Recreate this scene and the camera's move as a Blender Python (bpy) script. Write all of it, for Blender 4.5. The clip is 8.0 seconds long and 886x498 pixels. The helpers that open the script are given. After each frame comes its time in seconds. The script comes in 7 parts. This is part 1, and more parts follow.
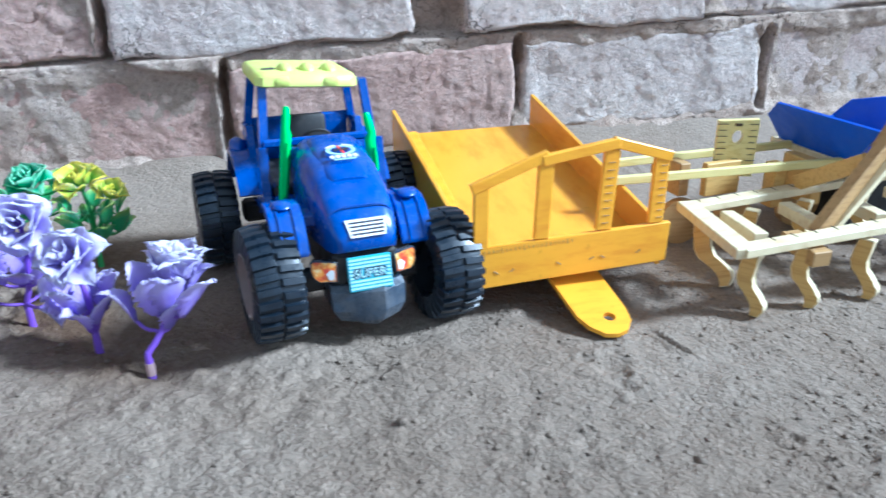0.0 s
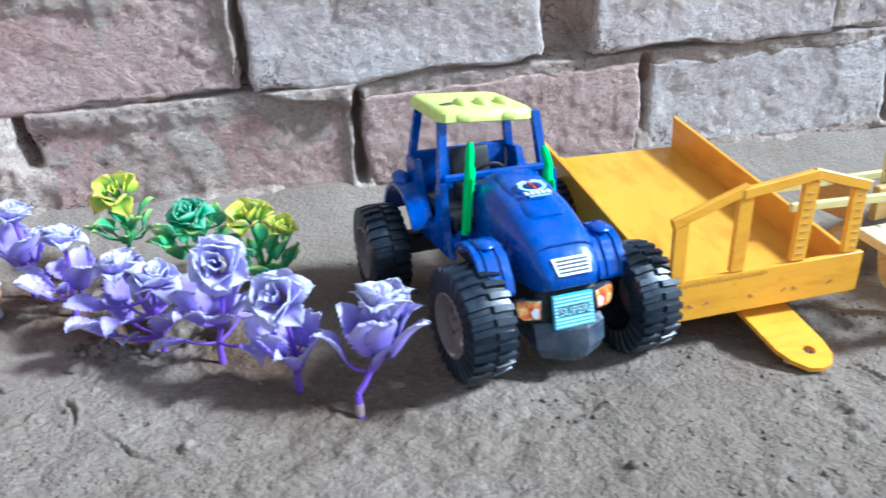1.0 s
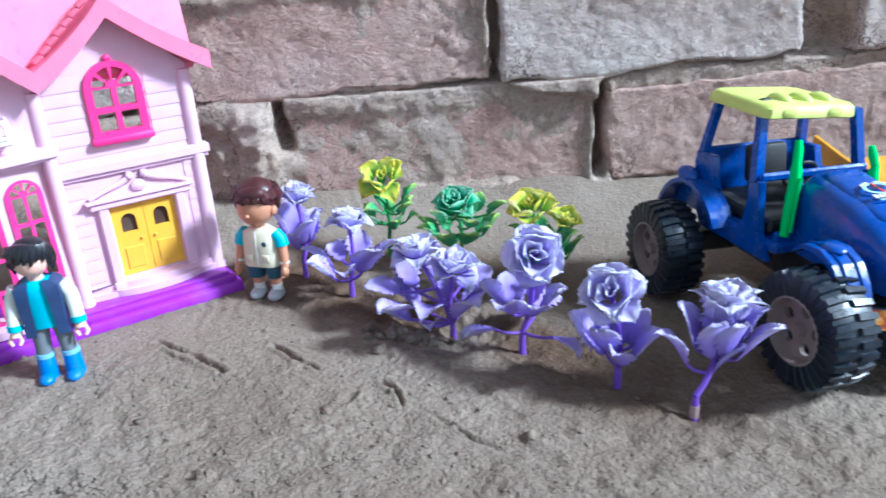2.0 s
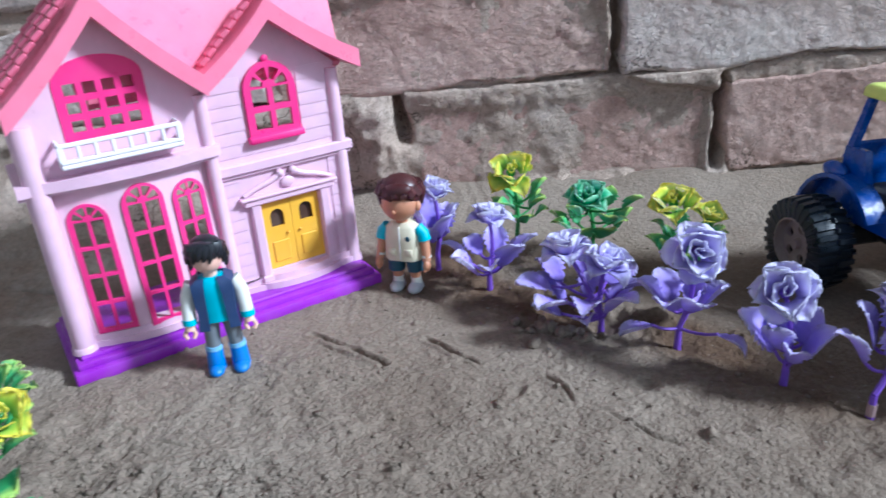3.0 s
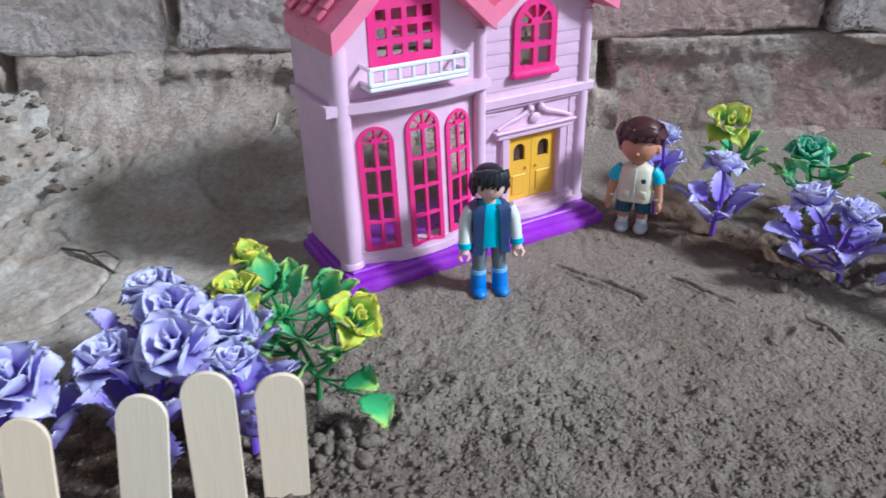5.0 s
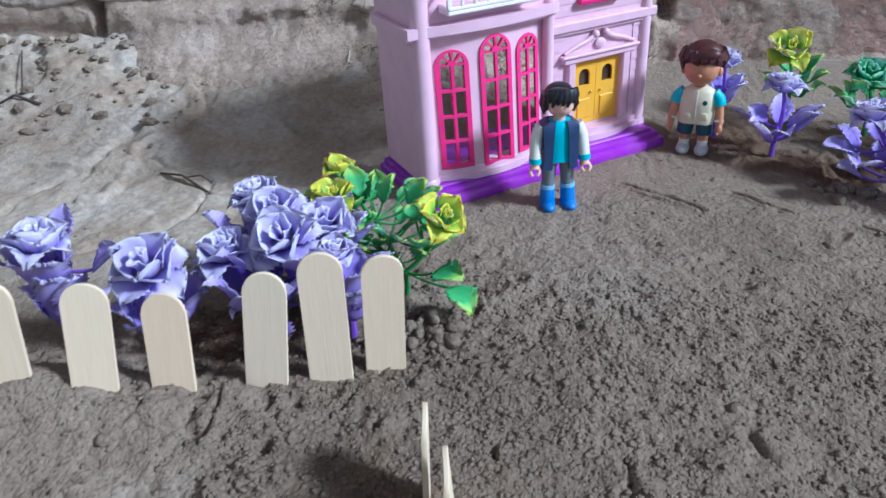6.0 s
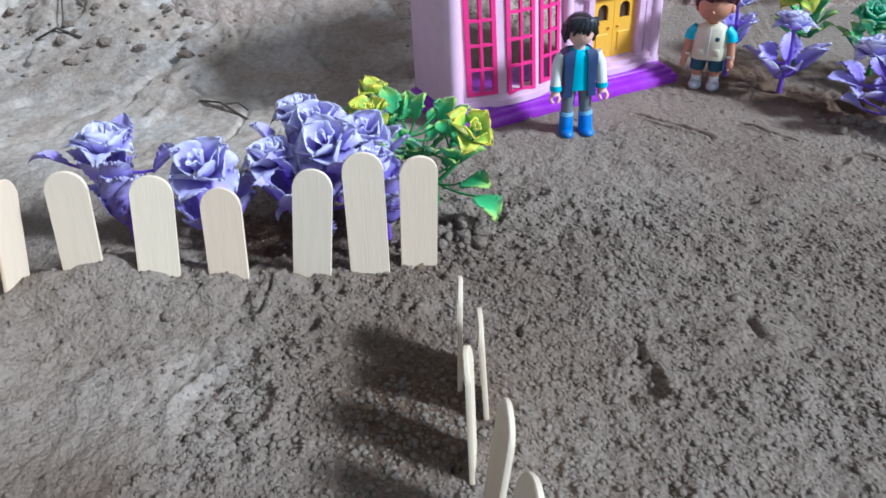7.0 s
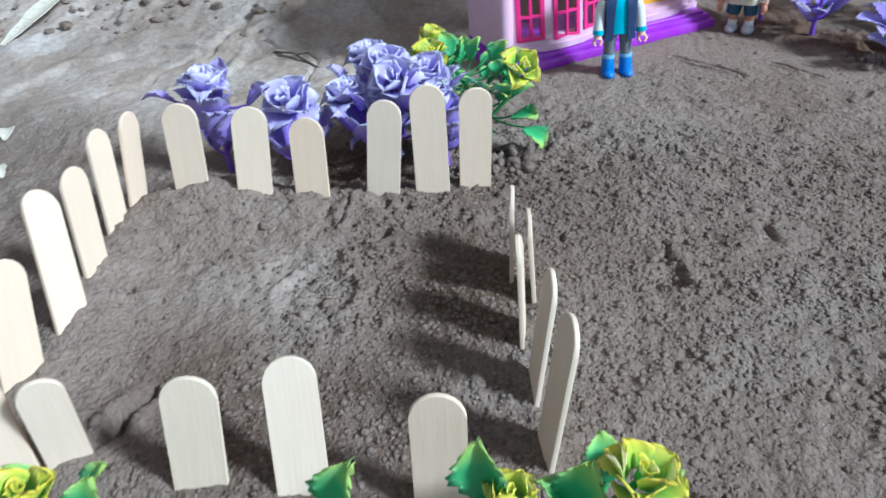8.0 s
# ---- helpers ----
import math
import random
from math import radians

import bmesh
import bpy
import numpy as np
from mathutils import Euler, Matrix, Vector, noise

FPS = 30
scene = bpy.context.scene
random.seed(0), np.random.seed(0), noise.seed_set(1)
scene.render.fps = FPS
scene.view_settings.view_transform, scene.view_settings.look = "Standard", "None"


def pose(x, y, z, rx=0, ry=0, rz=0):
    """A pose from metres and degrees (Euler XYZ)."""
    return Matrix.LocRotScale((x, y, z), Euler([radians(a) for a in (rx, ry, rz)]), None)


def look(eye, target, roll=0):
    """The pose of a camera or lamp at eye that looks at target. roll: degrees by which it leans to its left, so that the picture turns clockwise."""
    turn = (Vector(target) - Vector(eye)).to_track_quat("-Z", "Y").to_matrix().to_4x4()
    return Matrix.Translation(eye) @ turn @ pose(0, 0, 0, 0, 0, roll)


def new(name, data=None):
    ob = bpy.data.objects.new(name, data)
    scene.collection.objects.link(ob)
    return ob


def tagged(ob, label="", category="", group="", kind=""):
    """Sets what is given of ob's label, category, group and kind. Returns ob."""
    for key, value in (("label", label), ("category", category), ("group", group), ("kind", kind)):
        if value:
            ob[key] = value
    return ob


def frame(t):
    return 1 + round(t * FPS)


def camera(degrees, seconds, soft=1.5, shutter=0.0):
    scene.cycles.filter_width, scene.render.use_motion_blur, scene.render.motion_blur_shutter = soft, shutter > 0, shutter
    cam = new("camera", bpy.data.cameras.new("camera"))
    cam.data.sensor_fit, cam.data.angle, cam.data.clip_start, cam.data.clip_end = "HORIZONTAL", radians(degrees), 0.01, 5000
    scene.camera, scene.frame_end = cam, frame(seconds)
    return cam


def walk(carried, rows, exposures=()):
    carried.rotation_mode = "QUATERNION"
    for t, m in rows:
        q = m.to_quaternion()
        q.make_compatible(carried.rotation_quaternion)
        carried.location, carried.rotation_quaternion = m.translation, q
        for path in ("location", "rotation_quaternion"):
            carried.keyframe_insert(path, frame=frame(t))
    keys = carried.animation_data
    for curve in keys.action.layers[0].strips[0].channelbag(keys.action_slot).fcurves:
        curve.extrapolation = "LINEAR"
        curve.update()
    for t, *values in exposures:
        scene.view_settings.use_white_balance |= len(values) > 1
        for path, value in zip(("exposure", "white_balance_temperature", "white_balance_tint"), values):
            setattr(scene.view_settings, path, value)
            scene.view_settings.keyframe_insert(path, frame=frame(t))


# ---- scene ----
cam = camera(61.45, 8.0, shutter=0.38)
PATH = [
    (0, (0.09141, 0.05698, 0.17929), (0.03284, 0.97190, -0.22007), -1.10),
    (0.5, (0.04952, 0.05636, 0.18515), (-0.03029, 0.96987, -0.21375), -1.44),
    (1, (0.01470, 0.05793, 0.19604), (-0.08545, 0.97147, -0.19817), -3.05),
    (1.5, (-0.04638, 0.05430, 0.19724), (-0.18650, 0.96180, -0.19875), -1.29),
    (2, (-0.09477, 0.04647, 0.19898), (-0.31170, 0.93884, -0.19676), -3.21),
    (2.2, (-0.10917, 0.04533, 0.19900), (-0.33066, 0.93852, -0.19235), -2.81),
    (3.3, (-0.17483, 0.01895, 0.21752), (-0.45533, 0.88119, -0.20422), -4.57),
    (3.5, (-0.18894, 0.01213, 0.21819), (-0.48529, 0.86985, -0.20191), -4.23),
    (4, (-0.22166, 0.00056, 0.21669), (-0.50526, 0.83610, -0.25389), -4.83),
    (4.5, (-0.25274, -0.01148, 0.22055), (-0.51910, 0.81789, -0.27057), -2.76),
    (5, (-0.27470, -0.02716, 0.21858), (-0.55072, 0.80857, -0.25614), -1.28),
    (5.2, (-0.28176, -0.03361, 0.21563), (-0.56264, 0.78470, -0.28585), -1.79),
    (6.3, (-0.27639, -0.08512, 0.21058), (-0.61058, 0.70061, -0.30993), -3.69),
    (6.5, (-0.27757, -0.09413, 0.20985), (-0.61170, 0.68691, -0.31773), -3.57),
    (7, (-0.27261, -0.11365, 0.20284), (-0.60044, 0.65309, -0.34910), -3.00),
    (7.5, (-0.25334, -0.13066, 0.20295), (-0.56039, 0.63444, -0.36305), -3.29),
    (7.8, (-0.25612, -0.15739, 0.21035), (-0.60029, 0.58348, -0.36642), -4.65),
    (7.9, (-0.25640, -0.16462, 0.21159), (-0.62067, 0.56382, -0.36866), -5.36),
    (8, (-0.25420, -0.16879, 0.21299), (-0.63154, 0.54923, -0.37187), -5.67),
]
walk(cam, [(t, look(eye, target, roll)) for t, eye, target, roll in PATH],
     exposures=[(0, 1.19, 4600, -1), (1.5, 1.13, 4760, 0), (2.2, 0.96, 4830, 1), (3.4, 0.45, 5000, 3), (5, 0.31, 4980, 3), (6.5, 0.36, 4870, 3), (7, 0.47, 4870, 3), (8, 0.49, 4860, 2)])

# ---------------------------------------------------------------- light
world = bpy.data.worlds.new("world")
scene.world = world
world.use_nodes = True
wt = world.node_tree
sky = wt.nodes.new("ShaderNodeTexSky")
sky.sky_type = "NISHITA"
sky.sun_disc = False
SUN_ELEV, SUN_AZ = radians(37), radians(2)      # hazy light comes along the wall
sky.sun_elevation = SUN_ELEV
sky.sun_rotation = radians(90) - SUN_AZ
haze = wt.nodes.new("ShaderNodeHueSaturation")            # a milky, hazy sky
haze.inputs["Saturation"].default_value = 0.0
wt.links.new(sky.outputs["Color"], haze.inputs["Color"])
wt.links.new(haze.outputs["Color"], wt.nodes["Background"].inputs["Color"])
wt.nodes["Background"].inputs["Strength"].default_value = 0.075

sun_data = bpy.data.lights.new("sun", "SUN")
sun_data.energy = 3.7
sun_data.angle = radians(9)
sun_data.color = (1.0, 0.96, 0.91)
sun = new("sun", sun_data)
sun_from = Vector((math.cos(SUN_ELEV) * math.cos(SUN_AZ), math.cos(SUN_ELEV) * math.sin(SUN_AZ), math.sin(SUN_ELEV)))
sun.matrix_world = look(sun_from * 3.0, (0, 0, 0))


# ---------------------------------------------------------------- materials
def basic(name, rough=0.5, metal=0.0):
    m = bpy.data.materials.new(name)
    m.use_nodes = True
    nt = m.node_tree
    bs = nt.nodes["Principled BSDF"]
    bs.inputs["Roughness"].default_value = rough
    bs.inputs["Metallic"].default_value = metal
    return m, nt, bs


def noise_node(nt, scale, detail=4.0, rough=0.55, coord="Object", stretch=None):
    tc = nt.nodes.new("ShaderNodeTexCoord")
    n = nt.nodes.new("ShaderNodeTexNoise")
    n.inputs["Scale"].default_value = scale
    n.inputs["Detail"].default_value = detail
    n.inputs["Roughness"].default_value = rough
    if stretch:
        mp = nt.nodes.new("ShaderNodeMapping")
        mp.inputs["Scale"].default_value = stretch
        nt.links.new(tc.outputs[coord], mp.inputs["Vector"])
        nt.links.new(mp.outputs["Vector"], n.inputs["Vector"])
    else:
        nt.links.new(tc.outputs[coord], n.inputs["Vector"])
    return n.outputs["Fac"]


def ramp(nt, fac, stops):
    r = nt.nodes.new("ShaderNodeValToRGB")
    els = r.color_ramp.elements
    while len(els) < len(stops):
        els.new(0.5)
    for e, (p, c) in zip(els, stops):
        e.position, e.color = p, (*c, 1.0) if len(c) == 3 else c
    nt.links.new(fac, r.inputs["Fac"])
    return r.outputs["Color"]


def mix(nt, fac, a, b, blend="MIX"):
    m = nt.nodes.new("ShaderNodeMix")
    m.data_type, m.blend_type = "RGBA", blend
    for sock, v in ((m.inputs[0], fac), (m.inputs[6], a), (m.inputs[7], b)):
        if isinstance(v, (int, float)):
            sock.default_value = v
        elif isinstance(v, tuple):
            sock.default_value = (*v, 1.0)
        else:
            nt.links.new(v, sock)
    return m.outputs[2]


def grey(v):
    return (v, v, v)


def bump(nt, bs, height, strength, dist, below=None):
    b = nt.nodes.new("ShaderNodeBump")
    b.inputs["Strength"].default_value = strength
    b.inputs["Distance"].default_value = dist
    nt.links.new(height, b.inputs["Height"])
    if below is not None:
        nt.links.new(below, b.inputs["Normal"])
    nt.links.new(b.outputs["Normal"], bs.inputs["Normal"])
    return b.outputs["Normal"]


def scaled(c, k):
    return tuple(min(1.0, v * k) for v in c)


def plastic(name, col, rough=0.38, var=0.14, dust=0.25, scratch=0.1, sss=0.0):
    """Moulded toy plastic: slight mottling, dust film in patches, tiny scratches."""
    m, nt, bs = basic(name, rough)
    base = ramp(nt, noise_node(nt, 90, 5), [(0.3, scaled(col, 1 - var)), (0.7, scaled(col, 1 + var))])
    patch = ramp(nt, noise_node(nt, 55, 8, 0.7), [(0.45, grey(0.0)), (0.75, grey(dust))])
    c = mix(nt, patch, base, (0.36, 0.32, 0.27))
    nt.links.new(c, bs.inputs["Base Color"])
    r = ramp(nt, noise_node(nt, 140, 6, 0.7), [(0.3, grey(max(0.05, rough - 0.12))), (0.75, grey(min(1, rough + 0.28)))])
    nt.links.new(r, bs.inputs["Roughness"])
    bump(nt, bs, noise_node(nt, 420, 3), scratch, 0.0006)
    if sss:
        bs.inputs["Subsurface Weight"].default_value = sss
        bs.inputs["Subsurface Radius"].default_value = (0.004, 0.003, 0.003)
        bs.inputs["Subsurface Scale"].default_value = 0.5
    return m


def wood(name, light, dark, rough=0.6, along=(6, 90, 90), contrast=1.0, marks=0.0):
    """Craft-stick wood: fine fibres along local x or z."""
    m, nt, bs = basic(name, rough)
    fib = noise_node(nt, 8, 6, 0.6, "Object", along)
    c = ramp(nt, fib, [(0.32, scaled(dark, 1.0)), (0.5, light), (0.72, scaled(light, 1.05))])
    soft = ramp(nt, noise_node(nt, 26, 4), [(0.35, grey(0.0)), (0.8, grey(0.35 * contrast))])
    c = mix(nt, soft, c, dark)
    spots = ramp(nt, noise_node(nt, 170, 3, 0.5), [(0.70, grey(0.0)), (0.78, grey(0.5 * contrast))])
    c = mix(nt, spots, c, scaled(dark, 0.5))
    if marks:                                                # each piece of wood has its own tone
        info = nt.nodes.new("ShaderNodeObjectInfo")
        tone = ramp(nt, info.outputs["Random"], [(0.0, (1.02, 0.90, 0.80)), (0.4, (0.98, 0.97, 0.93)), (0.7, (1.05, 1.04, 1.04)), (1.0, (0.95, 0.93, 0.84))])
        c = mix(nt, marks, c, mix(nt, 1.0, c, tone, "MULTIPLY"))
    nt.links.new(c, bs.inputs["Base Color"])
    bump(nt, bs, fib, 0.25, 0.0006)
    return m


def dyed(name, base, tip, rough=0.5, lo=0.35, hi=0.95):
    """Artificial petal or leaf: one dye at the root and another sprayed on the rim, by the UV's v."""
    m, nt, bs = basic(name, rough)
    uv = nt.nodes.new("ShaderNodeUVMap")
    sep = nt.nodes.new("ShaderNodeSeparateXYZ")
    nt.links.new(uv.outputs["UV"], sep.inputs["Vector"])
    add = nt.nodes.new("ShaderNodeMath")
    add.operation = "MULTIPLY_ADD"
    nt.links.new(noise_node(nt, 160, 5), add.inputs[0])
    add.inputs[1].default_value = 0.55
    nt.links.new(sep.outputs["Y"], add.inputs[2])
    off = nt.nodes.new("ShaderNodeMath")
    off.operation = "SUBTRACT"
    nt.links.new(add.outputs[0], off.inputs[0])
    off.inputs[1].default_value = 0.27
    c = ramp(nt, off.outputs[0], [(0.0, scaled(base, 0.8)), (lo, base), (hi, tip)])
    info = nt.nodes.new("ShaderNodeObjectInfo")
    v = nt.nodes.new("ShaderNodeHueSaturation")
    mr = nt.nodes.new("ShaderNodeMapRange")
    mr.inputs["To Min"].default_value, mr.inputs["To Max"].default_value = 0.85, 1.18
    nt.links.new(info.outputs["Random"], mr.inputs["Value"])
    nt.links.new(mr.outputs["Result"], v.inputs["Value"])
    nt.links.new(c, v.inputs["Color"])
    nt.links.new(v.outputs["Color"], bs.inputs["Base Color"])
    bs.inputs["Specular IOR Level"].default_value = 0.3
    bs.inputs["Subsurface Weight"].default_value = 0.45
    bs.inputs["Subsurface Radius"].default_value = (0.004, 0.004, 0.005)
    bs.inputs["Subsurface Scale"].default_value = 0.4
    bump(nt, bs, noise_node(nt, 260, 4), 0.2, 0.0008)
    return m


def soil_material():
    m, nt, bs = basic("soil", 0.95)
    bs.inputs["Specular IOR Level"].default_value = 0.13
    big = noise_node(nt, 7, 5, 0.6)
    c = ramp(nt, big, [(0.30, (0.188, 0.144, 0.109)), (0.55, (0.238, 0.191, 0.150)), (0.75, (0.284, 0.236, 0.190))])
    grain = noise_node(nt, 420, 4, 0.75)
    g = ramp(nt, grain, [(0.30, grey(0.76)), (0.45, grey(0.97)), (0.70, grey(1.16))])
    c = mix(nt, 1.0, c, g, "MULTIPLY")
    # single grains of sand, each with its own shade
    cell = nt.nodes.new("ShaderNodeTexVoronoi")
    cell.inputs["Scale"].default_value = 430
    tc = nt.nodes.new("ShaderNodeTexCoord")
    warp = nt.nodes.new("ShaderNodeMapping")
    warp.inputs["Rotation"].default_value = (0.4, 0.3, 0.7)
    nt.links.new(tc.outputs["Object"], warp.inputs["Vector"])
    nt.links.new(warp.outputs["Vector"], cell.inputs["Vector"])
    sepc = nt.nodes.new("ShaderNodeSeparateColor")
    nt.links.new(cell.outputs["Color"], sepc.inputs["Color"])
    shade = ramp(nt, sepc.outputs["Red"], [(0.0, grey(0.82)), (0.5, grey(1.0)), (1.0, grey(1.15))])
    loose = ramp(nt, noise_node(nt, 22, 4, 0.6), [(0.35, grey(0.15)), (0.6, grey(0.7))])
    c = mix(nt, loose, c, mix(nt, 1.0, c, shade, "MULTIPLY"))
    damp = ramp(nt, noise_node(nt, 16, 6, 0.65), [(0.56, grey(0.0)), (0.75, grey(0.55))])
    c = mix(nt, damp, c, (0.185, 0.135, 0.098))
    # smooth trodden clay, where the ground's own layer says so
    lay = nt.nodes.new("ShaderNodeAttribute")
    lay.attribute_name = "clay"
    silt = ramp(nt, noise_node(nt, 19, 6, 0.65), [(0.34, (0.300, 0.235, 0.180)), (0.47, (0.370, 0.308, 0.250)), (0.56, (0.420, 0.365, 0.310)), (0.70, (0.490, 0.445, 0.395))])
    fine = ramp(nt, noise_node(nt, 230, 6, 0.75), [(0.34, grey(0.74)), (0.5, grey(1.0)), (0.66, grey(1.20))])
    c = mix(nt, lay.outputs["Fac"], c, mix(nt, 1.0, silt, fine, "MULTIPLY"))
    # darkens moist dug soil, and paints shade beside the sticks and before the wall
    dug_shade = nt.nodes.new("ShaderNodeAttribute")
    dug_shade.attribute_name = "dug_shade"
    c = mix(nt, dug_shade.outputs["Fac"], c, mix(nt, 1.0, c, (0.49, 0.39, 0.32), "MULTIPLY"))
    specks = ramp(nt, noise_node(nt, 700, 2, 0.5), [(0.70, grey(0.0)), (0.76, grey(0.6))])
    c = mix(nt, specks, c, (0.42, 0.39, 0.35))
    nt.links.new(c, bs.inputs["Base Color"])
    level = nt.nodes.new("ShaderNodeMapRange")
    level.inputs["To Min"].default_value, level.inputs["To Max"].default_value = 1.0, 0.22
    trod = nt.nodes.new("ShaderNodeAttribute")
    trod.attribute_name = "trod"
    nt.links.new(trod.outputs["Fac"], level.inputs["Value"])
    b1 = bump(nt, bs, noise_node(nt, 300, 5, 0.66), 0.9, 0.0018)
    inv = nt.nodes.new("ShaderNodeMath")
    inv.operation = "SUBTRACT"
    inv.inputs[0].default_value = 1.0
    nt.links.new(cell.outputs["Distance"], inv.inputs[1])
    b2 = bump(nt, bs, inv.outputs[0], 0.9, 0.0008, b1)
    bump(nt, bs, noise_node(nt, 900, 3, 0.6), 0.6, 0.0007, b2)
    for nd in nt.nodes:
        if nd.type == "BUMP":
            nt.links.new(level.outputs["Result"], nd.inputs["Strength"])
    return m


def weathering(nt, c):
    """Grime in broad patches and a few hair cracks, laid over a wall colour."""
    grime = ramp(nt, noise_node(nt, 10, 7, 0.68), [(0.32, grey(0.80)), (0.48, grey(0.98)), (0.7, grey(1.08))])
    c = mix(nt, 1.0, c, grime, "MULTIPLY")
    for scale, at in ((9, 0.5), (17, 0.47)):
        d = nt.nodes.new("ShaderNodeMath")
        d.operation = "COMPARE"
        nt.links.new(noise_node(nt, scale, 6, 0.6), d.inputs[0])
        d.inputs[1].default_value, d.inputs[2].default_value = at, 0.0032
        where = ramp(nt, noise_node(nt, 6.3, 2, 0.5), [(0.50, grey(0.0)), (0.58, grey(0.8))])
        both = mix(nt, 1.0, where, d.outputs[0], "MULTIPLY")
        c = mix(nt, both, c, (0.10, 0.075, 0.06))
    return c


def flakes(nt, bs):
    """Relief of a weathered wall: broad swell, flaking skin with sharp little steps, sandy grain."""
    b1 = bump(nt, bs, noise_node(nt, 90, 9, 0.76), 0.9, 0.0020)
    chip = ramp(nt, noise_node(nt, 190, 7, 0.72, "Object", (1, 1, 1.8)), [(0.40, grey(0.0)), (0.46, grey(0.55)), (0.54, grey(0.6)), (0.60, grey(1.0))])
    b2 = bump(nt, bs, chip, 0.9, 0.0011, b1)
    bump(nt, bs, noise_node(nt, 560, 4, 0.65), 0.8, 0.0013, b2)


def brick_material(name, dark, middle, light, crusty, crust_colour):
    """Weathered brick: three shades of clay, a pale lime crust that covers part of it, chips and specks."""
    m, nt, bs = basic(name, 0.93)
    bs.inputs["Specular IOR Level"].default_value = 0.13
    info = nt.nodes.new("ShaderNodeObjectInfo")
    red = ramp(nt, info.outputs["Random"], [(0.0, dark), (0.5, middle), (1.0, light)])
    mott = ramp(nt, noise_node(nt, 26, 8, 0.72), [(0.3, grey(0.80)), (0.5, grey(1.0)), (0.72, grey(1.18))])
    c = mix(nt, 1.0, red, mott, "MULTIPLY")
    crust = ramp(nt, noise_node(nt, 13, 7, 0.68), [(0.52 - 0.25 * crusty, grey(0.0)), (0.78 - 0.25 * crusty, grey(0.75)), (0.95 - 0.2 * crusty, grey(0.95))])
    c = mix(nt, crust, c, crust_colour)
    chips = ramp(nt, noise_node(nt, 60, 6, 0.7), [(0.58, grey(0.0)), (0.70, grey(0.7))])
    c = mix(nt, chips, c, (0.40, 0.29, 0.24))
    pale = ramp(nt, noise_node(nt, 210, 4, 0.7), [(0.60, grey(0.0)), (0.72, grey(0.45))])
    c = mix(nt, pale, c, (0.66, 0.57, 0.52))
    fine = ramp(nt, noise_node(nt, 260, 7, 0.78), [(0.34, grey(0.72)), (0.44, grey(0.98)), (0.56, grey(1.10)), (0.68, grey(1.36))])
    c = weathering(nt, mix(nt, 1.0, c, fine, "MULTIPLY"))
    nt.links.new(c, bs.inputs["Base Color"])
    flakes(nt, bs)
    return m


def mortar_material():
    m, nt, bs = basic("mud_mortar", 0.95)
    bs.inputs["Specular IOR Level"].default_value = 0.12
    c = ramp(nt, noise_node(nt, 24, 7, 0.68), [(0.3, (0.39, 0.290, 0.228)), (0.5, (0.49, 0.385, 0.312)), (0.72, (0.59, 0.485, 0.410))])
    g = ramp(nt, noise_node(nt, 260, 7, 0.78), [(0.34, grey(0.66)), (0.46, grey(0.98)), (0.56, grey(1.08)), (0.68, grey(1.32))])
    c = weathering(nt, mix(nt, 1.0, c, g, "MULTIPLY"))
    nt.links.new(c, bs.inputs["Base Color"])
    flakes(nt, bs)
    return m


def lamp_print():
    """Printed lamp sticker: orange and red flames on pale yellow."""
    m, nt, bs = basic("lamp_print", 0.32)
    c = ramp(nt, noise_node(nt, 240, 3, 0.6), [(0.36, (0.82, 0.62, 0.30)), (0.46, (0.80, 0.36, 0.06)), (0.54, (0.66, 0.16, 0.03)), (0.64, (0.50, 0.05, 0.03))])
    nt.links.new(c, bs.inputs["Base Color"])
    return m


LAMP_PRINT = lamp_print()
SOIL, MORTAR = soil_material(), mortar_material()
BRICK_RED = brick_material("red_brown_brick", (0.52, 0.330, 0.275), (0.555, 0.365, 0.305), (0.58, 0.40, 0.335), 0.30, (0.62, 0.49, 0.42))
BRICK_PALE = brick_material("pale_limed_brick", (0.57, 0.43, 0.375), (0.60, 0.48, 0.425), (0.63, 0.52, 0.465), 0.60, (0.70, 0.625, 0.565))
PALE_PINK = plastic("pale_pink_plastic", (0.71, 0.47, 0.60), 0.36, 0.05, 0.10, 0.06, 0.15)
ROOF_PINK = plastic("roof_pink_plastic", (0.80, 0.20, 0.32), 0.32, 0.06, 0.08, 0.06)
SHINGLE_PINK = plastic("shingle_pink_plastic", (0.62, 0.13, 0.22), 0.4, 0.08, 0.12, 0.08)
MAGENTA = plastic("magenta_plastic", (0.75, 0.025, 0.22), 0.34, 0.06, 0.06, 0.05)
PURPLE = plastic("purple_plastic", (0.29, 0.022, 0.50), 0.33, 0.08, 0.18, 0.06)
DOOR_YELLOW = plastic("door_yellow_plastic", (0.80, 0.43, 0.03), 0.36, 0.05, 0.10, 0.05)
RAIL_WHITE = plastic("rail_white_plastic", (0.82, 0.78, 0.82), 0.35, 0.04, 0.06, 0.05)
BLUE = plastic("tractor_blue_plastic", (0.008, 0.066, 0.35), 0.14, 0.14, 0.10, 0.10)
LIME = plastic("lime_plastic", (0.66, 0.74, 0.17), 0.38, 0.06, 0.12, 0.06)
GREEN = plastic("green_plastic", (0.02, 0.62, 0.10), 0.33, 0.06, 0.05, 0.05, 0.2)
TYRE = plastic("tyre_black_plastic", (0.008, 0.014, 0.024), 0.30, 0.25, 0.03, 0.15)
CHASSIS = plastic("chassis_black_plastic", (0.012, 0.012, 0.014), 0.5, 0.2, 0.12, 0.1)
BUMPER = plastic("bumper_slate_plastic", (0.035, 0.050, 0.075), 0.22, 0.25, 0.25, 0.3)
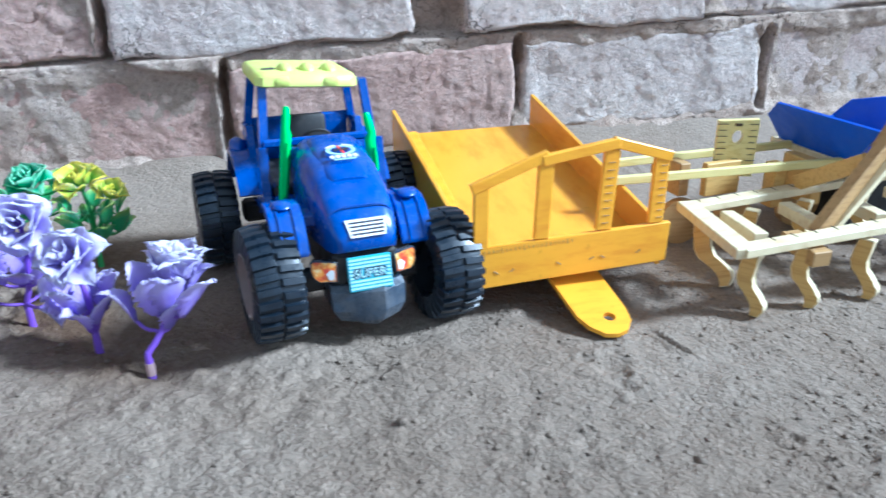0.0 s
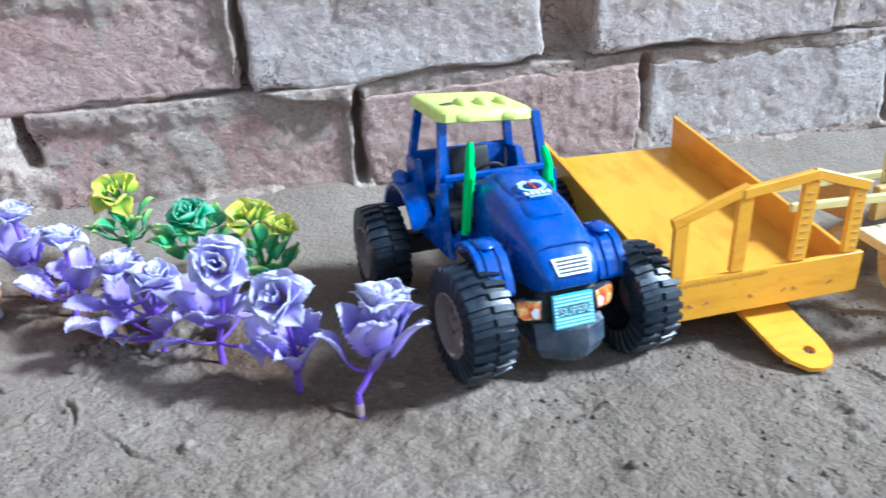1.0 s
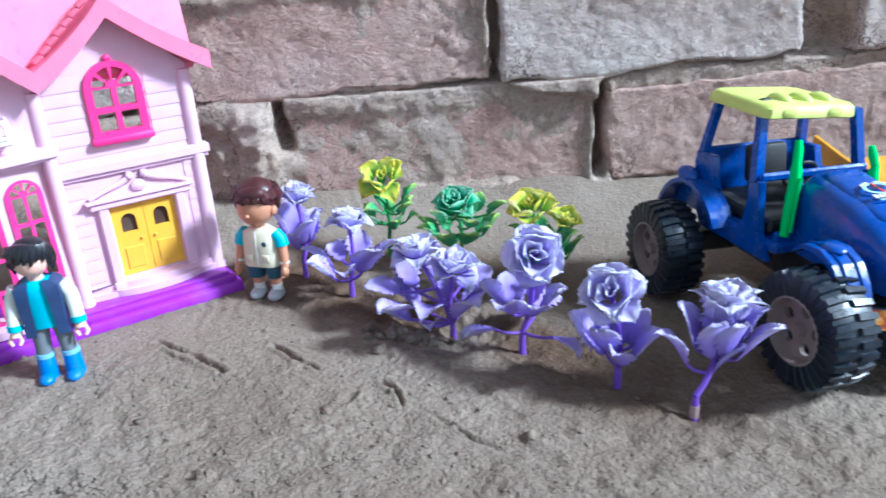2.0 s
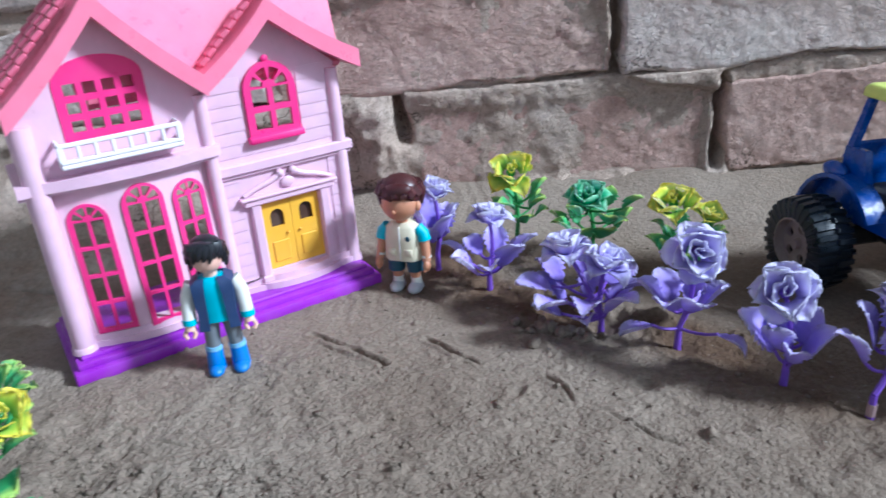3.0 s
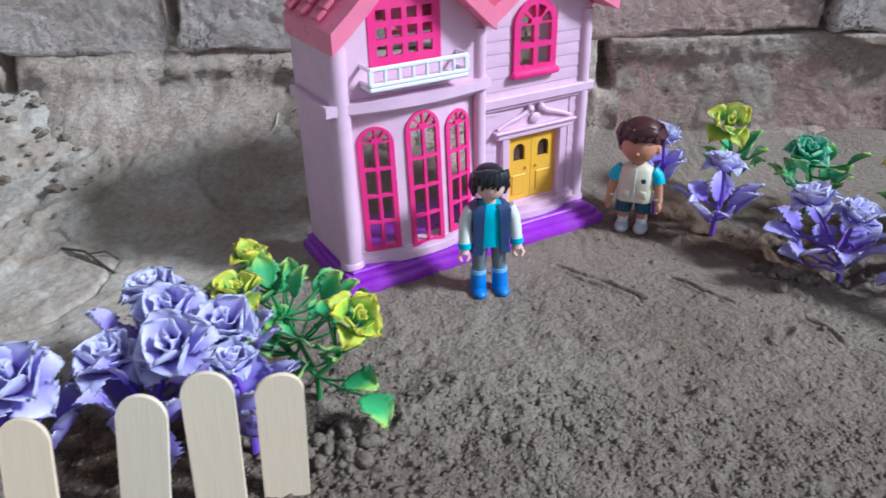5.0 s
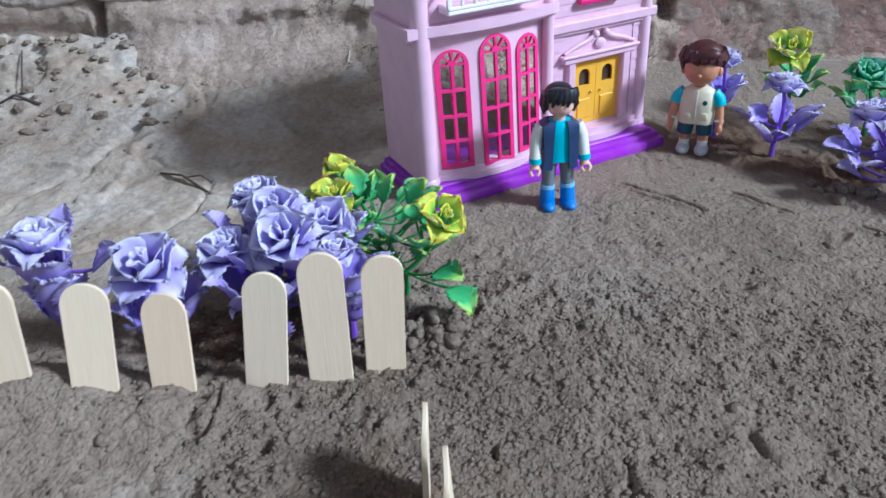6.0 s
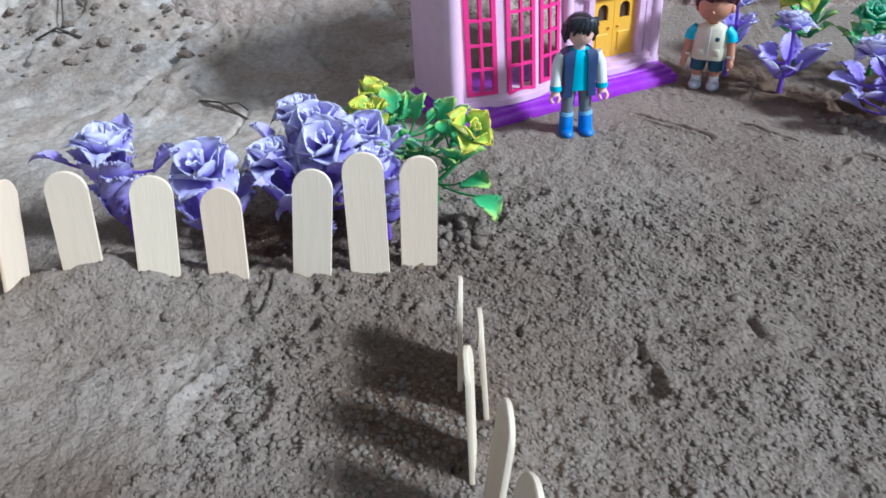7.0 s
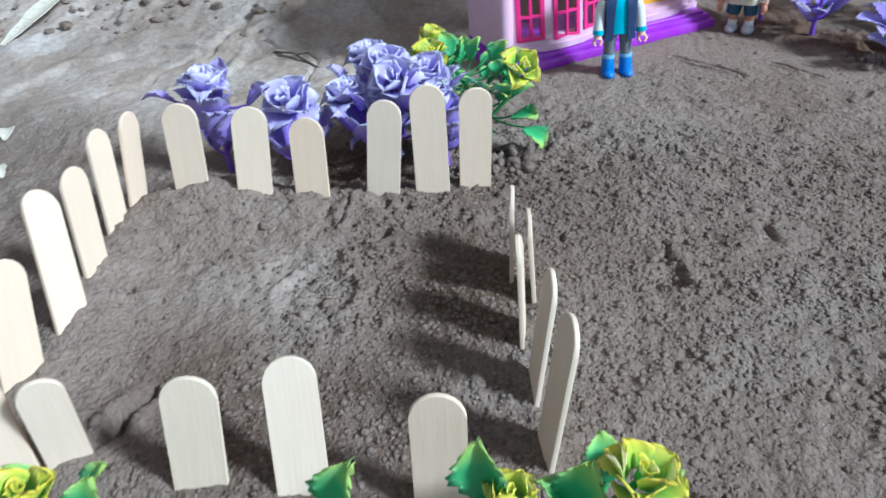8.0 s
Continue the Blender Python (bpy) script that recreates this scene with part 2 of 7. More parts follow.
RIM = plastic("rim_dusty_silver", (0.27, 0.205, 0.19), 0.42, 0.1, 0.35, 0.12)
STICKER_WHITE = plastic("sticker_white", (0.72, 0.72, 0.74), 0.35, 0.05, 0.12, 0.03)
# near-black brown that stands for the unlit inside behind the door openings
DOOR_DARK = plastic("door_inside_dark", (0.060, 0.030, 0.022), 0.35, 0.2, 0.15, 0.05)
STICKER_RED = plastic("sticker_red", (0.60, 0.05, 0.04), 0.35, 0.05, 0.06, 0.03)
STICKER_CYAN = plastic("sticker_cyan", (0.10, 0.40, 0.52), 0.3, 0.08, 0.1, 0.03)
STICKER_PALE = plastic("sticker_pale_cyan", (0.42, 0.66, 0.72), 0.3, 0.08, 0.1, 0.03)
STICKER_DARK = plastic("sticker_dark", (0.03, 0.03, 0.05), 0.35, 0.1, 0.05, 0.03)
ORANGE_WOOD = wood("orange_painted_wood", (0.76, 0.36, 0.025), (0.64, 0.26, 0.012), 0.24, (9, 3, 9), 0.7)
ORANGE_EDGE = wood("bright_orange_painted_wood", (0.84, 0.40, 0.018), (0.74, 0.30, 0.012), 0.38, (5, 20, 20), 0.6)
CREAM_WOOD = wood("cream_ruler_wood", (0.70, 0.60, 0.38), (0.60, 0.47, 0.26), 0.5, (12, 40, 25), 0.8)
STRAW_WOOD = wood("straw_yellow_wood", (0.74, 0.64, 0.26), (0.62, 0.50, 0.16), 0.55, (5, 70, 70), 0.5)
TAN_WOOD = wood("tan_wood", (0.42, 0.26, 0.10), (0.30, 0.17, 0.06), 0.6, (5, 70, 70), 0.8)
SLEEVE = plastic("bare_stem_wire", (0.40, 0.27, 0.27), 0.5, 0.15, 0.2, 0.1)
OCHRE_WOOD = wood("ochre_cut_wood", (0.62, 0.40, 0.12), (0.48, 0.28, 0.07), 0.6, (5, 70, 70), 0.8)
STICK_WOOD = wood("craft_stick_birch", (0.69, 0.57, 0.425), (0.675, 0.55, 0.405), 0.7, (80, 80, 5), 0.2, 0.5)
CARD_BLUE = plastic("bucket_blue_paint", (0.005, 0.085, 0.62), 0.4, 0.06, 0.05, 0.05)
INK = plastic("ruler_ink", (0.05, 0.035, 0.02), 0.6, 0.1, 0.0, 0.02)
PETAL_PURPLE = dyed("petal_purple", (0.36, 0.29, 0.70), (0.60, 0.575, 0.80), 0.85, 0.05, 0.70)
LEAF_PURPLE = dyed("leaf_purple", (0.29, 0.21, 0.68), (0.56, 0.51, 0.82), 0.82, 0.20, 0.95)
STEM_PURPLE = plastic("stem_purple", (0.17, 0.07, 0.48), 0.45, 0.15, 0.05, 0.1)
PETAL_YELLOW = dyed("petal_yellow_green", (0.28, 0.48, 0.06), (0.80, 0.68, 0.05), 0.5, 0.12, 0.72)
PETAL_GREEN = dyed("petal_green", (0.06, 0.40, 0.20), (0.30, 0.62, 0.38), 0.52, 0.25, 0.9)
LEAF_GREEN = dyed("leaf_green", (0.085, 0.38, 0.13), (0.50, 0.64, 0.10), 0.6, 0.30, 0.95)
STEM_GREEN = plastic("stem_green", (0.05, 0.26, 0.06), 0.45, 0.15, 0.05, 0.1)
SKIN_PALE = plastic("figure_pale_skin", (0.72, 0.45, 0.36), 0.4, 0.04, 0.03, 0.03, 0.2)
SKIN_TAN = plastic("figure_tan_skin", (0.50, 0.23, 0.13), 0.4, 0.05, 0.05, 0.03, 0.2)
HAIR_BLACK = plastic("figure_black_hair", (0.010, 0.011, 0.016), 0.3, 0.2, 0.05, 0.1)
HAIR_BROWN = plastic("figure_brown_hair", (0.060, 0.014, 0.016), 0.35, 0.2, 0.06, 0.1)
NAVY = plastic("figure_navy_vest", (0.020, 0.045, 0.13), 0.4, 0.15, 0.06, 0.05)
TURQUOISE = plastic("figure_turquoise_shirt", (0.03, 0.42, 0.55), 0.4, 0.06, 0.05, 0.05)
CLOTH_WHITE = plastic("figure_white_sleeve", (0.70, 0.70, 0.66), 0.4, 0.05, 0.06, 0.05)
CLOTH_CREAM = plastic("figure_cream_vest", (0.66, 0.60, 0.44), 0.45, 0.06, 0.08, 0.05)
TROUSER_GREY = plastic("figure_grey_trousers", (0.17, 0.19, 0.215), 0.45, 0.08, 0.08, 0.05)
BOOT_BLUE = plastic("figure_blue_boots", (0.02, 0.17, 0.56), 0.35, 0.08, 0.08, 0.05)
CUFF_BLUE = plastic("figure_pale_blue_cuffs", (0.22, 0.46, 0.72), 0.4, 0.06, 0.06, 0.05)
SHORTS_BLUE = plastic("figure_teal_shorts", (0.012, 0.070, 0.115), 0.45, 0.1, 0.08, 0.05)
SHOE_GREY = plastic("figure_grey_shoes", (0.46, 0.47, 0.50), 0.45, 0.06, 0.12, 0.05)
BARK = wood("dark_twig_bark", (0.075, 0.055, 0.040), (0.045, 0.032, 0.024), 0.8, (10, 60, 60), 0.8)
DRY_PALE = wood("dry_leaf", (0.66, 0.62, 0.50), (0.46, 0.40, 0.28), 0.7, (10, 60, 60), 0.8)


# ---------------------------------------------------------------- mesh helpers
def finish(me, smooth=35):
    me.shade_smooth()
    if smooth < 180:
        me.set_sharp_from_angle(angle=radians(smooth))


def part(name, bm, material, parent=None, label="", smooth=35):
    """Links a bmesh as one mesh object, under a thing or a part."""
    me = bpy.data.meshes.new(name)
    bmesh.ops.recalc_face_normals(bm, faces=bm.faces)
    bm.to_mesh(me)
    bm.free()
    for m in material if isinstance(material, (list, tuple)) else (material,):
        me.materials.append(m)
    finish(me, smooth)
    ob = new(name, me)
    ob.parent = parent
    if label:
        tagged(ob, label)
    return ob


def thing(name, m, label, category, group=""):
    ob = new(name)
    ob.empty_display_size = 0.01
    ob.matrix_basis = m
    return tagged(ob, label, category, group)


def piece(name, me, m, parent):
    ob = new(name, me)
    ob.parent = parent
    ob.matrix_basis = m
    return ob


def box(bm, c, s, bev=0.0004, m=None, seg=1, mat=0):
    """A bevelled block: centre c, full size s, turned by m about its centre."""
    k = Matrix.Translation(c) @ (m or Matrix()) @ Matrix.Diagonal((*s, 1))
    vs = bmesh.ops.create_cube(bm, size=1, matrix=k)["verts"]
    es = {e for v in vs for e in v.link_edges}
    fs = {f for v in vs for f in v.link_faces}
    for f in fs:
        f.material_index = mat
    if bev:
        bmesh.ops.bevel(bm, geom=list(es), offset=min(bev, 0.45 * min(s)), segments=seg, profile=0.5, affect="EDGES", material=-1)


def loft(bm, rings, close=True, caps=True, mat=0):
    rows = [[bm.verts.new(p) for p in ring] for ring in rings]
    n = len(rows[0])
    for a, b in zip(rows, rows[1:]):
        for i in range(n if close else n - 1):
            j = (i + 1) % n
            bm.faces.new((a[i], a[j], b[j], b[i])).material_index = mat
    if caps and close:
        bm.faces.new(rows[0][::-1]).material_index = mat
        bm.faces.new(rows[-1]).material_index = mat
    return rows


def tube(bm, pts, radii, seg=8, mat=0, caps=True):
    pts = [Vector(p) for p in pts]
    if isinstance(radii, (int, float)):
        radii = [radii] * len(pts)
    rings = []
    side = None
    for i, p in enumerate(pts):
        d = (pts[min(i + 1, len(pts) - 1)] - pts[max(i - 1, 0)]).normalized()
        if side is None:
            side = d.cross(Vector((0.3, 0.2, 1.0) if abs(d.z) < 0.9 else (1, 0.1, 0))).normalized()
        else:
            side = (side - d * side.dot(d)).normalized()
        other = d.cross(side)
        rings.append([p + (side * math.cos(a) + other * math.sin(a)) * radii[i] for a in (2 * math.pi * k / seg for k in range(seg))])
    loft(bm, rings, True, caps, mat)


def prism(bm, outline, d0, d1, axes="xz", mat=0, bev=0.0):
    """A polygon in the plane of two axes, from d0 to d1 along the third."""
    third = ({0, 1, 2} - {"xyz".index(a) for a in axes}).pop()
    ia, ib = "xyz".index(axes[0]), "xyz".index(axes[1])

    def at(p, d):
        v = [0.0, 0.0, 0.0]
        v[ia], v[ib], v[third] = p[0], p[1], d
        return v
    rows = loft(bm, [[at(p, d0) for p in outline], [at(p, d1) for p in outline]], mat=mat)
    if bev:
        es = {e for r in rows for v in r for e in v.link_edges}
        bmesh.ops.bevel(bm, geom=list(es), offset=bev, segments=1, profile=0.5, affect="EDGES", material=-1)


def ball(bm, c, r, seg=16, rings=10, m=None, mat=0):
    r = (r, r, r) if isinstance(r, (int, float)) else r
    k = Matrix.Translation(c) @ (m or Matrix()) @ Matrix.Diagonal((*r, 1))
    vs = bmesh.ops.create_uvsphere(bm, u_segments=seg, v_segments=rings, radius=1, matrix=k)["verts"]
    for f in {f for v in vs for f in v.link_faces}:
        f.material_index = mat


def holed(bm, outline, holes, y0, y1, mat=0, bend=None):
    """A plate in the xz plane with holes, from y0 (front) to y1; bend(x, z) shifts it along y."""
    front = []
    tmp = bmesh.new()
    for loop in (outline, *holes):
        vs = [tmp.verts.new((p[0], 0, p[1])) for p in loop]
        for a, b in zip(vs, vs[1:] + vs[:1]):
            tmp.edges.new((a, b))
    bmesh.ops.triangle_fill(tmp, use_beauty=True, use_dissolve=False, edges=tmp.edges[:], normal=(0, -1, 0))
    tmp.verts.index_update()
    co = [v.co.copy() for v in tmp.verts]
    tris = [[v.index for v in f.verts] for f in tmp.faces]
    tmp.free()
    sh = [(bend(c.x, c.z) if bend else 0.0) for c in co]
    fr = [bm.verts.new((c.x, y0 + s, c.z)) for c, s in zip(co, sh)]
    bk = [bm.verts.new((c.x, y1 + s, c.z)) for c, s in zip(co, sh)]
    for t in tris:
        bm.faces.new([fr[i] for i in t]).material_index = mat
        bm.faces.new([bk[i] for i in t[::-1]]).material_index = mat
    k = 0
    for loop in (outline, *holes):
        n = len(loop)
        for i in range(n):
            j = (i + 1) % n
            bm.faces.new((fr[k + i], fr[k + j], bk[k + j], bk[k + i])).material_index = mat
        k += n
    return front


def hash2(ix, iy, seed):
    h = (ix.astype(np.int64) * 374761393 + iy.astype(np.int64) * 668265263 + seed * 974634777) & 0xFFFFFFFF
    h = ((h ^ (h >> 13)) * 1274126177) & 0xFFFFFFFF
    return ((h ^ (h >> 16)) & 0xFFFF) / 65535.0


def vnoise(x, y, seed=0):
    x, y = np.asarray(x, float), np.asarray(y, float)
    ix, iy = np.floor(x), np.floor(y)
    fx, fy = x - ix, y - iy
    fx, fy = fx * fx * (3 - 2 * fx), fy * fy * (3 - 2 * fy)
    a, b = hash2(ix, iy, seed), hash2(ix + 1, iy, seed)
    c, d = hash2(ix, iy + 1, seed), hash2(ix + 1, iy + 1, seed)
    return (a + (b - a) * fx) * (1 - fy) + (c + (d - c) * fx) * fy - 0.5


def fbm(x, y, size, octaves=4, seed=0, gain=0.5):
    """Noise of about +-0.5 whose largest features are `size` metres across."""
    s, amp, total = 0.0, 1.0, 0.0
    for o in range(octaves):
        k = 2.0 ** o / size
        ca, sa = math.cos(0.7 * o + 0.3), math.sin(0.7 * o + 0.3)
        s = s + amp * vnoise((ca * x - sa * y) * k + 17.3 * o, (sa * x + ca * y) * k - 9.1 * o, seed + o)
        total += amp
        amp *= gain
    return s / total * 1.6


def smooth01(a, b, v):
    t = np.clip((v - a) / (b - a), 0, 1)
    return t * t * (3 - 2 * t)


def sheet_mesh(name, co, nu, nv, material, flip=False):
    """A grid of nu by nv points as one mesh."""
    i = np.arange((nu - 1) * (nv - 1))
    a = (i // (nu - 1)) * nu + i % (nu - 1)
    quads = np.stack([a, a + 1, a + nu + 1, a + nu], 1)
    if flip:
        quads = quads[:, ::-1]
    me = bpy.data.meshes.new(name)
    me.from_pydata(np.asarray(co).tolist(), [], quads.tolist())
    me.materials.append(material)
    me.shade_smooth()
    return me


# ---------------------------------------------------------------- the ground
WALL_TURN = radians(15.0)
WALL_U = np.array([math.cos(WALL_TURN), math.sin(WALL_TURN)])
WALL_N = np.array([math.sin(WALL_TURN), -math.cos(WALL_TURN)])
WALL_O = np.array([0.0, 0.632])

# ridge of sand pushed up along the stick fence: x, y, height
BANK = [(-0.395, 0.150, 0.000), (-0.437, 0.120, 0.007), (-0.472, 0.104, 0.009), (-0.500, 0.091, 0.014), (-0.530, 0.079, 0.021),
        (-0.552, 0.058, 0.016), (-0.545, 0.030, 0.014), (-0.520, -0.020, 0.012), (-0.505, -0.060, 0.008), (-0.455, -0.078, 0.006), (-0.375, -0.056, 0.004)]
# scratches drawn in the sand: x0, y0, x1, y1, depth, half width
SCRATCH = [(-0.332, 0.3537, -0.306, 0.344, 0.0022, 0.0020), (-0.306, 0.344, -0.280, 0.3306, 0.0045, 0.0028), (-0.326, 0.346, -0.300, 0.334, 0.0016, 0.0015),
           (-0.2675, 0.3588, -0.245, 0.345, 0.0040, 0.0024), (-0.245, 0.345, -0.2306, 0.3379, 0.0022, 0.0018),
           (-0.198, 0.3367, -0.183, 0.316, 0.0028, 0.0018), (-0.173, 0.314, -0.132, 0.289, 0.0014, 0.0014),
           (-0.366, 0.2555, -0.343, 0.2535, 0.0020, 0.0016), (-0.626, 0.2847, -0.602, 0.2815, 0.0030, 0.0020), (-0.602, 0.2815, -0.576, 0.2738, 0.0022, 0.0018),
           (-0.718, 0.400, -0.690, 0.370, 0.0008, 0.0018), (-0.690, 0.370, -0.685, 0.352, 0.0010, 0.0018),
           (-0.2946, 0.1310, -0.2883, 0.116, 0.0016, 0.0030), (-0.2521, 0.1569, -0.2437, 0.1463, 0.0019, 0.0030), (-0.2992, 0.1065, -0.2935, 0.0971, 0.0012, 0.0026),
           (-0.452, 0.1120, -0.447, 0.0850, 0.0030, 0.0018), (-0.474, 0.098, -0.480, 0.080, 0.0022, 0.0016), (-0.404, 0.136, -0.408, 0.108, 0.0028, 0.0018),
           (-0.388, 0.120, -0.386, 0.113, 0.0035, 0.0026), (0.170, 0.372, 0.184, 0.349, 0.0030, 0.0016), (-0.459, -0.066, -0.464, -0.030, 0.0070, 0.0052),
           (-0.832, 0.339, -0.792, 0.349, 0.0022, 0.0022), (-0.727, 0.320, -0.688, 0.302, 0.0012, 0.0014)]
# dug spots and holes: x, y, radius, depth
PITS = [(-0.190, 0.398, 0.022, 0.004), (-0.172, 0.388, 0.010, 0.004), (-0.244, 0.426, 0.012, 0.0025), (-0.135, 0.373, 0.010, 0.002), (-0.396, 0.170, 0.012, 0.004), (-0.408, 0.188, 0.010, 0.003),
        (-0.430, 0.145, 0.030, 0.004), (-0.480, 0.130, 0.030, 0.004), (-0.090, 0.350, 0.009, 0.002), (-0.056, 0.330, 0.008, 0.002), (0.238, 0.262, 0.010, 0.004), (0.252, 0.250, 0.006, 0.003),
        (-0.284, 0.104, 0.006, 0.004), (0.030, 0.330, 0.010, 0.002), (0.300, 0.290, 0.006, 0.003), (-0.150, 0.335, 0.006, 0.003), (0.145, 0.340, 0.007, 0.003)]


def segment_distance(x, y, x0, y0, x1, y1):
    dx, dy = x1 - x0, y1 - y0
    t = np.clip(((x - x0) * dx + (y - y0) * dy) / (dx * dx + dy * dy), 0, 1)
    return np.hypot(x - x0 - t * dx, y - y0 - t * dy), t


def ground_height(x, y):
    x, y = np.asarray(x, float), np.asarray(y, float)
    near = np.exp(-(np.maximum(0, np.hypot(x + 0.2, y - 0.25) - 0.8) / 0.5) ** 2)
    z = 0.004 * fbm(x, y, 0.22, 3, 3) * near
    d = (x - WALL_O[0]) * WALL_N[0] + (y - WALL_O[1]) * WALL_N[1]
    banked = smooth01(-0.38, -0.52, x)
    drift = np.exp(-(np.maximum(d, 0) / (0.042 + 0.030 * banked)) ** 1.3) * (0.020 + 0.028 * banked + (0.012 + 0.016 * banked) * fbm(x, y, 0.12, 4, 11))
    z = z + np.where(d > -0.2, drift, 0.02)
    bank = 0.0
    for (ax, ay, ah), (bx, by, bh) in zip(BANK, BANK[1:]):
        q, t = segment_distance(x, y, ax, ay, bx, by)
        bank = np.maximum(bank, (ah + (bh - ah) * t) * np.exp(-(q / 0.024) ** 2))
    z = z + bank
    # crumbly sand in the open, trodden smooth clay towards the far end
    clay = smooth01(-0.46, -0.56, x - 0.25 * (y - 0.2)) * smooth01(0.13, 0.22, y)
    under = smooth01(0.36, 0.46, y - 0.27 * x)
    rough = 1.0 - 0.82 * clay
    scored = 0.0
    for x0, y0, x1, y1, depth, half in SCRATCH:
        if half < 0.0026:
            scored = np.maximum(scored, np.exp(-(segment_distance(x, y, x0, y0, x1, y1)[0] / 0.007) ** 2))
    rough = rough * (1 - 0.6 * scored) * (1 - 0.32 * smooth01(-0.10, 0.12, x)) * (1 - 0.75 * under) * (1 - 0.12 * smooth01(0.26, 0.34, y - 0.15 * x)) * (0.55 + 0.9 * np.clip(fbm(x, y, 0.10, 3, 21) + 0.5, 0, 1))
    z = z + rough * near * (0.0040 * fbm(x, y, 0.024, 4, 5, 0.68) + 0.0020 * fbm(x * 0.75 + y * 0.25, y, 0.0066, 3, 31, 0.72))
    z = z + near * clay * (0.0075 * fbm(x, y, 0.075, 5, 41, 0.55) + 0.0020 * fbm(x, y, 0.012, 3, 42, 0.7) - 0.0030 * np.exp(-(fbm(x, y, 0.17, 4, 45, 0.55) / 0.012) ** 2) + 0.0045 * smooth01(-0.012, 0.012, fbm(x, y, 0.21, 5, 47, 0.55)))
    foot = smooth01(0.19, 0.05, d) * smooth01(-0.44, -0.60, x) * np.where(d > 0, 1.0, 0.0)
    z = z + near * foot * (0.0085 * np.abs(fbm(x, y, 0.030, 4, 48, 0.6)) + 0.0034 * fbm(x, y, 0.009, 3, 49, 0.75))
    for x0, y0, x1, y1, depth, half in SCRATCH:
        q, t = segment_distance(x + 0.0026 * fbm(x, y, 0.012, 3, 8), y + 0.0026 * fbm(x, y, 0.012, 3, 9), x0, y0, x1, y1)
        ends = np.clip(np.sin(math.pi * np.clip(t, 0.03, 0.97)), 0, 1) ** 0.6 * (0.75 + 0.7 * fbm(x, y, 0.014, 3, 14))
        z = z - 2.0 * depth * ends * np.exp(-(q / (0.36 * half)) ** 2) + 0.6 * depth * ends * np.exp(-((q - 1.2 * half) / (0.6 * half)) ** 2)
    for px, py, rad, depth in PITS:
        q = np.hypot(x - px, y - py) * (1 + 1.3 * fbm(x, y, 0.012, 3, 13, 0.7))
        z = z - depth * np.exp(-(q / rad) ** 2) + 0.5 * depth * np.exp(-((q - 1.6 * rad) / (0.5 * rad)) ** 2) * (0.6 + fbm(x, y, 0.006, 2, 15))
    z = z + 0.0046 * np.exp(-(((x + 0.006) / 0.026) ** 2 + ((y - 0.356) / 0.024) ** 2))      # sand heaped under a front wheel
    # faint furrows left by a hand drawn through the sand
    comb = np.sin((0.82 * x + 0.57 * y + 0.016 * fbm(x, y, 0.04, 3, 17)) * 2 * math.pi / 0.0105)
    where = np.clip(1.6 * fbm(x, y, 0.11, 3, 18) - 0.10, 0, 0.6)
    z = z + near * (1 - clay) * 0.0008 * where * comb
    # round print in the yard, and soft boot-like hollows
    q = np.hypot(x + 0.432, y - 0.040)
    z = z - 0.0022 * smooth01(0.020, 0.0175, q) + 0.0010 * np.exp(-((q - 0.0205) / 0.0015) ** 2)
    q2 = np.hypot(x + 0.452, y - 0.052)
    z = z - 0.0014 * smooth01(0.014, 0.012, q2)
    return z


def stretch_axis(spans, far, grow=1.25):
    """Coordinates: even within each span (from, to, step), then wider and wider out to far."""
    mid = np.concatenate([np.arange(lo, hi - step / 2, step) for lo, hi, step in spans] + [[spans[-1][1]]])
    out, step, v = [], spans[-1][2], spans[-1][1]
    while v < far:
        step *= grow
        v += step
        out.append(v)
    left, step, v = [], spans[0][2], spans[0][0]
    while v > -far:
        step *= grow
        v -= step
        left.append(v)
    return np.concatenate([left[::-1], mid, out])


gx = stretch_axis([(-1.12, -0.70, 0.0028), (-0.70, -0.39, 0.0016), (-0.39, -0.12, 0.0010), (-0.12, 0.40, 0.0016)], 60)
gy = stretch_axis([(-0.12, 0.24, 0.0016), (0.24, 0.37, 0.0010), (0.37, 0.68, 0.0016)], 60)
GX, GY = np.meshgrid(gx, gy)
GZ = ground_height(GX, GY)
ground = new("ground", sheet_mesh("ground", np.stack([GX.ravel(), GY.ravel(), GZ.ravel()], 1), len(gx), len(gy), SOIL))
CLAY = smooth01(-0.44, -0.56, GX - 0.25 * (GY - 0.2)) * smooth01(0.12, 0.22, GY - 0.12 * (GX + 0.6)) * np.clip(0.85 + 0.9 * fbm(GX, GY, 0.09, 4, 23), 0, 1)
CLAY = np.maximum(CLAY, 0.50 * np.exp(-((GX + 0.447) / 0.050) ** 2 - ((GY - 0.040) / 0.034) ** 2))
CLAY = np.maximum(CLAY, 0.08 * smooth01(0.42, 0.50, GY - 0.27 * GX + 0.03 * fbm(GX, GY, 0.06, 3, 24)))
layer = ground.data.attributes.new("clay", "FLOAT", "POINT")
layer.data.foreach_set("value", CLAY.ravel().astype(np.float32))
# soil pressed smooth: the clay, the foot of the wall, and the open ground before the roses
TROD = np.maximum(CLAY, 0.60 * smooth01(0.37, 0.45, GY - 0.27 * GX + 0.03 * fbm(GX, GY, 0.06, 3, 24)))
TROD = np.maximum(TROD, 0.30 * smooth01(0.26, 0.34, GY - 0.15 * GX + 0.04 * fbm(GX, GY, 0.05, 3, 27)))
layer = ground.data.attributes.new("trod", "FLOAT", "POINT")
layer.data.foreach_set("value", TROD.ravel().astype(np.float32))
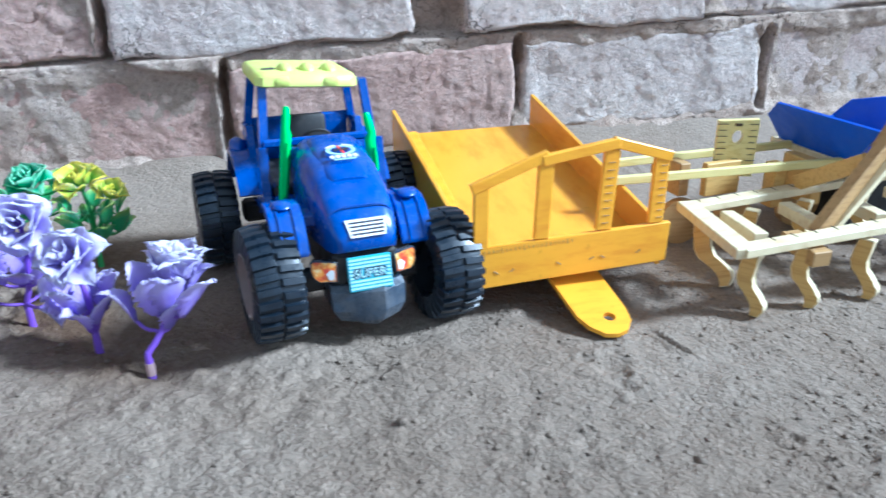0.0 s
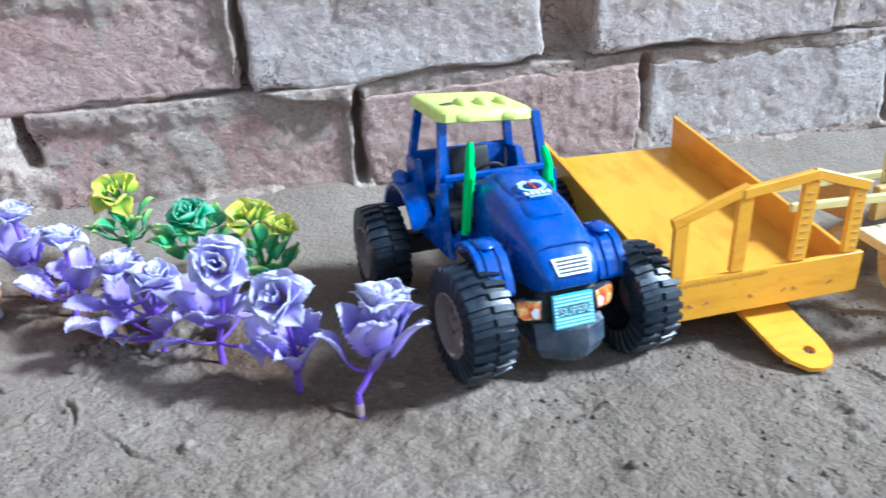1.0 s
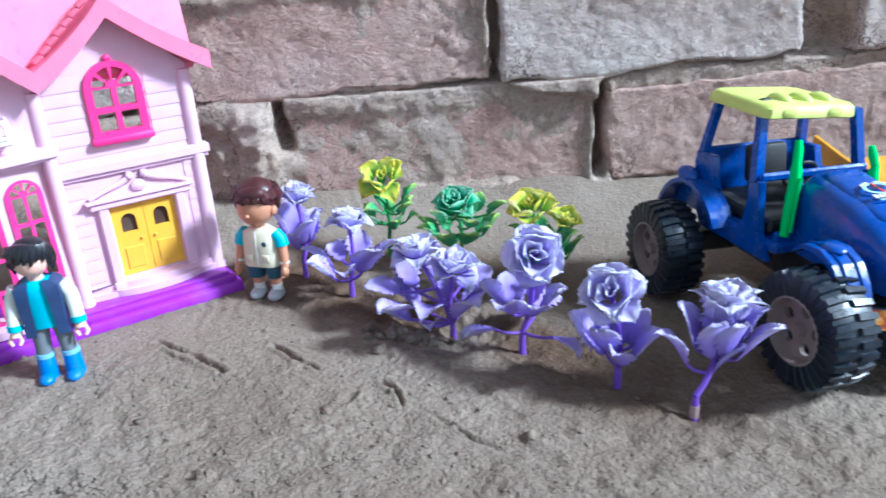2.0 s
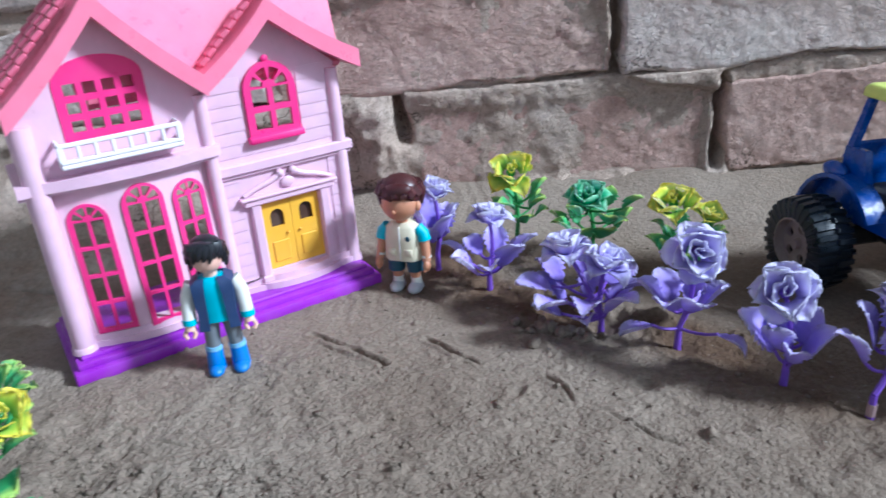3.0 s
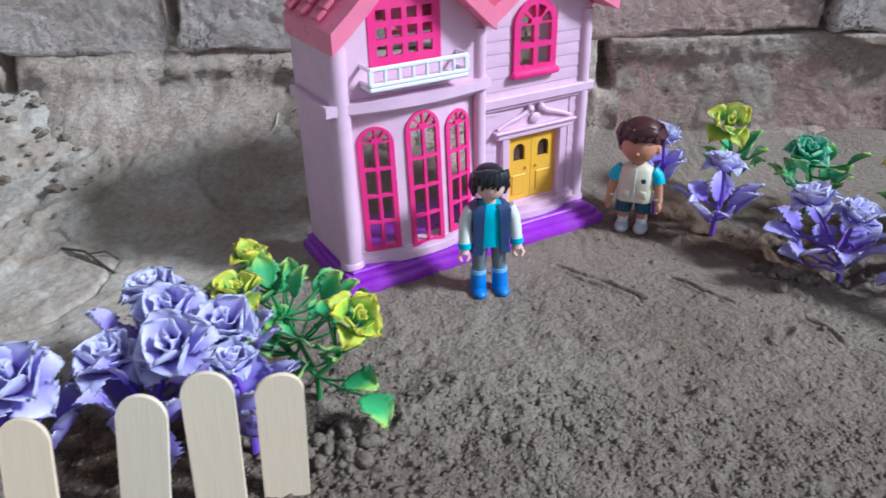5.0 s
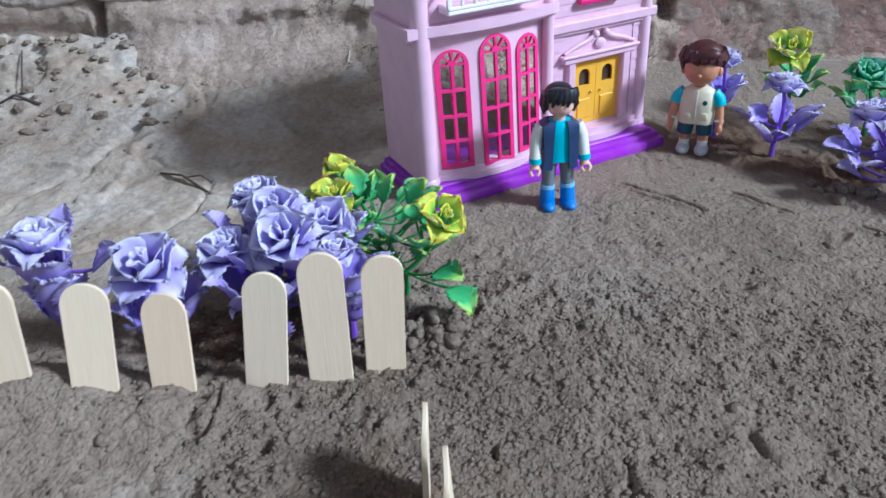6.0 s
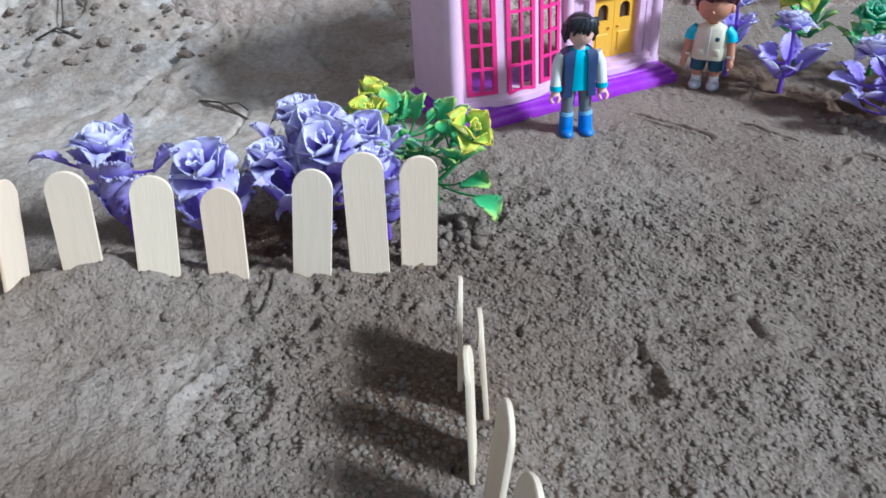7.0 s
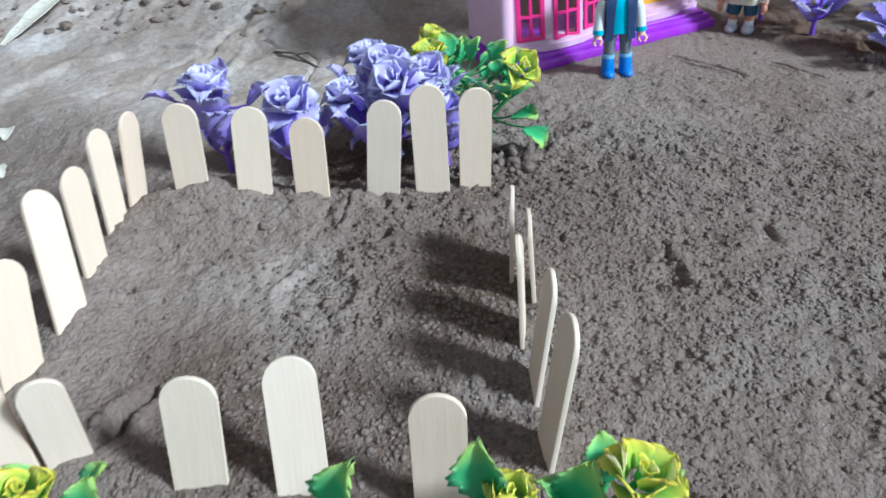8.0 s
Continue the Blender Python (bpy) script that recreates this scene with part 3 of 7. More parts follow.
# freshly dug, moister soil: along the rose row, in the flower bed, in the near half of the yard; also painted shade by
# sticks and wall
DUG_SHADE = np.zeros_like(GX)
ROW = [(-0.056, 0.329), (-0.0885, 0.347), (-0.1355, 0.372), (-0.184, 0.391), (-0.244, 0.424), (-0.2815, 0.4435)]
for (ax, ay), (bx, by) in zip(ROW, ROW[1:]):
    DUG_SHADE = np.maximum(DUG_SHADE, np.exp(-(segment_distance(GX, GY, ax, ay + 0.012, bx, by + 0.012)[0] / 0.030) ** 2))
# last two ellipses: shade painted left of the right-hand sticks and before the wall
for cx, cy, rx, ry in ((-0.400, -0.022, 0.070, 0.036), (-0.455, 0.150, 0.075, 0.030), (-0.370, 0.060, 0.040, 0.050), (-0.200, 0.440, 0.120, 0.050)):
    DUG_SHADE = np.maximum(DUG_SHADE, 0.9 * np.exp(-((((GX - cx) / rx) ** 2 + ((GY - cy) / ry) ** 2) ** 1.5)))
DUG_SHADE = np.clip(DUG_SHADE * (0.85 + 1.3 * fbm(GX, GY, 0.045, 4, 26)), 0, 1)
layer = ground.data.attributes.new("dug_shade", "FLOAT", "POINT")
layer.data.foreach_set("value", DUG_SHADE.ravel().astype(np.float32))
tagged(ground, "grey-brown crumbly sandy soil, scratched and dug in places", "ground", kind="structure")
del GX, GY, GZ, CLAY, TROD, DUG_SHADE


def crumbs(name, count, area, size, seed, label, off_clay=0.9):
    """Loose crumbs of soil scattered on the ground, one mesh."""
    rng = np.random.default_rng(seed)
    base = np.array([(0, 0, 1), (0.9, 0, 0.2), (0.25, 0.85, 0.25), (-0.75, 0.5, 0.2), (-0.7, -0.55, 0.25), (0.3, -0.85, 0.2), (0, 0, -0.8)])
    tri = np.array([(0, 1, 2), (0, 2, 3), (0, 3, 4), (0, 4, 5), (0, 5, 1), (6, 2, 1), (6, 3, 2), (6, 4, 3), (6, 5, 4), (6, 1, 5)])
    xs, ys = rng.uniform(area[0], area[1], count), rng.uniform(area[2], area[3], count)
    dens = fbm(xs, ys, 0.07, 3, seed + 50)
    clay = smooth01(-0.48, -0.58, xs - 0.25 * (ys - 0.2)) * smooth01(0.13, 0.22, ys)
    wall_d = (xs - WALL_O[0]) * WALL_N[0] + (ys - WALL_O[1]) * WALL_N[1]
    dens = dens - 0.08 * smooth01(-0.10, 0.12, xs) + 0.16 * smooth01(-0.05, -0.15, xs) * smooth01(0.30, 0.15, ys)
    keep = (1.4 * dens > rng.uniform(-0.5, 0.5, count)) & (rng.uniform(0, 1, count) > off_clay * clay) & (rng.uniform(0, 1, count) > 0.93 * smooth01(0.36, 0.44, ys - 0.27 * xs)) & (rng.uniform(0, 1, count) > 0.6 * smooth01(0.26, 0.34, ys - 0.15 * xs)) & (wall_d > 0.004)
    xs, ys = xs[keep], ys[keep]
    zs = ground_height(xs, ys)
    n = len(xs)
    r = size * (0.5 + 1.5 * rng.random(n) ** 4)
    ang = rng.uniform(0, 6.283, n)
    v = base[None] * (1 + rng.uniform(-0.3, 0.3, (n, 7, 1)))
    v = v * np.stack([r * rng.uniform(0.8, 1.3, n), r, r * rng.uniform(0.35, 0.7, n)], 1)[:, None]
    ca, sa = np.cos(ang)[:, None], np.sin(ang)[:, None]
    v = np.stack([ca * v[..., 0] - sa * v[..., 1], sa * v[..., 0] + ca * v[..., 1], v[..., 2]], -1)
    v += np.stack([xs, ys, zs - 0.05 * r], 1)[:, None]
    f = (tri[None] + 7 * np.arange(n)[:, None, None]).reshape(-1, 3)
    me = bpy.data.meshes.new(name)
    me.from_pydata(v.reshape(-1, 3).tolist(), [], f.tolist())
    me.materials.append(SOIL)
    me.shade_smooth()
    return tagged(new(name, me), label, "soil crumbs", kind="stuff")


crumbs("soil_crumbs", 60000, (-0.56, 0.34, -0.10, 0.52), 0.00092, 5, "loose grey-brown soil crumbs lying on the ground")
crumbs("yard_crumbs", 52000, (-0.44, 0.10, -0.10, 0.25), 0.00115, 15, "gritty crumbs of dry soil lying before the stick fence")
crumbs("clay_grit", 6000, (-1.05, -0.50, 0.20, 0.60), 0.0011, 7, "grit and dry crumbs lying on the trodden clay", 0.25)
crumbs("soil_clods", 450, (-0.60, 0.36, -0.08, 0.62), 0.0028, 6, "small clods of dry soil lying on the ground")


def rubble():
    """Crumbled bits of brick and mud at the foot of the wall's far end."""
    rng = random.Random(44)
    b = bmesh.new()
    for _ in range(420):
        u, d = rng.uniform(-1.25, -0.70), 0.012 + 0.13 * rng.random() ** 2
        x, y = WALL_O[0] + u * WALL_U[0] + d * WALL_N[0], WALL_O[1] + u * WALL_U[1] + d * WALL_N[1]
        r = 0.0016 + 0.0050 * rng.random() ** 3
        vs = bmesh.ops.create_icosphere(b, subdivisions=1, radius=r, matrix=Matrix.Translation((x, y, float(ground_height(x, y)) + 0.3 * r)) @ Matrix.Rotation(rng.uniform(0, 6), 4, "Z") @ Matrix.Diagonal((1.2, 0.9, 0.65, 1)))["verts"]
        for v in vs:
            v.co += Vector((rng.uniform(-1, 1), rng.uniform(-1, 1), rng.uniform(-1, 1))) * 0.2 * r
    return tagged(part("wall_rubble", b, SOIL, None, "", 25), "loose rubble of mud and brick at the foot of the wall", "rubble", kind="stuff")


rubble()


def clod_heap(cx, cy, spread, count, seed):
    """A little heap of clods dug up beside the flowers."""
    rng = random.Random(seed)
    b = bmesh.new()
    for _ in range(count):
        x, y = cx + rng.gauss(0, spread), cy + rng.gauss(0, spread * 0.6)
        r = 0.0012 + 0.0030 * rng.random() ** 2
        vs = bmesh.ops.create_icosphere(b, subdivisions=2, radius=r, matrix=Matrix.Translation((x, y, float(ground_height(x, y)) + 0.35 * r)) @ Matrix.Rotation(rng.uniform(0, 6), 4, "Z") @ Matrix.Diagonal((1.15, 0.9, 0.8, 1)))["verts"]
        k = rng.uniform(0, 50)
        for v in vs:
            v.co += v.normal * 0.30 * r * (math.sin(v.co.x / r * 2.1 + k) + math.sin(v.co.y / r * 2.7 + 2 * k)) * 0.5
    return tagged(part("clod_heap", b, SOIL, None, "", 180), "loose heap of small soil clods beside the fence", "soil clods", kind="stuff")


clod_heap(-0.4005, 0.1790, 0.012, 60, 3)
clod_heap(-0.2000, 0.3760, 0.012, 36, 4)


# ---------------------------------------------------------------- the brick wall
COURSE_SLOPE = 0.024
wall_pose = Matrix.Translation((WALL_O[0], WALL_O[1], 0)) @ Matrix.Rotation(WALL_TURN, 4, "Z")

# joints along the wall for each course: (bottom, top), then pairs of brick ends
COURSES = [
    (-0.070, 0.006, [(-1.10, -0.93), (-0.91, -0.70), (-0.69, -0.47), (-0.46, -0.235), (-0.225, 0.002), (0.012, 0.226), (0.238, 0.45), (0.46, 0.68)]),
    (0.016, 0.0895, [(-1.27, -1.045), (-1.035, -0.816), (-0.803, -0.578), (-0.566, -0.375), (-0.3355, -0.1135), (-0.1045, 0.1165), (0.1255, 0.3330), (0.3430, 0.560), (0.57, 0.79)]),
    (0.0995, 0.1675, [(-1.13, -0.905), (-0.895, -0.6685), (-0.6655, -0.440), (-0.430, -0.1935), (-0.1805, 0.0330), (0.0740, 0.2780), (0.2880, 0.500), (0.51, 0.73)]),
    (0.1775, 0.246, [(-1.25, -1.03), (-1.02, -0.80), (-0.79, -0.565), (-0.555, -0.335), (-0.325, -0.10), (-0.09, 0.13), (0.14, 0.36), (0.37, 0.59), (0.60, 0.80)]),
    (0.256, 0.325, [(-1.13, -0.90), (-0.89, -0.67), (-0.66, -0.44), (-0.43, -0.20), (-0.19, 0.03), (0.04, 0.26), (0.27, 0.49), (0.50, 0.72)]),
    (0.335, 0.404, [(-1.25, -1.03), (-1.02, -0.80), (-0.79, -0.565), (-0.555, -0.335), (-0.325, -0.10), (-0.09, 0.13), (0.14, 0.36), (0.37, 0.59), (0.60, 0.80)]),
]


def mortar_face():
    us = stretch_axis([(-1.20, -0.50, 0.0030), (-0.50, 0.36, 0.0020), (0.36, 0.50, 0.0030)], 6.0, 1.35)
    zs = np.concatenate([np.arange(-0.06, 0.0, 0.0030), np.arange(0.0, 0.078, 0.0020), np.arange(0.078, 0.118, 0.0012), np.arange(0.118, 0.24, 0.0030), np.linspace(0.243, 0.45, 40), np.linspace(0.5, 2.4, 12)])
    U, Z = np.meshgrid(us, zs)
    y = 0.0034 + 0.0034 * fbm(U, Z, 0.035, 5, 61, 0.62) + 0.0018 * fbm(U, Z, 0.0105, 3, 62, 0.75)
    line = Z - COURSE_SLOPE * U
    # mortar squeezed out along the first bed joint, with lumps and breaks
    for level, push in ((0.0925, 0.0040), (0.011, 0.0060), (0.1725, 0.0040)):
        amount = np.clip(0.75 + 1.2 * fbm(U, Z * 0.3 + level, 0.05, 4, 71, 0.65), 0, 1.1)
        y = y - push * amount * np.exp(-((line - level + 0.006 * fbm(U, Z, 0.03, 3, 72)) / 0.0105) ** 4)
    # mortar standing out of the upright joints
    for low, high, ends in COURSES[1:4]:
        for (_, end), (start, _) in zip(ends, ends[1:]):
            amount = np.clip(0.8 + 1.3 * fbm(Z, U * 0 + end, 0.04, 3, 78), 0, 1.2)
            y = y - 0.0048 * amount * np.exp(-((U - (end + start) / 2) / 0.0095) ** 4) * smooth01(low - 0.006, low + 0.004, line) * smooth01(high + 0.006, high - 0.004, line)
    # a wedge of mortar over a broken brick corner
    edge = 0.0925 - 0.20 * (U + 0.190) + 0.006 * fbm(U, U * 0 + 1.3, 0.03, 3, 79)
    y = y - 0.0058 * smooth01(edge - 0.001, edge + 0.002, Z) * smooth01(0.0985, 0.0955, line) * smooth01(-0.190, -0.180, U) * smooth01(-0.104, -0.109, U)
    # a crack under the second course, broken here and there
    gap = np.clip(0.62 + 1.9 * fbm(U, U * 0 + 3.1, 0.05, 3, 73), 0, 1) * smooth01(-0.56, -0.5, U + 0.06)
    y = y + 0.012 * gap * (1 - 0.6 * smooth01(-0.42, -0.50, U)) * np.exp(-((line - 0.0992 - 0.002 * fbm(U, U * 0, 0.03, 3, 74)) / 0.0013) ** 2)
    y = y + 0.006 * np.clip(0.3 + 1.6 * fbm(U, U * 0 + 8.1, 0.06, 3, 75), 0, 1) * np.exp(-((line - 0.1760) / 0.0025) ** 2)
    # mud splashed up and clinging to the foot of the wall
    top = 0.010 + 0.026 * fbm(U, U * 0 + 5.7, 0.16, 4, 83, 0.6) + 0.010 * fbm(U, Z, 0.02, 3, 84)
    y = y - 0.0100 * smooth01(top + 0.010, top - 0.006, Z) * (0.9 + 0.9 * fbm(U, Z, 0.025, 4, 85, 0.6))
    # open joints and a broken-out half brick
    for u0, z0, z1, w in ((-0.187, 0.097, 0.17, 0.0038), (0.053, 0.103, 0.17, 0.019), (-0.109, 0.02, 0.085, 0.0032), (0.121, 0.045, 0.092, 0.0045), (0.338, 0.03, 0.09, 0.004), (-0.810, 0.055, 0.085, 0.006), (-0.345, 0.055, 0.085, 0.006), (-0.667, 0.10, 0.165, 0.0030)):
        w = w * (0.62 + 1.1 * np.clip(0.4 + fbm(Z, U * 0 + u0, 0.03, 3, 87), 0, 1))
        y = y + 0.026 * np.exp(-((U - u0 - 0.006 * fbm(Z, U * 0 + 2 * u0, 0.05, 2, 88)) / w) ** 4) * smooth01(z0 - 0.006, z0 + 0.004, Z) * smooth01(z1 + 0.01, z1 - 0.004, Z)
    # grey cement patch beside the house
    q = ((U + 0.372) / 0.034) ** 2 + ((Z - 0.055) / 0.030) ** 2
    y = y - 0.018 * np.exp(-q ** 2) * (0.8 + fbm(U, Z, 0.02, 3, 77))
    # mud plastered over the lower course further along
    mud = smooth01(-0.40, -0.47, U) * smooth01(0.100, 0.088, line) * smooth01(-0.80, -0.74, -np.abs(U + 0.02))
    bank = smooth01(0.085, 0.010, Z) ** 1.4
    y = y - mud * (0.010 + 0.050 * bank + (0.012 + 0.010 * bank) * fbm(U, Z * 0.8, 0.045, 6, 81, 0.62))
    return sheet_mesh("wall_north", np.stack([U.ravel(), y.ravel(), Z.ravel()], 1), len(us), len(zs), MORTAR)


wall = new("wall_north", mortar_face())
wall.matrix_basis = wall_pose
tagged(wall, "old weathered brick wall laid in mud mortar", "wall", kind="structure")
bm = bmesh.new()
box(bm, (0, 0.16, 1.17), (12.0, 0.22, 2.46), 0)
part("core", bm, MORTAR, wall, "rough mortar core behind the brick face")


def brick_mesh(width, height, seed, step, material):
    """One worn brick: a rough front with rounded, chipped edges and sides that run back into the wall."""
    nu, nv = max(8, int(width / step)), max(6, int(height / step))
    s, t = np.meshgrid(np.linspace(-1, 1, nu), np.linspace(-1, 1, nv))
    u, z = s * width / 2, t * height / 2
    ou, oz = u + seed * 3.7, z + seed * 1.9
    # ragged outline
    u = u + np.sign(s) * np.abs(s) ** 12 * 0.011 * (fbm(oz, ou * 0 + seed, 0.034, 4, 91, 0.6) - 0.10)
    z = z + np.sign(t) * np.abs(t) ** 8 * 0.009 * (fbm(ou, oz * 0 + seed, 0.045, 4, 92, 0.6) - 0.10)
    edge = np.minimum(width / 2 - np.abs(s) * width / 2, height / 2 - np.abs(t) * height / 2)
    soft = 0.0022 * (1 + 0.8 * fbm(ou, oz, 0.03, 2, 93))
    drop = np.clip(1 - edge / np.maximum(soft, 0.0015), 0, 1) ** 2
    y = 0.0012 * drop + 0.0018 * fbm(ou, oz, 0.090, 4, 94, 0.50) + 0.0006 * fbm(ou, oz * 1.6, 0.016, 4, 95, 0.72)
    ridge = fbm(ou, oz, 0.11, 4, 97, 0.6)
    y = y + 0.0013 * np.exp(-(ridge / 0.008) ** 2) * np.clip(2.5 * fbm(ou, oz, 0.13, 2, 98), 0, 1)
    # skin of the brick flaked off in patches with sharp borders, and small pits
    y = y + 0.0006 * smooth01(-0.006, 0.006, fbm(ou, oz * 1.3, 0.060, 6, 101, 0.66) - 0.05)
    y = y + 0.0004 * smooth01(0.10, 0.16, fbm(ou, oz, 0.011, 3, 102, 0.6)) + 0.0005 * fbm(ou, oz, 0.0055, 2, 103, 0.7)
    scar = np.clip(fbm(ou, oz, 0.045, 4, 96) - 0.12, 0, 1)
    y = y + 0.0030 * scar
    co = np.stack([u, y, z], -1)
    # sides
    ring = np.zeros((nv + 2, nu + 2, 3))
    ring[1:-1, 1:-1] = co
    ring[0, 1:-1], ring[-1, 1:-1] = co[0], co[-1]
    ring[1:-1, 0], ring[1:-1, -1] = co[:, 0], co[:, -1]
    ring[0, 0], ring[0, -1], ring[-1, 0], ring[-1, -1] = co[0, 0], co[0, -1], co[-1, 0], co[-1, -1]
    for sl in (ring[0], ring[-1], ring[:, 0], ring[:, -1]):
        sl[..., 1] = 0.06
    return sheet_mesh("brick", ring.reshape(-1, 3), nu + 2, nv + 2, material)


seed = 0
for row, (z0, z1, ends) in enumerate(COURSES):
    for u0, u1 in ends:
        seed += 1
        mid = (u0 + u1) / 2
        if row == 1 and mid < -0.40:
            continue                                     # plastered over with mud there
        me = brick_mesh(u1 - u0, z1 - z0, seed, 0.0020 if row in (1, 2) and -0.95 < mid < 0.45 else 0.006,
                        BRICK_RED if (row, round(mid, 2)) in ((2, -0.31), (1, -0.22), (3, -0.45), (3, -0.21), (1, 0.01)) else BRICK_PALE)
        proud = (0.0015 if row == 2 else 0.0) + 0.003 * math.sin(seed * 2.3)
        m = Matrix.Translation((mid, -proud, (z0 + z1) / 2 + COURSE_SLOPE * mid)) @ Matrix.Rotation(-math.atan(COURSE_SLOPE) + 0.008 * math.sin(seed * 1.7), 4, "Y")
        piece("brick", me, m, wall)


# ---------------------------------------------------------------- the toy house
def arch(x0, x1, z0, z1, n=10):
    """Outline of an arched opening: straight sides and a half-round head."""
    c, r = (x0 + x1) / 2, (x1 - x0) / 2
    spring = z1 - r
    return [(x0, z0), (x1, z0)] + [(c + r * math.cos(a), spring + r * math.sin(a)) for a in (math.pi * k / n for k in range(n + 1))]


def low_arch(x0, x1, z0, z1, rise, n=10):
    c = (x0 + x1) / 2
    return [(x0, z0), (x1, z0)] + [(c + (x1 - x0) / 2 * math.cos(a), z1 - rise + rise * math.sin(a)) for a in (math.pi * k / n for k in range(n + 1))]


def rect(x0, x1, z0, z1):
    return [(x0, z0), (x1, z0), (x1, z1), (x0, z1)]


def wedge(c, z, r0, r1, a0, a1, n=3):
    out = [(c + r1 * math.cos(a0 + (a1 - a0) * k / n), z + r1 * math.sin(a0 + (a1 - a0) * k / n)) for k in range(n + 1)]
    return out + [(c + r0 * math.cos(a1), z + r0 * math.sin(a1)), (c + r0 * math.cos(a0), z + r0 * math.sin(a0))]


def panes(x0, x1, z0, z1, cols, rows, bar, edge):
    w = (x1 - x0 - 2 * edge - (cols - 1) * bar) / cols
    h = (z1 - z0 - (rows - 1) * bar - edge) / rows
    return [rect(x0 + edge + i * (w + bar), x0 + edge + i * (w + bar) + w, z0 + edge + j * (h + bar), z0 + edge + j * (h + bar) + h)
            for i in range(cols) for j in range(rows)]


def fan(x0, x1, z1, edge, bar, count=4):
    c, r = (x0 + x1) / 2, (x1 - x0) / 2
    s = z1 - r
    step = math.pi / count
    gap = 0.20
    return [wedge(c, s + bar * 0.6, r * 0.30, r - edge, step * k + gap * 0.5, step * (k + 1) - gap * 0.5) for k in range(count)]


def bow(x, z=0.02):
    """The bowed front of the left wing, which leans back a little towards its top."""
    t = (x - 0.012) / 0.078
    return (-0.0085 * max(0.0, 4 * t * (1 - t)) if 0 < t < 1 else 0.0) + 0.0042 * (z - 0.02) / 0.075


house = thing("dollhouse", pose(-0.4315, 0.2870, 0.0, 0, 0, 48.0), "pink plastic toy dollhouse with magenta windows on a purple base", "dollhouse")

# stepped purple base
bm = bmesh.new()
box(bm, (0.089, 0.036, 0.0035), (0.180, 0.072, 0.0075), 0.0016, seg=2)
box(bm, (0.089, 0.0372, 0.0085), (0.1745, 0.0670, 0.0040), 0.0010, seg=2)
box(bm, (0.089, 0.0385, 0.0110), (0.1690, 0.0620, 0.0030), 0.0008)
box(bm, (0.089, 0.0008, 0.0052), (0.172, 0.0010, 0.0012), 0.0004)
part("base", bm, PURPLE, house, "glossy purple stepped base")

W1 = [(0.0175, 0.0355, 0.0205, 0.0900), (0.0435, 0.0635, 0.0185, 0.0950), (0.0690, 0.0860, 0.0205, 0.0905)]
Y1 = 0.0165                                    # front of the left wing
Y2 = 0.0215                                    # front of the right wing
TH = 0.0022

# ground floor of the left wing, bowed, with three arched openings
bm = bmesh.new()
xs = [0.004 + 0.0905 * k / 16 for k in range(17)]
outer = [(x, 0.0125) for x in xs] + [(x, 0.1010) for x in xs[::-1]]
holed(bm, outer, [arch(*w) for w in W1], Y1, Y1 + TH, bend=bow)
part("lower_wall", bm, PALE_PINK, house)

# upper floor of the left wing, with a gable and the balcony window's opening
bm = bmesh.new()
UP = (0.0275, 0.0680, 0.1215, 0.1600)
outer = [(0.004, 0.101), (0.0945, 0.101), (0.0945, 0.1345), (0.0500, 0.1800), (0.004, 0.1345)]
holed(bm, outer, [low_arch(*UP, 0.011)], Y1, Y1 + TH)
part("gable_wall", bm, PALE_PINK, house)

# right wing with door and window openings
bm = bmesh.new()
DOOR = (0.1170, 0.1530, 0.0215, 0.0643)
WIN = (0.1190, 0.1470, 0.1035, 0.1425)
outer = [(0.0945, 0.0125), (0.1735, 0.0125), (0.1735, 0.1370), (0.1345, 0.1690), (0.0945, 0.1340)]
holed(bm, outer, [rect(*DOOR), arch(*WIN)], Y2, Y2 + TH)
part("entrance_wall", bm, PALE_PINK, house)

# clapboards of the right wing, each lapped over the next
for k in range(17):
    z = 0.0150 + k * 0.0072
    if z > 0.150:
        break
    half = 0.0385 if z < 0.132 else 0.0385 - (z - 0.132) * 1.12
    spans = [(0.1345 - half, 0.1345 + half)]
    for x0, x1, z0, z1 in ((0.1075, 0.1620, 0.012, 0.0845), (0.1165, 0.1495, 0.0985, 0.1440)):
        if z0 - 0.004 < z < z1:
            spans = [s for a, b in spans for s in ((a, min(b, x0)), (max(a, x1), b)) if s[1] - s[0] > 0.002]
    for a, b in spans:
        lap = bmesh.new()
        prism(lap, [(Y2 + 0.0002, z), (Y2 - 0.0007, z), (Y2 - 0.0008, z + 0.0006), (Y2 - 0.0003, z + 0.0072), (Y2 + 0.0002, z + 0.0072)], a, b, "yz")
        part("clapboard", lap, PALE_PINK, house)

# side walls, party return, and corner columns
bm = bmesh.new()
box(bm, (0.0050, 0.0415, 0.0735), (TH, 0.0500, 0.1220), 0.0003)
part("side_wall", bm, PALE_PINK, house)
bm = bmesh.new()
box(bm, (0.1724, 0.0440, 0.0735), (TH, 0.0450, 0.1220), 0.0003)
part("side_wall", bm, PALE_PINK, house)
bm = bmesh.new()
box(bm, (0.0945, 0.0195, 0.0735), (TH, 0.0060, 0.1220), 0.0003)
part("return_wall", bm, PALE_PINK, house)
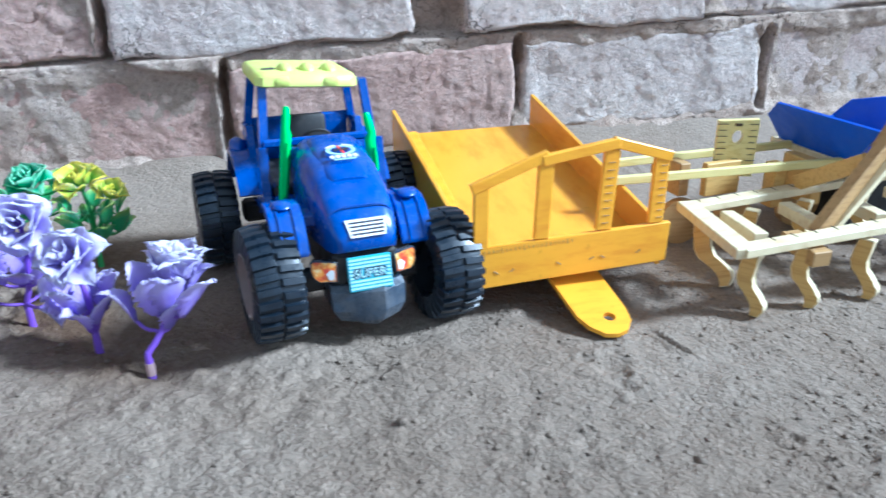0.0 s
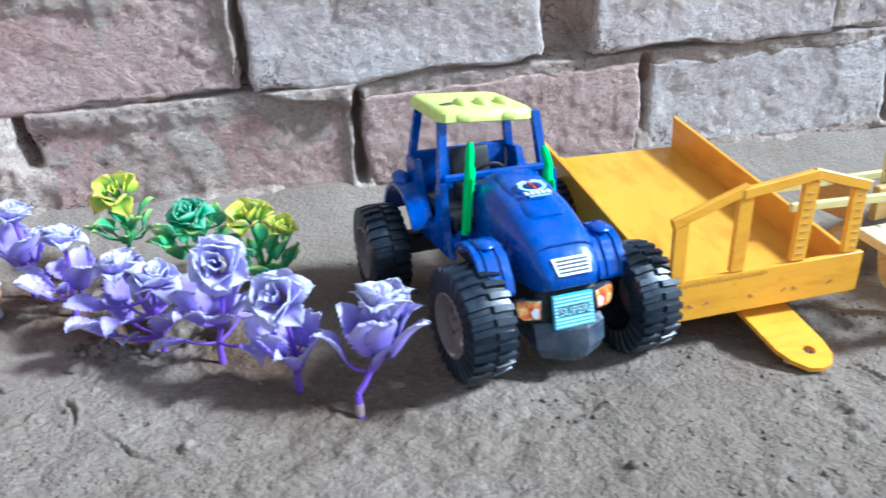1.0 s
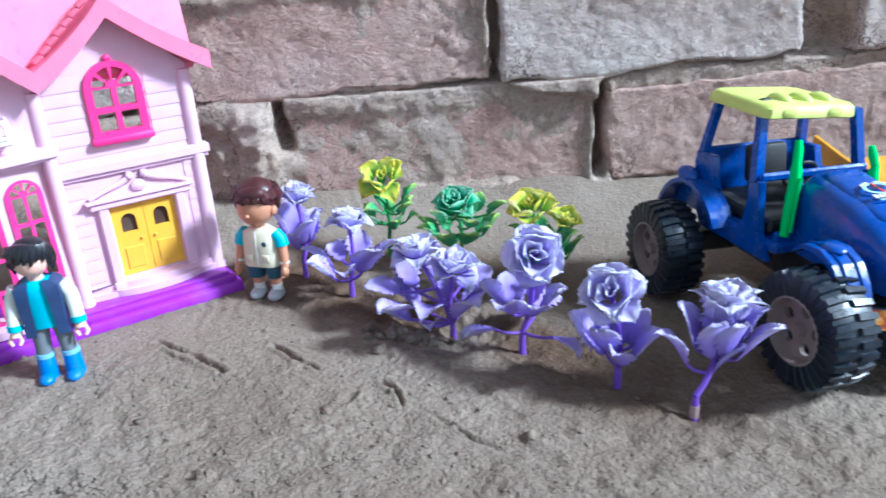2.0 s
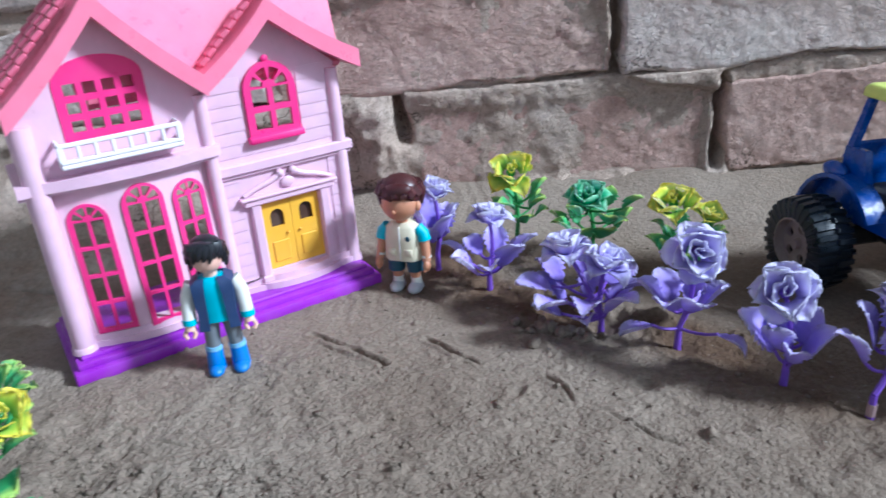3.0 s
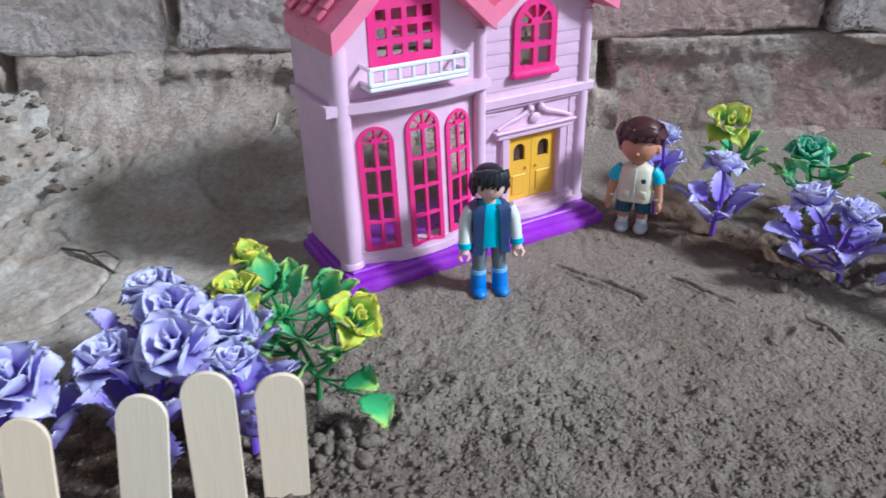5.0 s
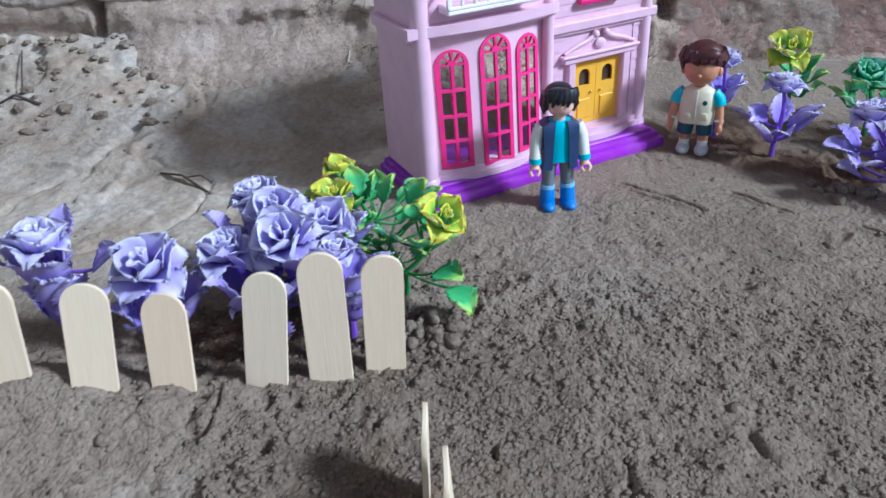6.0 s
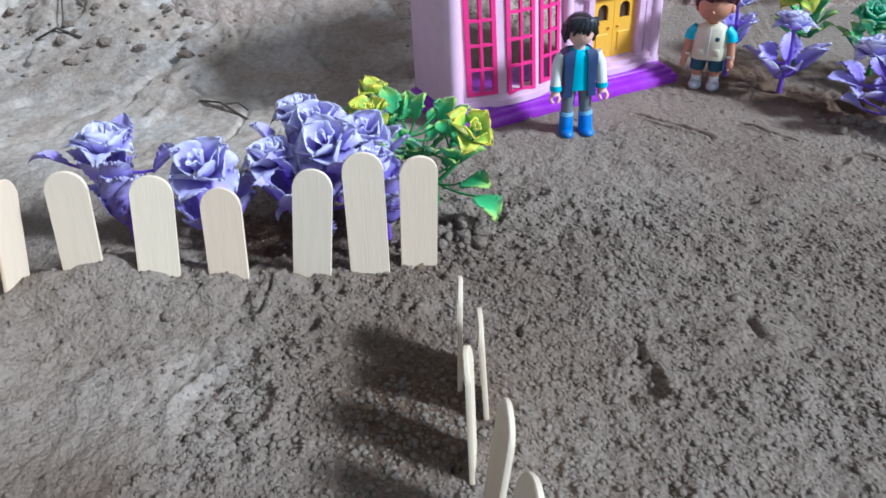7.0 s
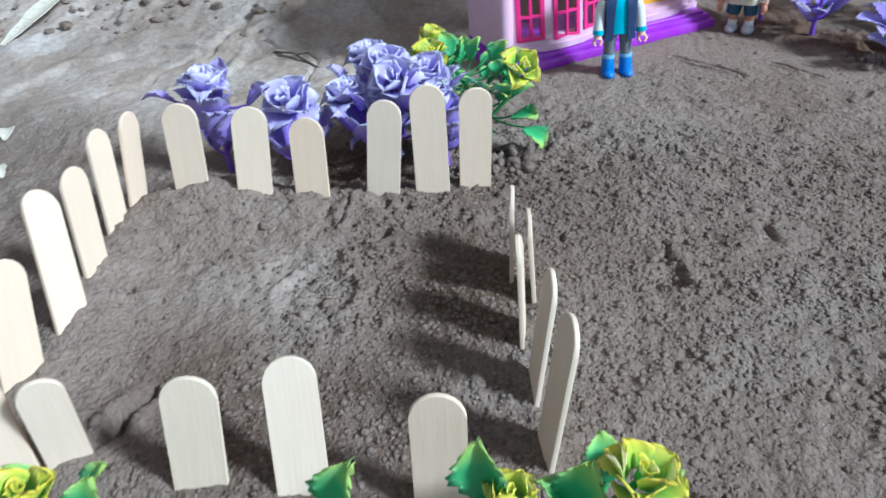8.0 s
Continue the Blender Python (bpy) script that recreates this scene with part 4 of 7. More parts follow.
for x, y, r, top in ((0.0085, Y1 - 0.0005, 0.0058, 0.1330), (0.0935, Y1 + 0.0005, 0.0036, 0.1330), (0.1712, Y2 + 0.0002, 0.0042, 0.1340)):
    bm = bmesh.new()
    tube(bm, [(x, y, 0.0120), (x, y, 0.0150), (x, y, 0.0158), (x, y, 0.0990), (x, y, 0.0995), (x, y, top)], [r * 1.18, r * 1.12, r, r * 0.96, r * 0.96, r * 0.94], 16)
    part("column", bm, PALE_PINK, house)

# moulded plinth of the walls
bm = bmesh.new()
ring = [(x, Y1 - 0.0022 + bow(x)) for x in xs] + [(0.0945, Y2 - 0.0030), (0.1100, Y2 - 0.0050), (0.1345, Y2 - 0.0085), (0.1600, Y2 - 0.0050), (0.1755, Y2 - 0.0030), (0.1755, Y2 + 0.004), (0.1345, Y2 + 0.004), (0.0960, Y2 + 0.003)] + [(x, Y1 + 0.002) for x in xs[::-1]]
prism(bm, ring, 0.0115, 0.0158, "xy")
ring2 = [(x, Y1 - 0.0010 + bow(x)) for x in xs] + [(0.0945, Y2 - 0.0015), (0.1130, Y2 - 0.0030), (0.1345, Y2 - 0.0055), (0.1560, Y2 - 0.0030), (0.1745, Y2 - 0.0015), (0.1745, Y2 + 0.003), (0.1345, Y2 + 0.003), (0.0960, Y2 + 0.002)] + [(x, Y1 + 0.001) for x in xs[::-1]]
prism(bm, ring2, 0.0155, 0.0195, "xy")
part("plinth", bm, PALE_PINK, house)

# bands between the floors
bm = bmesh.new()
for z0, z1, out in ((0.0985, 0.1010, 0.0030), (0.1005, 0.1060, 0.0052)):
    ring = [(-0.0005 if k == 0 else x, Y1 - out + 0.6 * bow(x)) for k, x in enumerate(xs)] + [(0.0985, Y1 - out + 0.002), (0.0985, Y1 + 0.004)] + [(x, Y1 + 0.001) for x in xs[::-1]] + [(-0.0005, Y1 + 0.002)]
    prism(bm, ring, z0, z1, "xy")
box(bm, (0.0020, 0.0400, 0.1025), (0.0045, 0.0480, 0.0065), 0.0006)
part("cornice", bm, PALE_PINK, house)
bm = bmesh.new()
box(bm, (0.1365, Y2 - 0.0010, 0.0880), (0.0830, 0.0060, 0.0060), 0.0008)
box(bm, (0.1365, Y2 - 0.0002, 0.0842), (0.0800, 0.0040, 0.0025), 0.0005)
box(bm, (0.1745, 0.0440, 0.0865), (0.0060, 0.0470, 0.0085), 0.0008)
part("cornice", bm, PALE_PINK, house)


def window_grid(name, outline, holes, y0, y1, bend=None, label=""):
    b = bmesh.new()
    holed(b, outline, holes, y0, y1, bend=bend)
    return part(name, b, MAGENTA, house, label)


for x0, x1, z0, z1 in W1:
    r = (x1 - x0) / 2
    inset = 0.0004
    w = window_grid("window", arch(x0 - 0.0006, x1 + 0.0006, z0 - 0.0006, z1 + 0.0006, 12),
                    panes(x0 + inset, x1 - inset, z0, z1 - r + 0.0006, 2, 4, 0.0017, 0.0018) + fan(x0, x1, z1, 0.0018, 0.0016, 4), Y1 - 0.0012, Y1 + 0.0010, bow, "tall arched magenta window grid")
x0, x1, z0, z1 = UP
hole_grid = [rect(x0 + 0.0040 + i * 0.0088, x0 + 0.0040 + i * 0.0088 + 0.0058, 0.1255 + j * 0.0088, 0.1255 + j * 0.0088 + 0.0056) for i in range(4) for j in range(3)]
window_grid("window", low_arch(x0 - 0.0006, x1 + 0.0006, z0 - 0.0006, z1 + 0.0006, 0.0115, 12), hole_grid, Y1 - 0.0006, Y1 + 0.0014, None, "wide magenta balcony window with square holes")
x0, x1, z0, z1 = WIN
r = (x1 - x0) / 2
window_grid("window", arch(x0 - 0.0010, x1 + 0.0010, z0 - 0.001, z1 + 0.0012, 12), panes(x0, x1, z0, z1 - r + 0.001, 2, 2, 0.0030, 0.0032) + fan(x0, x1, z1, 0.0032, 0.002, 4),
            Y2 - 0.0026, Y2 + 0.0008, None, "arched magenta window with a sill")
bm = bmesh.new()
box(bm, (0.1328, Y2 - 0.0030, 0.1022), (0.0330, 0.0050, 0.0042), 0.0014, seg=2)
part("sill", bm, MAGENTA, house)
bm = bmesh.new()
ball(bm, (0.1330, Y2 - 0.0015, 0.1450), (0.0022, 0.0012, 0.0020), 10, 6)
part("finial", bm, MAGENTA, house)

# balcony: floor, rails and balusters
bm = bmesh.new()
box(bm, (0.0500, Y1 - 0.0058, 0.1125), (0.0580, 0.0120, 0.0026), 0.0007)
part("balcony_floor", bm, RAIL_WHITE, house)
bm = bmesh.new()
box(bm, (0.0500, Y1 - 0.0112, 0.1228), (0.0575, 0.0018, 0.0024), 0.0006)
box(bm, (0.0500, Y1 - 0.0112, 0.1148), (0.0575, 0.0018, 0.0022), 0.0006)
for x in (0.0217, 0.0783):
    box(bm, (x, Y1 - 0.0055, 0.1228), (0.0018, 0.0115, 0.0024), 0.0006)
    box(bm, (x, Y1 - 0.0055, 0.1148), (0.0018, 0.0115, 0.0022), 0.0006)
part("balcony_rail", bm, RAIL_WHITE, house, "white balcony railing")
for k in range(8):
    bm = bmesh.new()
    box(bm, (0.0222 + k * 0.00794, Y1 - 0.0112, 0.1188), (0.0030 if k in (0, 7) else 0.0019, 0.0016, 0.0078), 0.0004)
    part("baluster", bm, RAIL_WHITE, house)

# door, its surround and scrolled pediment
for x0, x1 in ((0.1170, 0.13485), (0.13515, 0.1530)):
    bm = bmesh.new()
    c = (x0 + x1) / 2
    holed(bm, rect(x0, x1, 0.0216, 0.0642), [arch(c - 0.0042, c + 0.0042, 0.0475, 0.0585)], Y2 + 0.0008, Y2 + 0.0024)
    box(bm, (c, Y2 + 0.0006, 0.0320), (0.0105, 0.0010, 0.0130), 0.0004)
    d = part("door_leaf", bm, DOOR_YELLOW, house, "yellow door leaf with a small arched opening")
    bm = bmesh.new()
    ball(bm, (c + (0.0052 if x0 < 0.13 else -0.0052), Y2, 0.0425), 0.0009, 8, 6)
    part("handle", bm, DOOR_YELLOW, d)
    # added board: the darkness inside the house, put into its colour
    bm = bmesh.new()
    box(bm, (c, Y2 + 0.0036, 0.0530), (0.0110, 0.0010, 0.0140), 0.0003)
    part("pane", bm, DOOR_DARK, d, "dark brown board standing in for the unlit inside")
bm = bmesh.new()
for x in (0.1135, 0.1562):
    box(bm, (x, Y2 - 0.0012, 0.0415), (0.0058, 0.0040, 0.0480), 0.0008)
    box(bm, (x, Y2 - 0.0018, 0.0185), (0.0074, 0.0056, 0.0040), 0.0006)
box(bm, (0.1348, Y2 - 0.0016, 0.0668), (0.0560, 0.0050, 0.0040), 0.0008)
box(bm, (0.1348, Y2 - 0.0024, 0.0696), (0.0600, 0.0062, 0.0020), 0.0006)
part("door_surround", bm, PALE_PINK, house)
bm = bmesh.new()
for side in (-1, 1):
    path = [(0.1348 + side * (0.0270 - 0.0235 * t), Y2 - 0.0020, 0.0715 + 0.0105 * t ** 1.6 + 0.0012 * math.sin(5 * t)) for t in (k / 10 for k in range(11))]
    tube(bm, path, [0.0012 + 0.0006 * k / 10 for k in range(11)], 8)
    ball(bm, (0.1348 + side * 0.0040, Y2 - 0.0022, 0.0805), 0.0026, 10, 6)
ball(bm, (0.1348, Y2 - 0.0022, 0.0745), (0.0042, 0.0016, 0.0034), 10, 6)
prism(bm, [(0.1120, 0.0705), (0.1576, 0.0705), (0.1348, 0.0800)], Y2 - 0.0010, Y2 + 0.0005, "xz")
part("pediment", bm, PALE_PINK, house, "scrolled pediment over the door")
bm = bmesh.new()
for w, out, z in ((0.0560, 0.0105, 0.0148), (0.0470, 0.0075, 0.0185)):
    n = 12
    prism(bm, [(0.1348 + w / 2 * math.cos(a), Y2 - out * math.sin(a)) for a in (math.pi * k / n for k in range(n + 1))], z - 0.0022, z + 0.0018, "xy")
part("doorstep", bm, PALE_PINK, house, "two rounded pale pink door steps")

# roof: two gables that run front to back, and the main slope between and behind


def roof_pair(b, peak, left, right, y0, y1, th, drop=0.0):
    """Two sloping slabs that meet over peak; left and right are the eaves (x, z)."""
    n = 5
    for e in (left, right):
        low, high = [], []
        for k in range(n + 1):
            t = k / n
            x = peak[0] + (e[0] - peak[0]) * t
            z = peak[1] + (e[1] - peak[1]) * t - 0.0020 * math.sin(math.pi * t)
            low.append((x, z))
            high.append((x + (0.0 if k else 0.0), z + th * (1.35 if k == 0 else 1.25)))
        prism(b, low + high[::-1], y0, y1, "xz")


bm = bmesh.new()
roof_pair(bm, (0.0500, 0.1785), (0.0026, 0.1325), (0.0958, 0.1335), 0.0035, 0.0690, 0.0085)
part("gable_roof", bm, ROOF_PINK, house, "pink gable roof over the balcony")
bm = bmesh.new()
roof_pair(bm, (0.1345, 0.1660), (0.0958, 0.1335), (0.1845, 0.1335), 0.0085, 0.0420, 0.0080)
part("gable_roof", bm, ROOF_PINK, house, "pink gable roof over the entrance")
bm = bmesh.new()
prism(bm, [(0.0245, 0.1360), (0.0420, 0.2120), (0.0435, 0.2150), (0.0450, 0.2120), (0.0690, 0.1360), (0.0660, 0.1330), (0.0435, 0.2060), (0.0275, 0.1330)], 0.0420, 0.1800, "yz")
part("main_roof", bm, ROOF_PINK, house, "smooth pink main roof")


def shingle_row(x0, z0, x1, z1, y, depth, count):
    for k in range(count):
        b = bmesh.new()
        t = (k + 0.5) / count
        x, z = x0 + (x1 - x0) * t, z0 + (z1 - z0) * t
        ang = math.atan2(z1 - z0, x1 - x0)
        ln = math.hypot(x1 - x0, z1 - z0) / count
        m = Matrix.Rotation(-ang, 4, "Y") @ Matrix.Rotation(radians(6), 4, "Y")
        box(b, (x, y, z), (ln * 1.06, depth, 0.0026), 0.0009, m)
        part("shingle", b, SHINGLE_PINK, house)


shingle_row(0.0030, 0.1462, 0.0480, 0.1920, 0.0240, 0.0090, 10)
shingle_row(0.0030, 0.1462, 0.0480, 0.1920, 0.0440, 0.0100, 10)
shingle_row(0.0030, 0.1462, 0.0480, 0.1920, 0.0620, 0.0090, 10)
shingle_row(0.0985, 0.1462, 0.1330, 0.1790, 0.0210, 0.0080, 8)


# ---------------------------------------------------------------- the stick fence
def stick_mesh(above, below=0.020, width=0.0178, thick=0.0019, seed=0):
    """A craft stick with a rounded head; the ground line is at z = 0."""
    b = bmesh.new()
    n = 10
    r = width / 2
    out = [(-r, -below), (r, -below)]
    head = above - r * 0.92
    out += [(r * math.cos(a), head + r * 0.92 * math.sin(a)) for a in (math.pi * k / n for k in range(n + 1))]
    prism(b, out, -thick / 2, thick / 2, "xz", bev=0.00035)
    # a slight warp along its length
    k = 0.0009 * math.sin(seed * 2.1)
    for v in b.verts:
        v.co.y += k * math.sin(3.0 * v.co.z / max(above, 0.01)) + 0.0002 * math.sin(v.co.x * 300 + seed)
    return b


# foot x, y, z; head x, y, z; turn of the broad face about the vertical; width
STICKS = [
    (-0.3985, 0.1505, -0.002, -0.3961, 0.1534, 0.0576, 30, 0.0172), (-0.4165, 0.1355, 0.003, -0.4184, 0.1428, 0.0613, 24, 0.0182), (-0.4395, 0.1220, 0.0060, -0.4368, 0.1316, 0.0560, 20, 0.0176),
    (-0.4735, 0.1060, 0.0085, -0.4775, 0.1170, 0.0480, 19, 0.0184), (-0.4985, 0.0905, 0.0145, -0.4990, 0.1010, 0.0590, 30, 0.0180), (-0.5290, 0.0785, 0.0235, -0.5290, 0.0850, 0.0645, 27, 0.0176),
    (-0.3535, 0.0860, 0.002, -0.3560, 0.0960, 0.0405, 110, 0.0180), (-0.3395, 0.0740, 0.003, -0.3412, 0.0765, 0.0425, 111, 0.0180), (-0.3335, 0.0455, 0.003, -0.3385, 0.0545, 0.0450, 108, 0.0180),
    (-0.3200, 0.0190, 0.003, -0.3160, 0.0290, 0.0520, 117, 0.0180), (-0.3065, -0.0085, 0.003, -0.3000, 0.0000, 0.0590, 121, 0.0182),
    (-0.5540, 0.0620, 0.0110, -0.5540, 0.0740, 0.0620, 107, 0.0170), (-0.5500, 0.0420, 0.0110, -0.5550, 0.0540, 0.0620, 106, 0.0176), (-0.5335, 0.0105, 0.0110, -0.5380, 0.0225, 0.0610, 105, 0.0180), (-0.5160, -0.0205, 0.0110, -0.5380, 0.0025, 0.0610, 103, 0.0184),
    (-0.5110, -0.0520, 0.0100, -0.5130, -0.0380, 0.0580, 85, 0.0180), (-0.4700, -0.0900, 0.0060, -0.4900, -0.0780, 0.0600, 40, 0.0180),
    (-0.4600, -0.0755, 0.0060, -0.4580, -0.0740, 0.0480, 52, 0.0150), (-0.4100, -0.0655, 0.0050, -0.4110, -0.0550, 0.0480, 28, 0.0184), (-0.3750, -0.0550, 0.0050, -0.3850, -0.0360, 0.0480, 30, 0.0176), (-0.3310, -0.0410, 0.0040, -0.3320, -0.0340, 0.0480, 22, 0.0178),
]
for k, (x0, y0, z0, x1, y1, z1, turn, width) in enumerate(STICKS):
    up = Vector((x1 - x0, y1 - y0, z1 - z0))
    across = Vector((math.cos(radians(turn)), math.sin(radians(turn)), 0))
    zc = up.normalized()
    xc = (across - zc * across.dot(zc)).normalized()
    yc = zc.cross(xc)
    m = Matrix((xc, yc, zc)).transposed().to_4x4()
    m.translation = (x0, y0, z0)
    ob = part("fence_stick", stick_mesh(up.length, width=width, seed=k), STICK_WOOD)
    ob.matrix_basis = m
    tagged(ob, "pale round-headed wooden craft stick stuck upright in the sand", "fence stick", "sticks of the fence")


# ---------------------------------------------------------------- artificial flowers
def thick_sheet(name, co, uvs, nu, nv, material, th, shift):
    """A grid of points as a thin closed sheet; shift gives the way its back lies for each point."""
    quads = [(j * nu + i, j * nu + i + 1, (j + 1) * nu + i + 1, (j + 1) * nu + i) for j in range(nv - 1) for i in range(nu - 1)]
    n = len(co)
    back = [(p[0] + th * d[0], p[1] + th * d[1], p[2] + th * d[2]) for p, d in zip(co, shift)]
    rim = [i for i in range(nu)] + [j * nu + nu - 1 for j in range(1, nv)] + [(nv - 1) * nu + i for i in range(nu - 2, -1, -1)] + [j * nu for j in range(nv - 2, 0, -1)]
    faces = quads + [tuple(q + n for q in f[::-1]) for f in quads] + [(q, p, p + n, q + n) for p, q in zip(rim, rim[1:] + rim[:1])]
    me = bpy.data.meshes.new(name)
    me.from_pydata(co + back, [], faces)
    layer = me.uv_layers.new(name="UVMap")
    both = uvs + uvs
    for lp in me.loops:
        layer.data[lp.index].uv = both[lp.vertex_index]
    me.materials.append(material)
    me.shade_smooth()
    return me


def blade_mesh(name, length, width, cup, curl, frill, teeth, nu, nv, material, seed, point=0.5, neck=0.25, rim=0.34):
    """A petal or leaf that grows along +z and curls towards -y; uv.y runs from root to rim."""
    co, uvs = [], []
    for j in range(nv):
        v = 1 - (1 - j / (nv - 1)) ** 1.4
        body = neck + (1 - neck) * math.sin(min(1.0, v / 0.55) * math.pi / 2)
        cap = math.sqrt(max(0.0, 1 - 0.995 * max(0.0, (v - 0.5) / 0.5) ** 2.4))
        spear = 1.0 if v < 0.45 else 1 - 0.95 * ((v - 0.45) / 0.55) ** 1.2
        half = width / 2 * body * (cap * (1 - point) + spear * point)
        ang = curl * v * v
        for i in range(nu):
            u = 2 * i / (nu - 1) - 1
            x = u * half
            tooth = 0.0
            if teeth and i in (0, nu - 1) and v > 0.15:
                tooth = teeth * (1 if j % 2 else -0.4) * (1 + 0.4 * math.sin(seed + 5 * j + 2 * i))
                x *= 1 - tooth
            y = cup * width * (u * u * (half / (width / 2)) - 0.3) * (0.4 + 0.6 * v)
            z = v * length * (1 - 0.05 * u * u) + (0.25 * tooth * width if teeth else 0.0)
            y += frill * width * (math.sin(u * 4.5 + seed) + 0.6 * math.sin(u * 9 + 2.1 * seed)) * v * v
            bend = length * (1 - math.cos(ang)) * 0.6
            co.append((x, y - bend, z * (math.cos(ang) * 0.35 + 0.65)))
            uvs.append(((u + 1) / 2, min(1.0, 0.72 * v ** 1.4 + rim * abs(u) ** 3 * v ** 0.7)))
    return thick_sheet(name, co, uvs, nu, nv, material, 0.00035, [(0, 1, 0)] * len(co))


def heart_mesh(k, material, turns=1.7):
    """The rolled heart of a rose: one petal loosely wound, its lip wavy and uneven."""
    nu, nv = 52, 7
    co, uvs, shift = [], [], []
    for j in range(nv):
        v = j / (nv - 1)
        for i in range(nu):
            a = 2 * math.pi * turns * i / (nu - 1)
            t = i / (nu - 1)
            wob = 0.22 * math.sin(2.3 * a + 0.6) + 0.12 * math.sin(4.1 * a + turns)
            r = (0.0006 + 0.0056 * t ** 0.9) * (1 + wob * (0.4 + 0.6 * v)) * (0.70 + 0.30 * v) + 0.0018 * v ** 4 * t * (1 + 0.6 * math.sin(5.3 * a))
            z = v * (0.0128 - 0.0030 * t + 0.0011 * math.sin(2.9 * a + turns) + 0.0005 * math.sin(7.7 * a))
            co.append((k * r * math.cos(a), k * r * math.sin(a), k * z))
            shift.append((-math.cos(a), -math.sin(a), 0))
            uvs.append((t, 0.10 + 0.62 * v ** 1.6))
    return thick_sheet("petal", co, uvs, nu, nv, material, 0.00045, shift)


def petal_set(material, k, ragged=0.12):
    return {
        "heart": [heart_mesh(k, material), heart_mesh(k * 0.96, material, 1.4)],
        "mid": [blade_mesh("petal", 0.0140 * k, 0.0180 * k, 0.46, 0.55, 0.045, 0.05, 9, 12, material, 3, 0.05, 0.5), blade_mesh("petal", 0.0145 * k, 0.0190 * k, 0.40, 0.8, 0.06, 0.06, 9, 12, material, 4, 0.12, 0.5)],
        "outer": [blade_mesh("petal", 0.0150 * k, 0.0190 * k, 0.28, 1.0, 0.085, ragged, 9, 13, material, 5, 0.10, 0.45), blade_mesh("petal", 0.0158 * k, 0.0180 * k, 0.24, 1.25, 0.10, ragged, 9, 13, material, 6, 0.25, 0.45)],
    }


PURPLE_PETALS = petal_set(PETAL_PURPLE, 1.0)
YELLOW_PETALS = petal_set(PETAL_YELLOW, 0.88)
GREEN_PETALS = petal_set(PETAL_GREEN, 0.80)
PURPLE_LEAVES = [blade_mesh("leaf", 0.0225, 0.0180, 0.22, 0.60, 0.04, 0.20, 7, 21, LEAF_PURPLE, 7, 0.45, 0.30), blade_mesh("leaf", 0.0200, 0.0165, 0.32, 0.30, 0.05, 0.20, 7, 19, LEAF_PURPLE, 8, 0.40, 0.30), blade_mesh("leaf", 0.0210, 0.0150, 0.28, 0.95, 0.05, 0.20, 7, 19, LEAF_PURPLE, 11, 0.55, 0.25)]
GREEN_LEAVES = [blade_mesh("leaf", 0.0180, 0.0158, 0.24, 0.55, 0.06, 0.20, 7, 17, LEAF_GREEN, 9, 0.60, 0.18, 0.14), blade_mesh("leaf", 0.0165, 0.0142, 0.30, 0.9, 0.07, 0.20, 7, 15, LEAF_GREEN, 10, 0.65, 0.18, 0.14), blade_mesh("leaf", 0.0175, 0.0150, 0.36, -0.4, 0.08, 0.18, 7, 15, LEAF_GREEN, 12, 0.55, 0.18, 0.14)]


def bloom_at(parent, petals, c, facing, size, seed, open_=1.0, dense=1.0):
    """A rose: a tight spiral core and wider petals round it; facing is the way it looks."""
    rng = random.Random(seed)
    hub = Matrix.Translation(c) @ Vector(facing).to_track_quat("Z", "X").to_matrix().to_4x4() @ Matrix.Scale(size, 4)
    few = petals is YELLOW_PETALS
    piece("petal", rng.choice(petals["heart"]), hub @ Matrix.Translation((0, 0, -0.0055)) @ Matrix.Scale(0.72 if few else 1.0, 4) @ Matrix.Rotation(rng.uniform(0, 6.28), 4, "Z"), parent)
    for kind, count, lean0, lean1, r0, lift in (("mid", 2 if few else 3, 16, 26, 0.0046, 0.0000), ("mid", 3 if few else 4, 36, 52, 0.0050, -0.0010), ("outer", int((4 if few else 5) * dense + 0.5), 58, 84, 0.0050, -0.0022)):
        for i in range(count):
            a = 360 * i / count + rng.uniform(-14, 14) + 30
            lean = rng.uniform(lean0, lean1) * open_
            m = hub @ Matrix.Rotation(radians(a), 4, "Z") @ Matrix.Translation((0, -r0, lift - 0.006)) @ Matrix.Rotation(radians(lean), 4, "X") @ Matrix.Rotation(radians(rng.uniform(-8, 8)), 4, "Z")
            piece("petal", rng.choice(petals[kind]), m @ Matrix.Scale(rng.uniform(0.9, 1.1), 4), parent)


def leaf_at(parent, leaves, c, az, tilt, size, seed, twist=0.0):
    """A leaf from c, leaning out by tilt degrees from upright towards the azimuth az."""
    m = Matrix.Translation(c) @ Matrix.Rotation(radians(az + 90), 4, "Z") @ Matrix.Rotation(radians(tilt), 4, "X") @ Matrix.Rotation(radians(twist), 4, "Z") @ Matrix.Scale(size, 4)
    piece("leaf", leaves[seed % len(leaves)], m, parent)


def curve_pts(a, b, sag, n=6):
    a, b = Vector(a), Vector(b)
    return [a.lerp(b, t) + Vector(sag) * (4 * t * (1 - t)) for t in (k / n for k in range(n + 1))]


BLOOM = 0.88                                                  # all blooms a little under their full spread


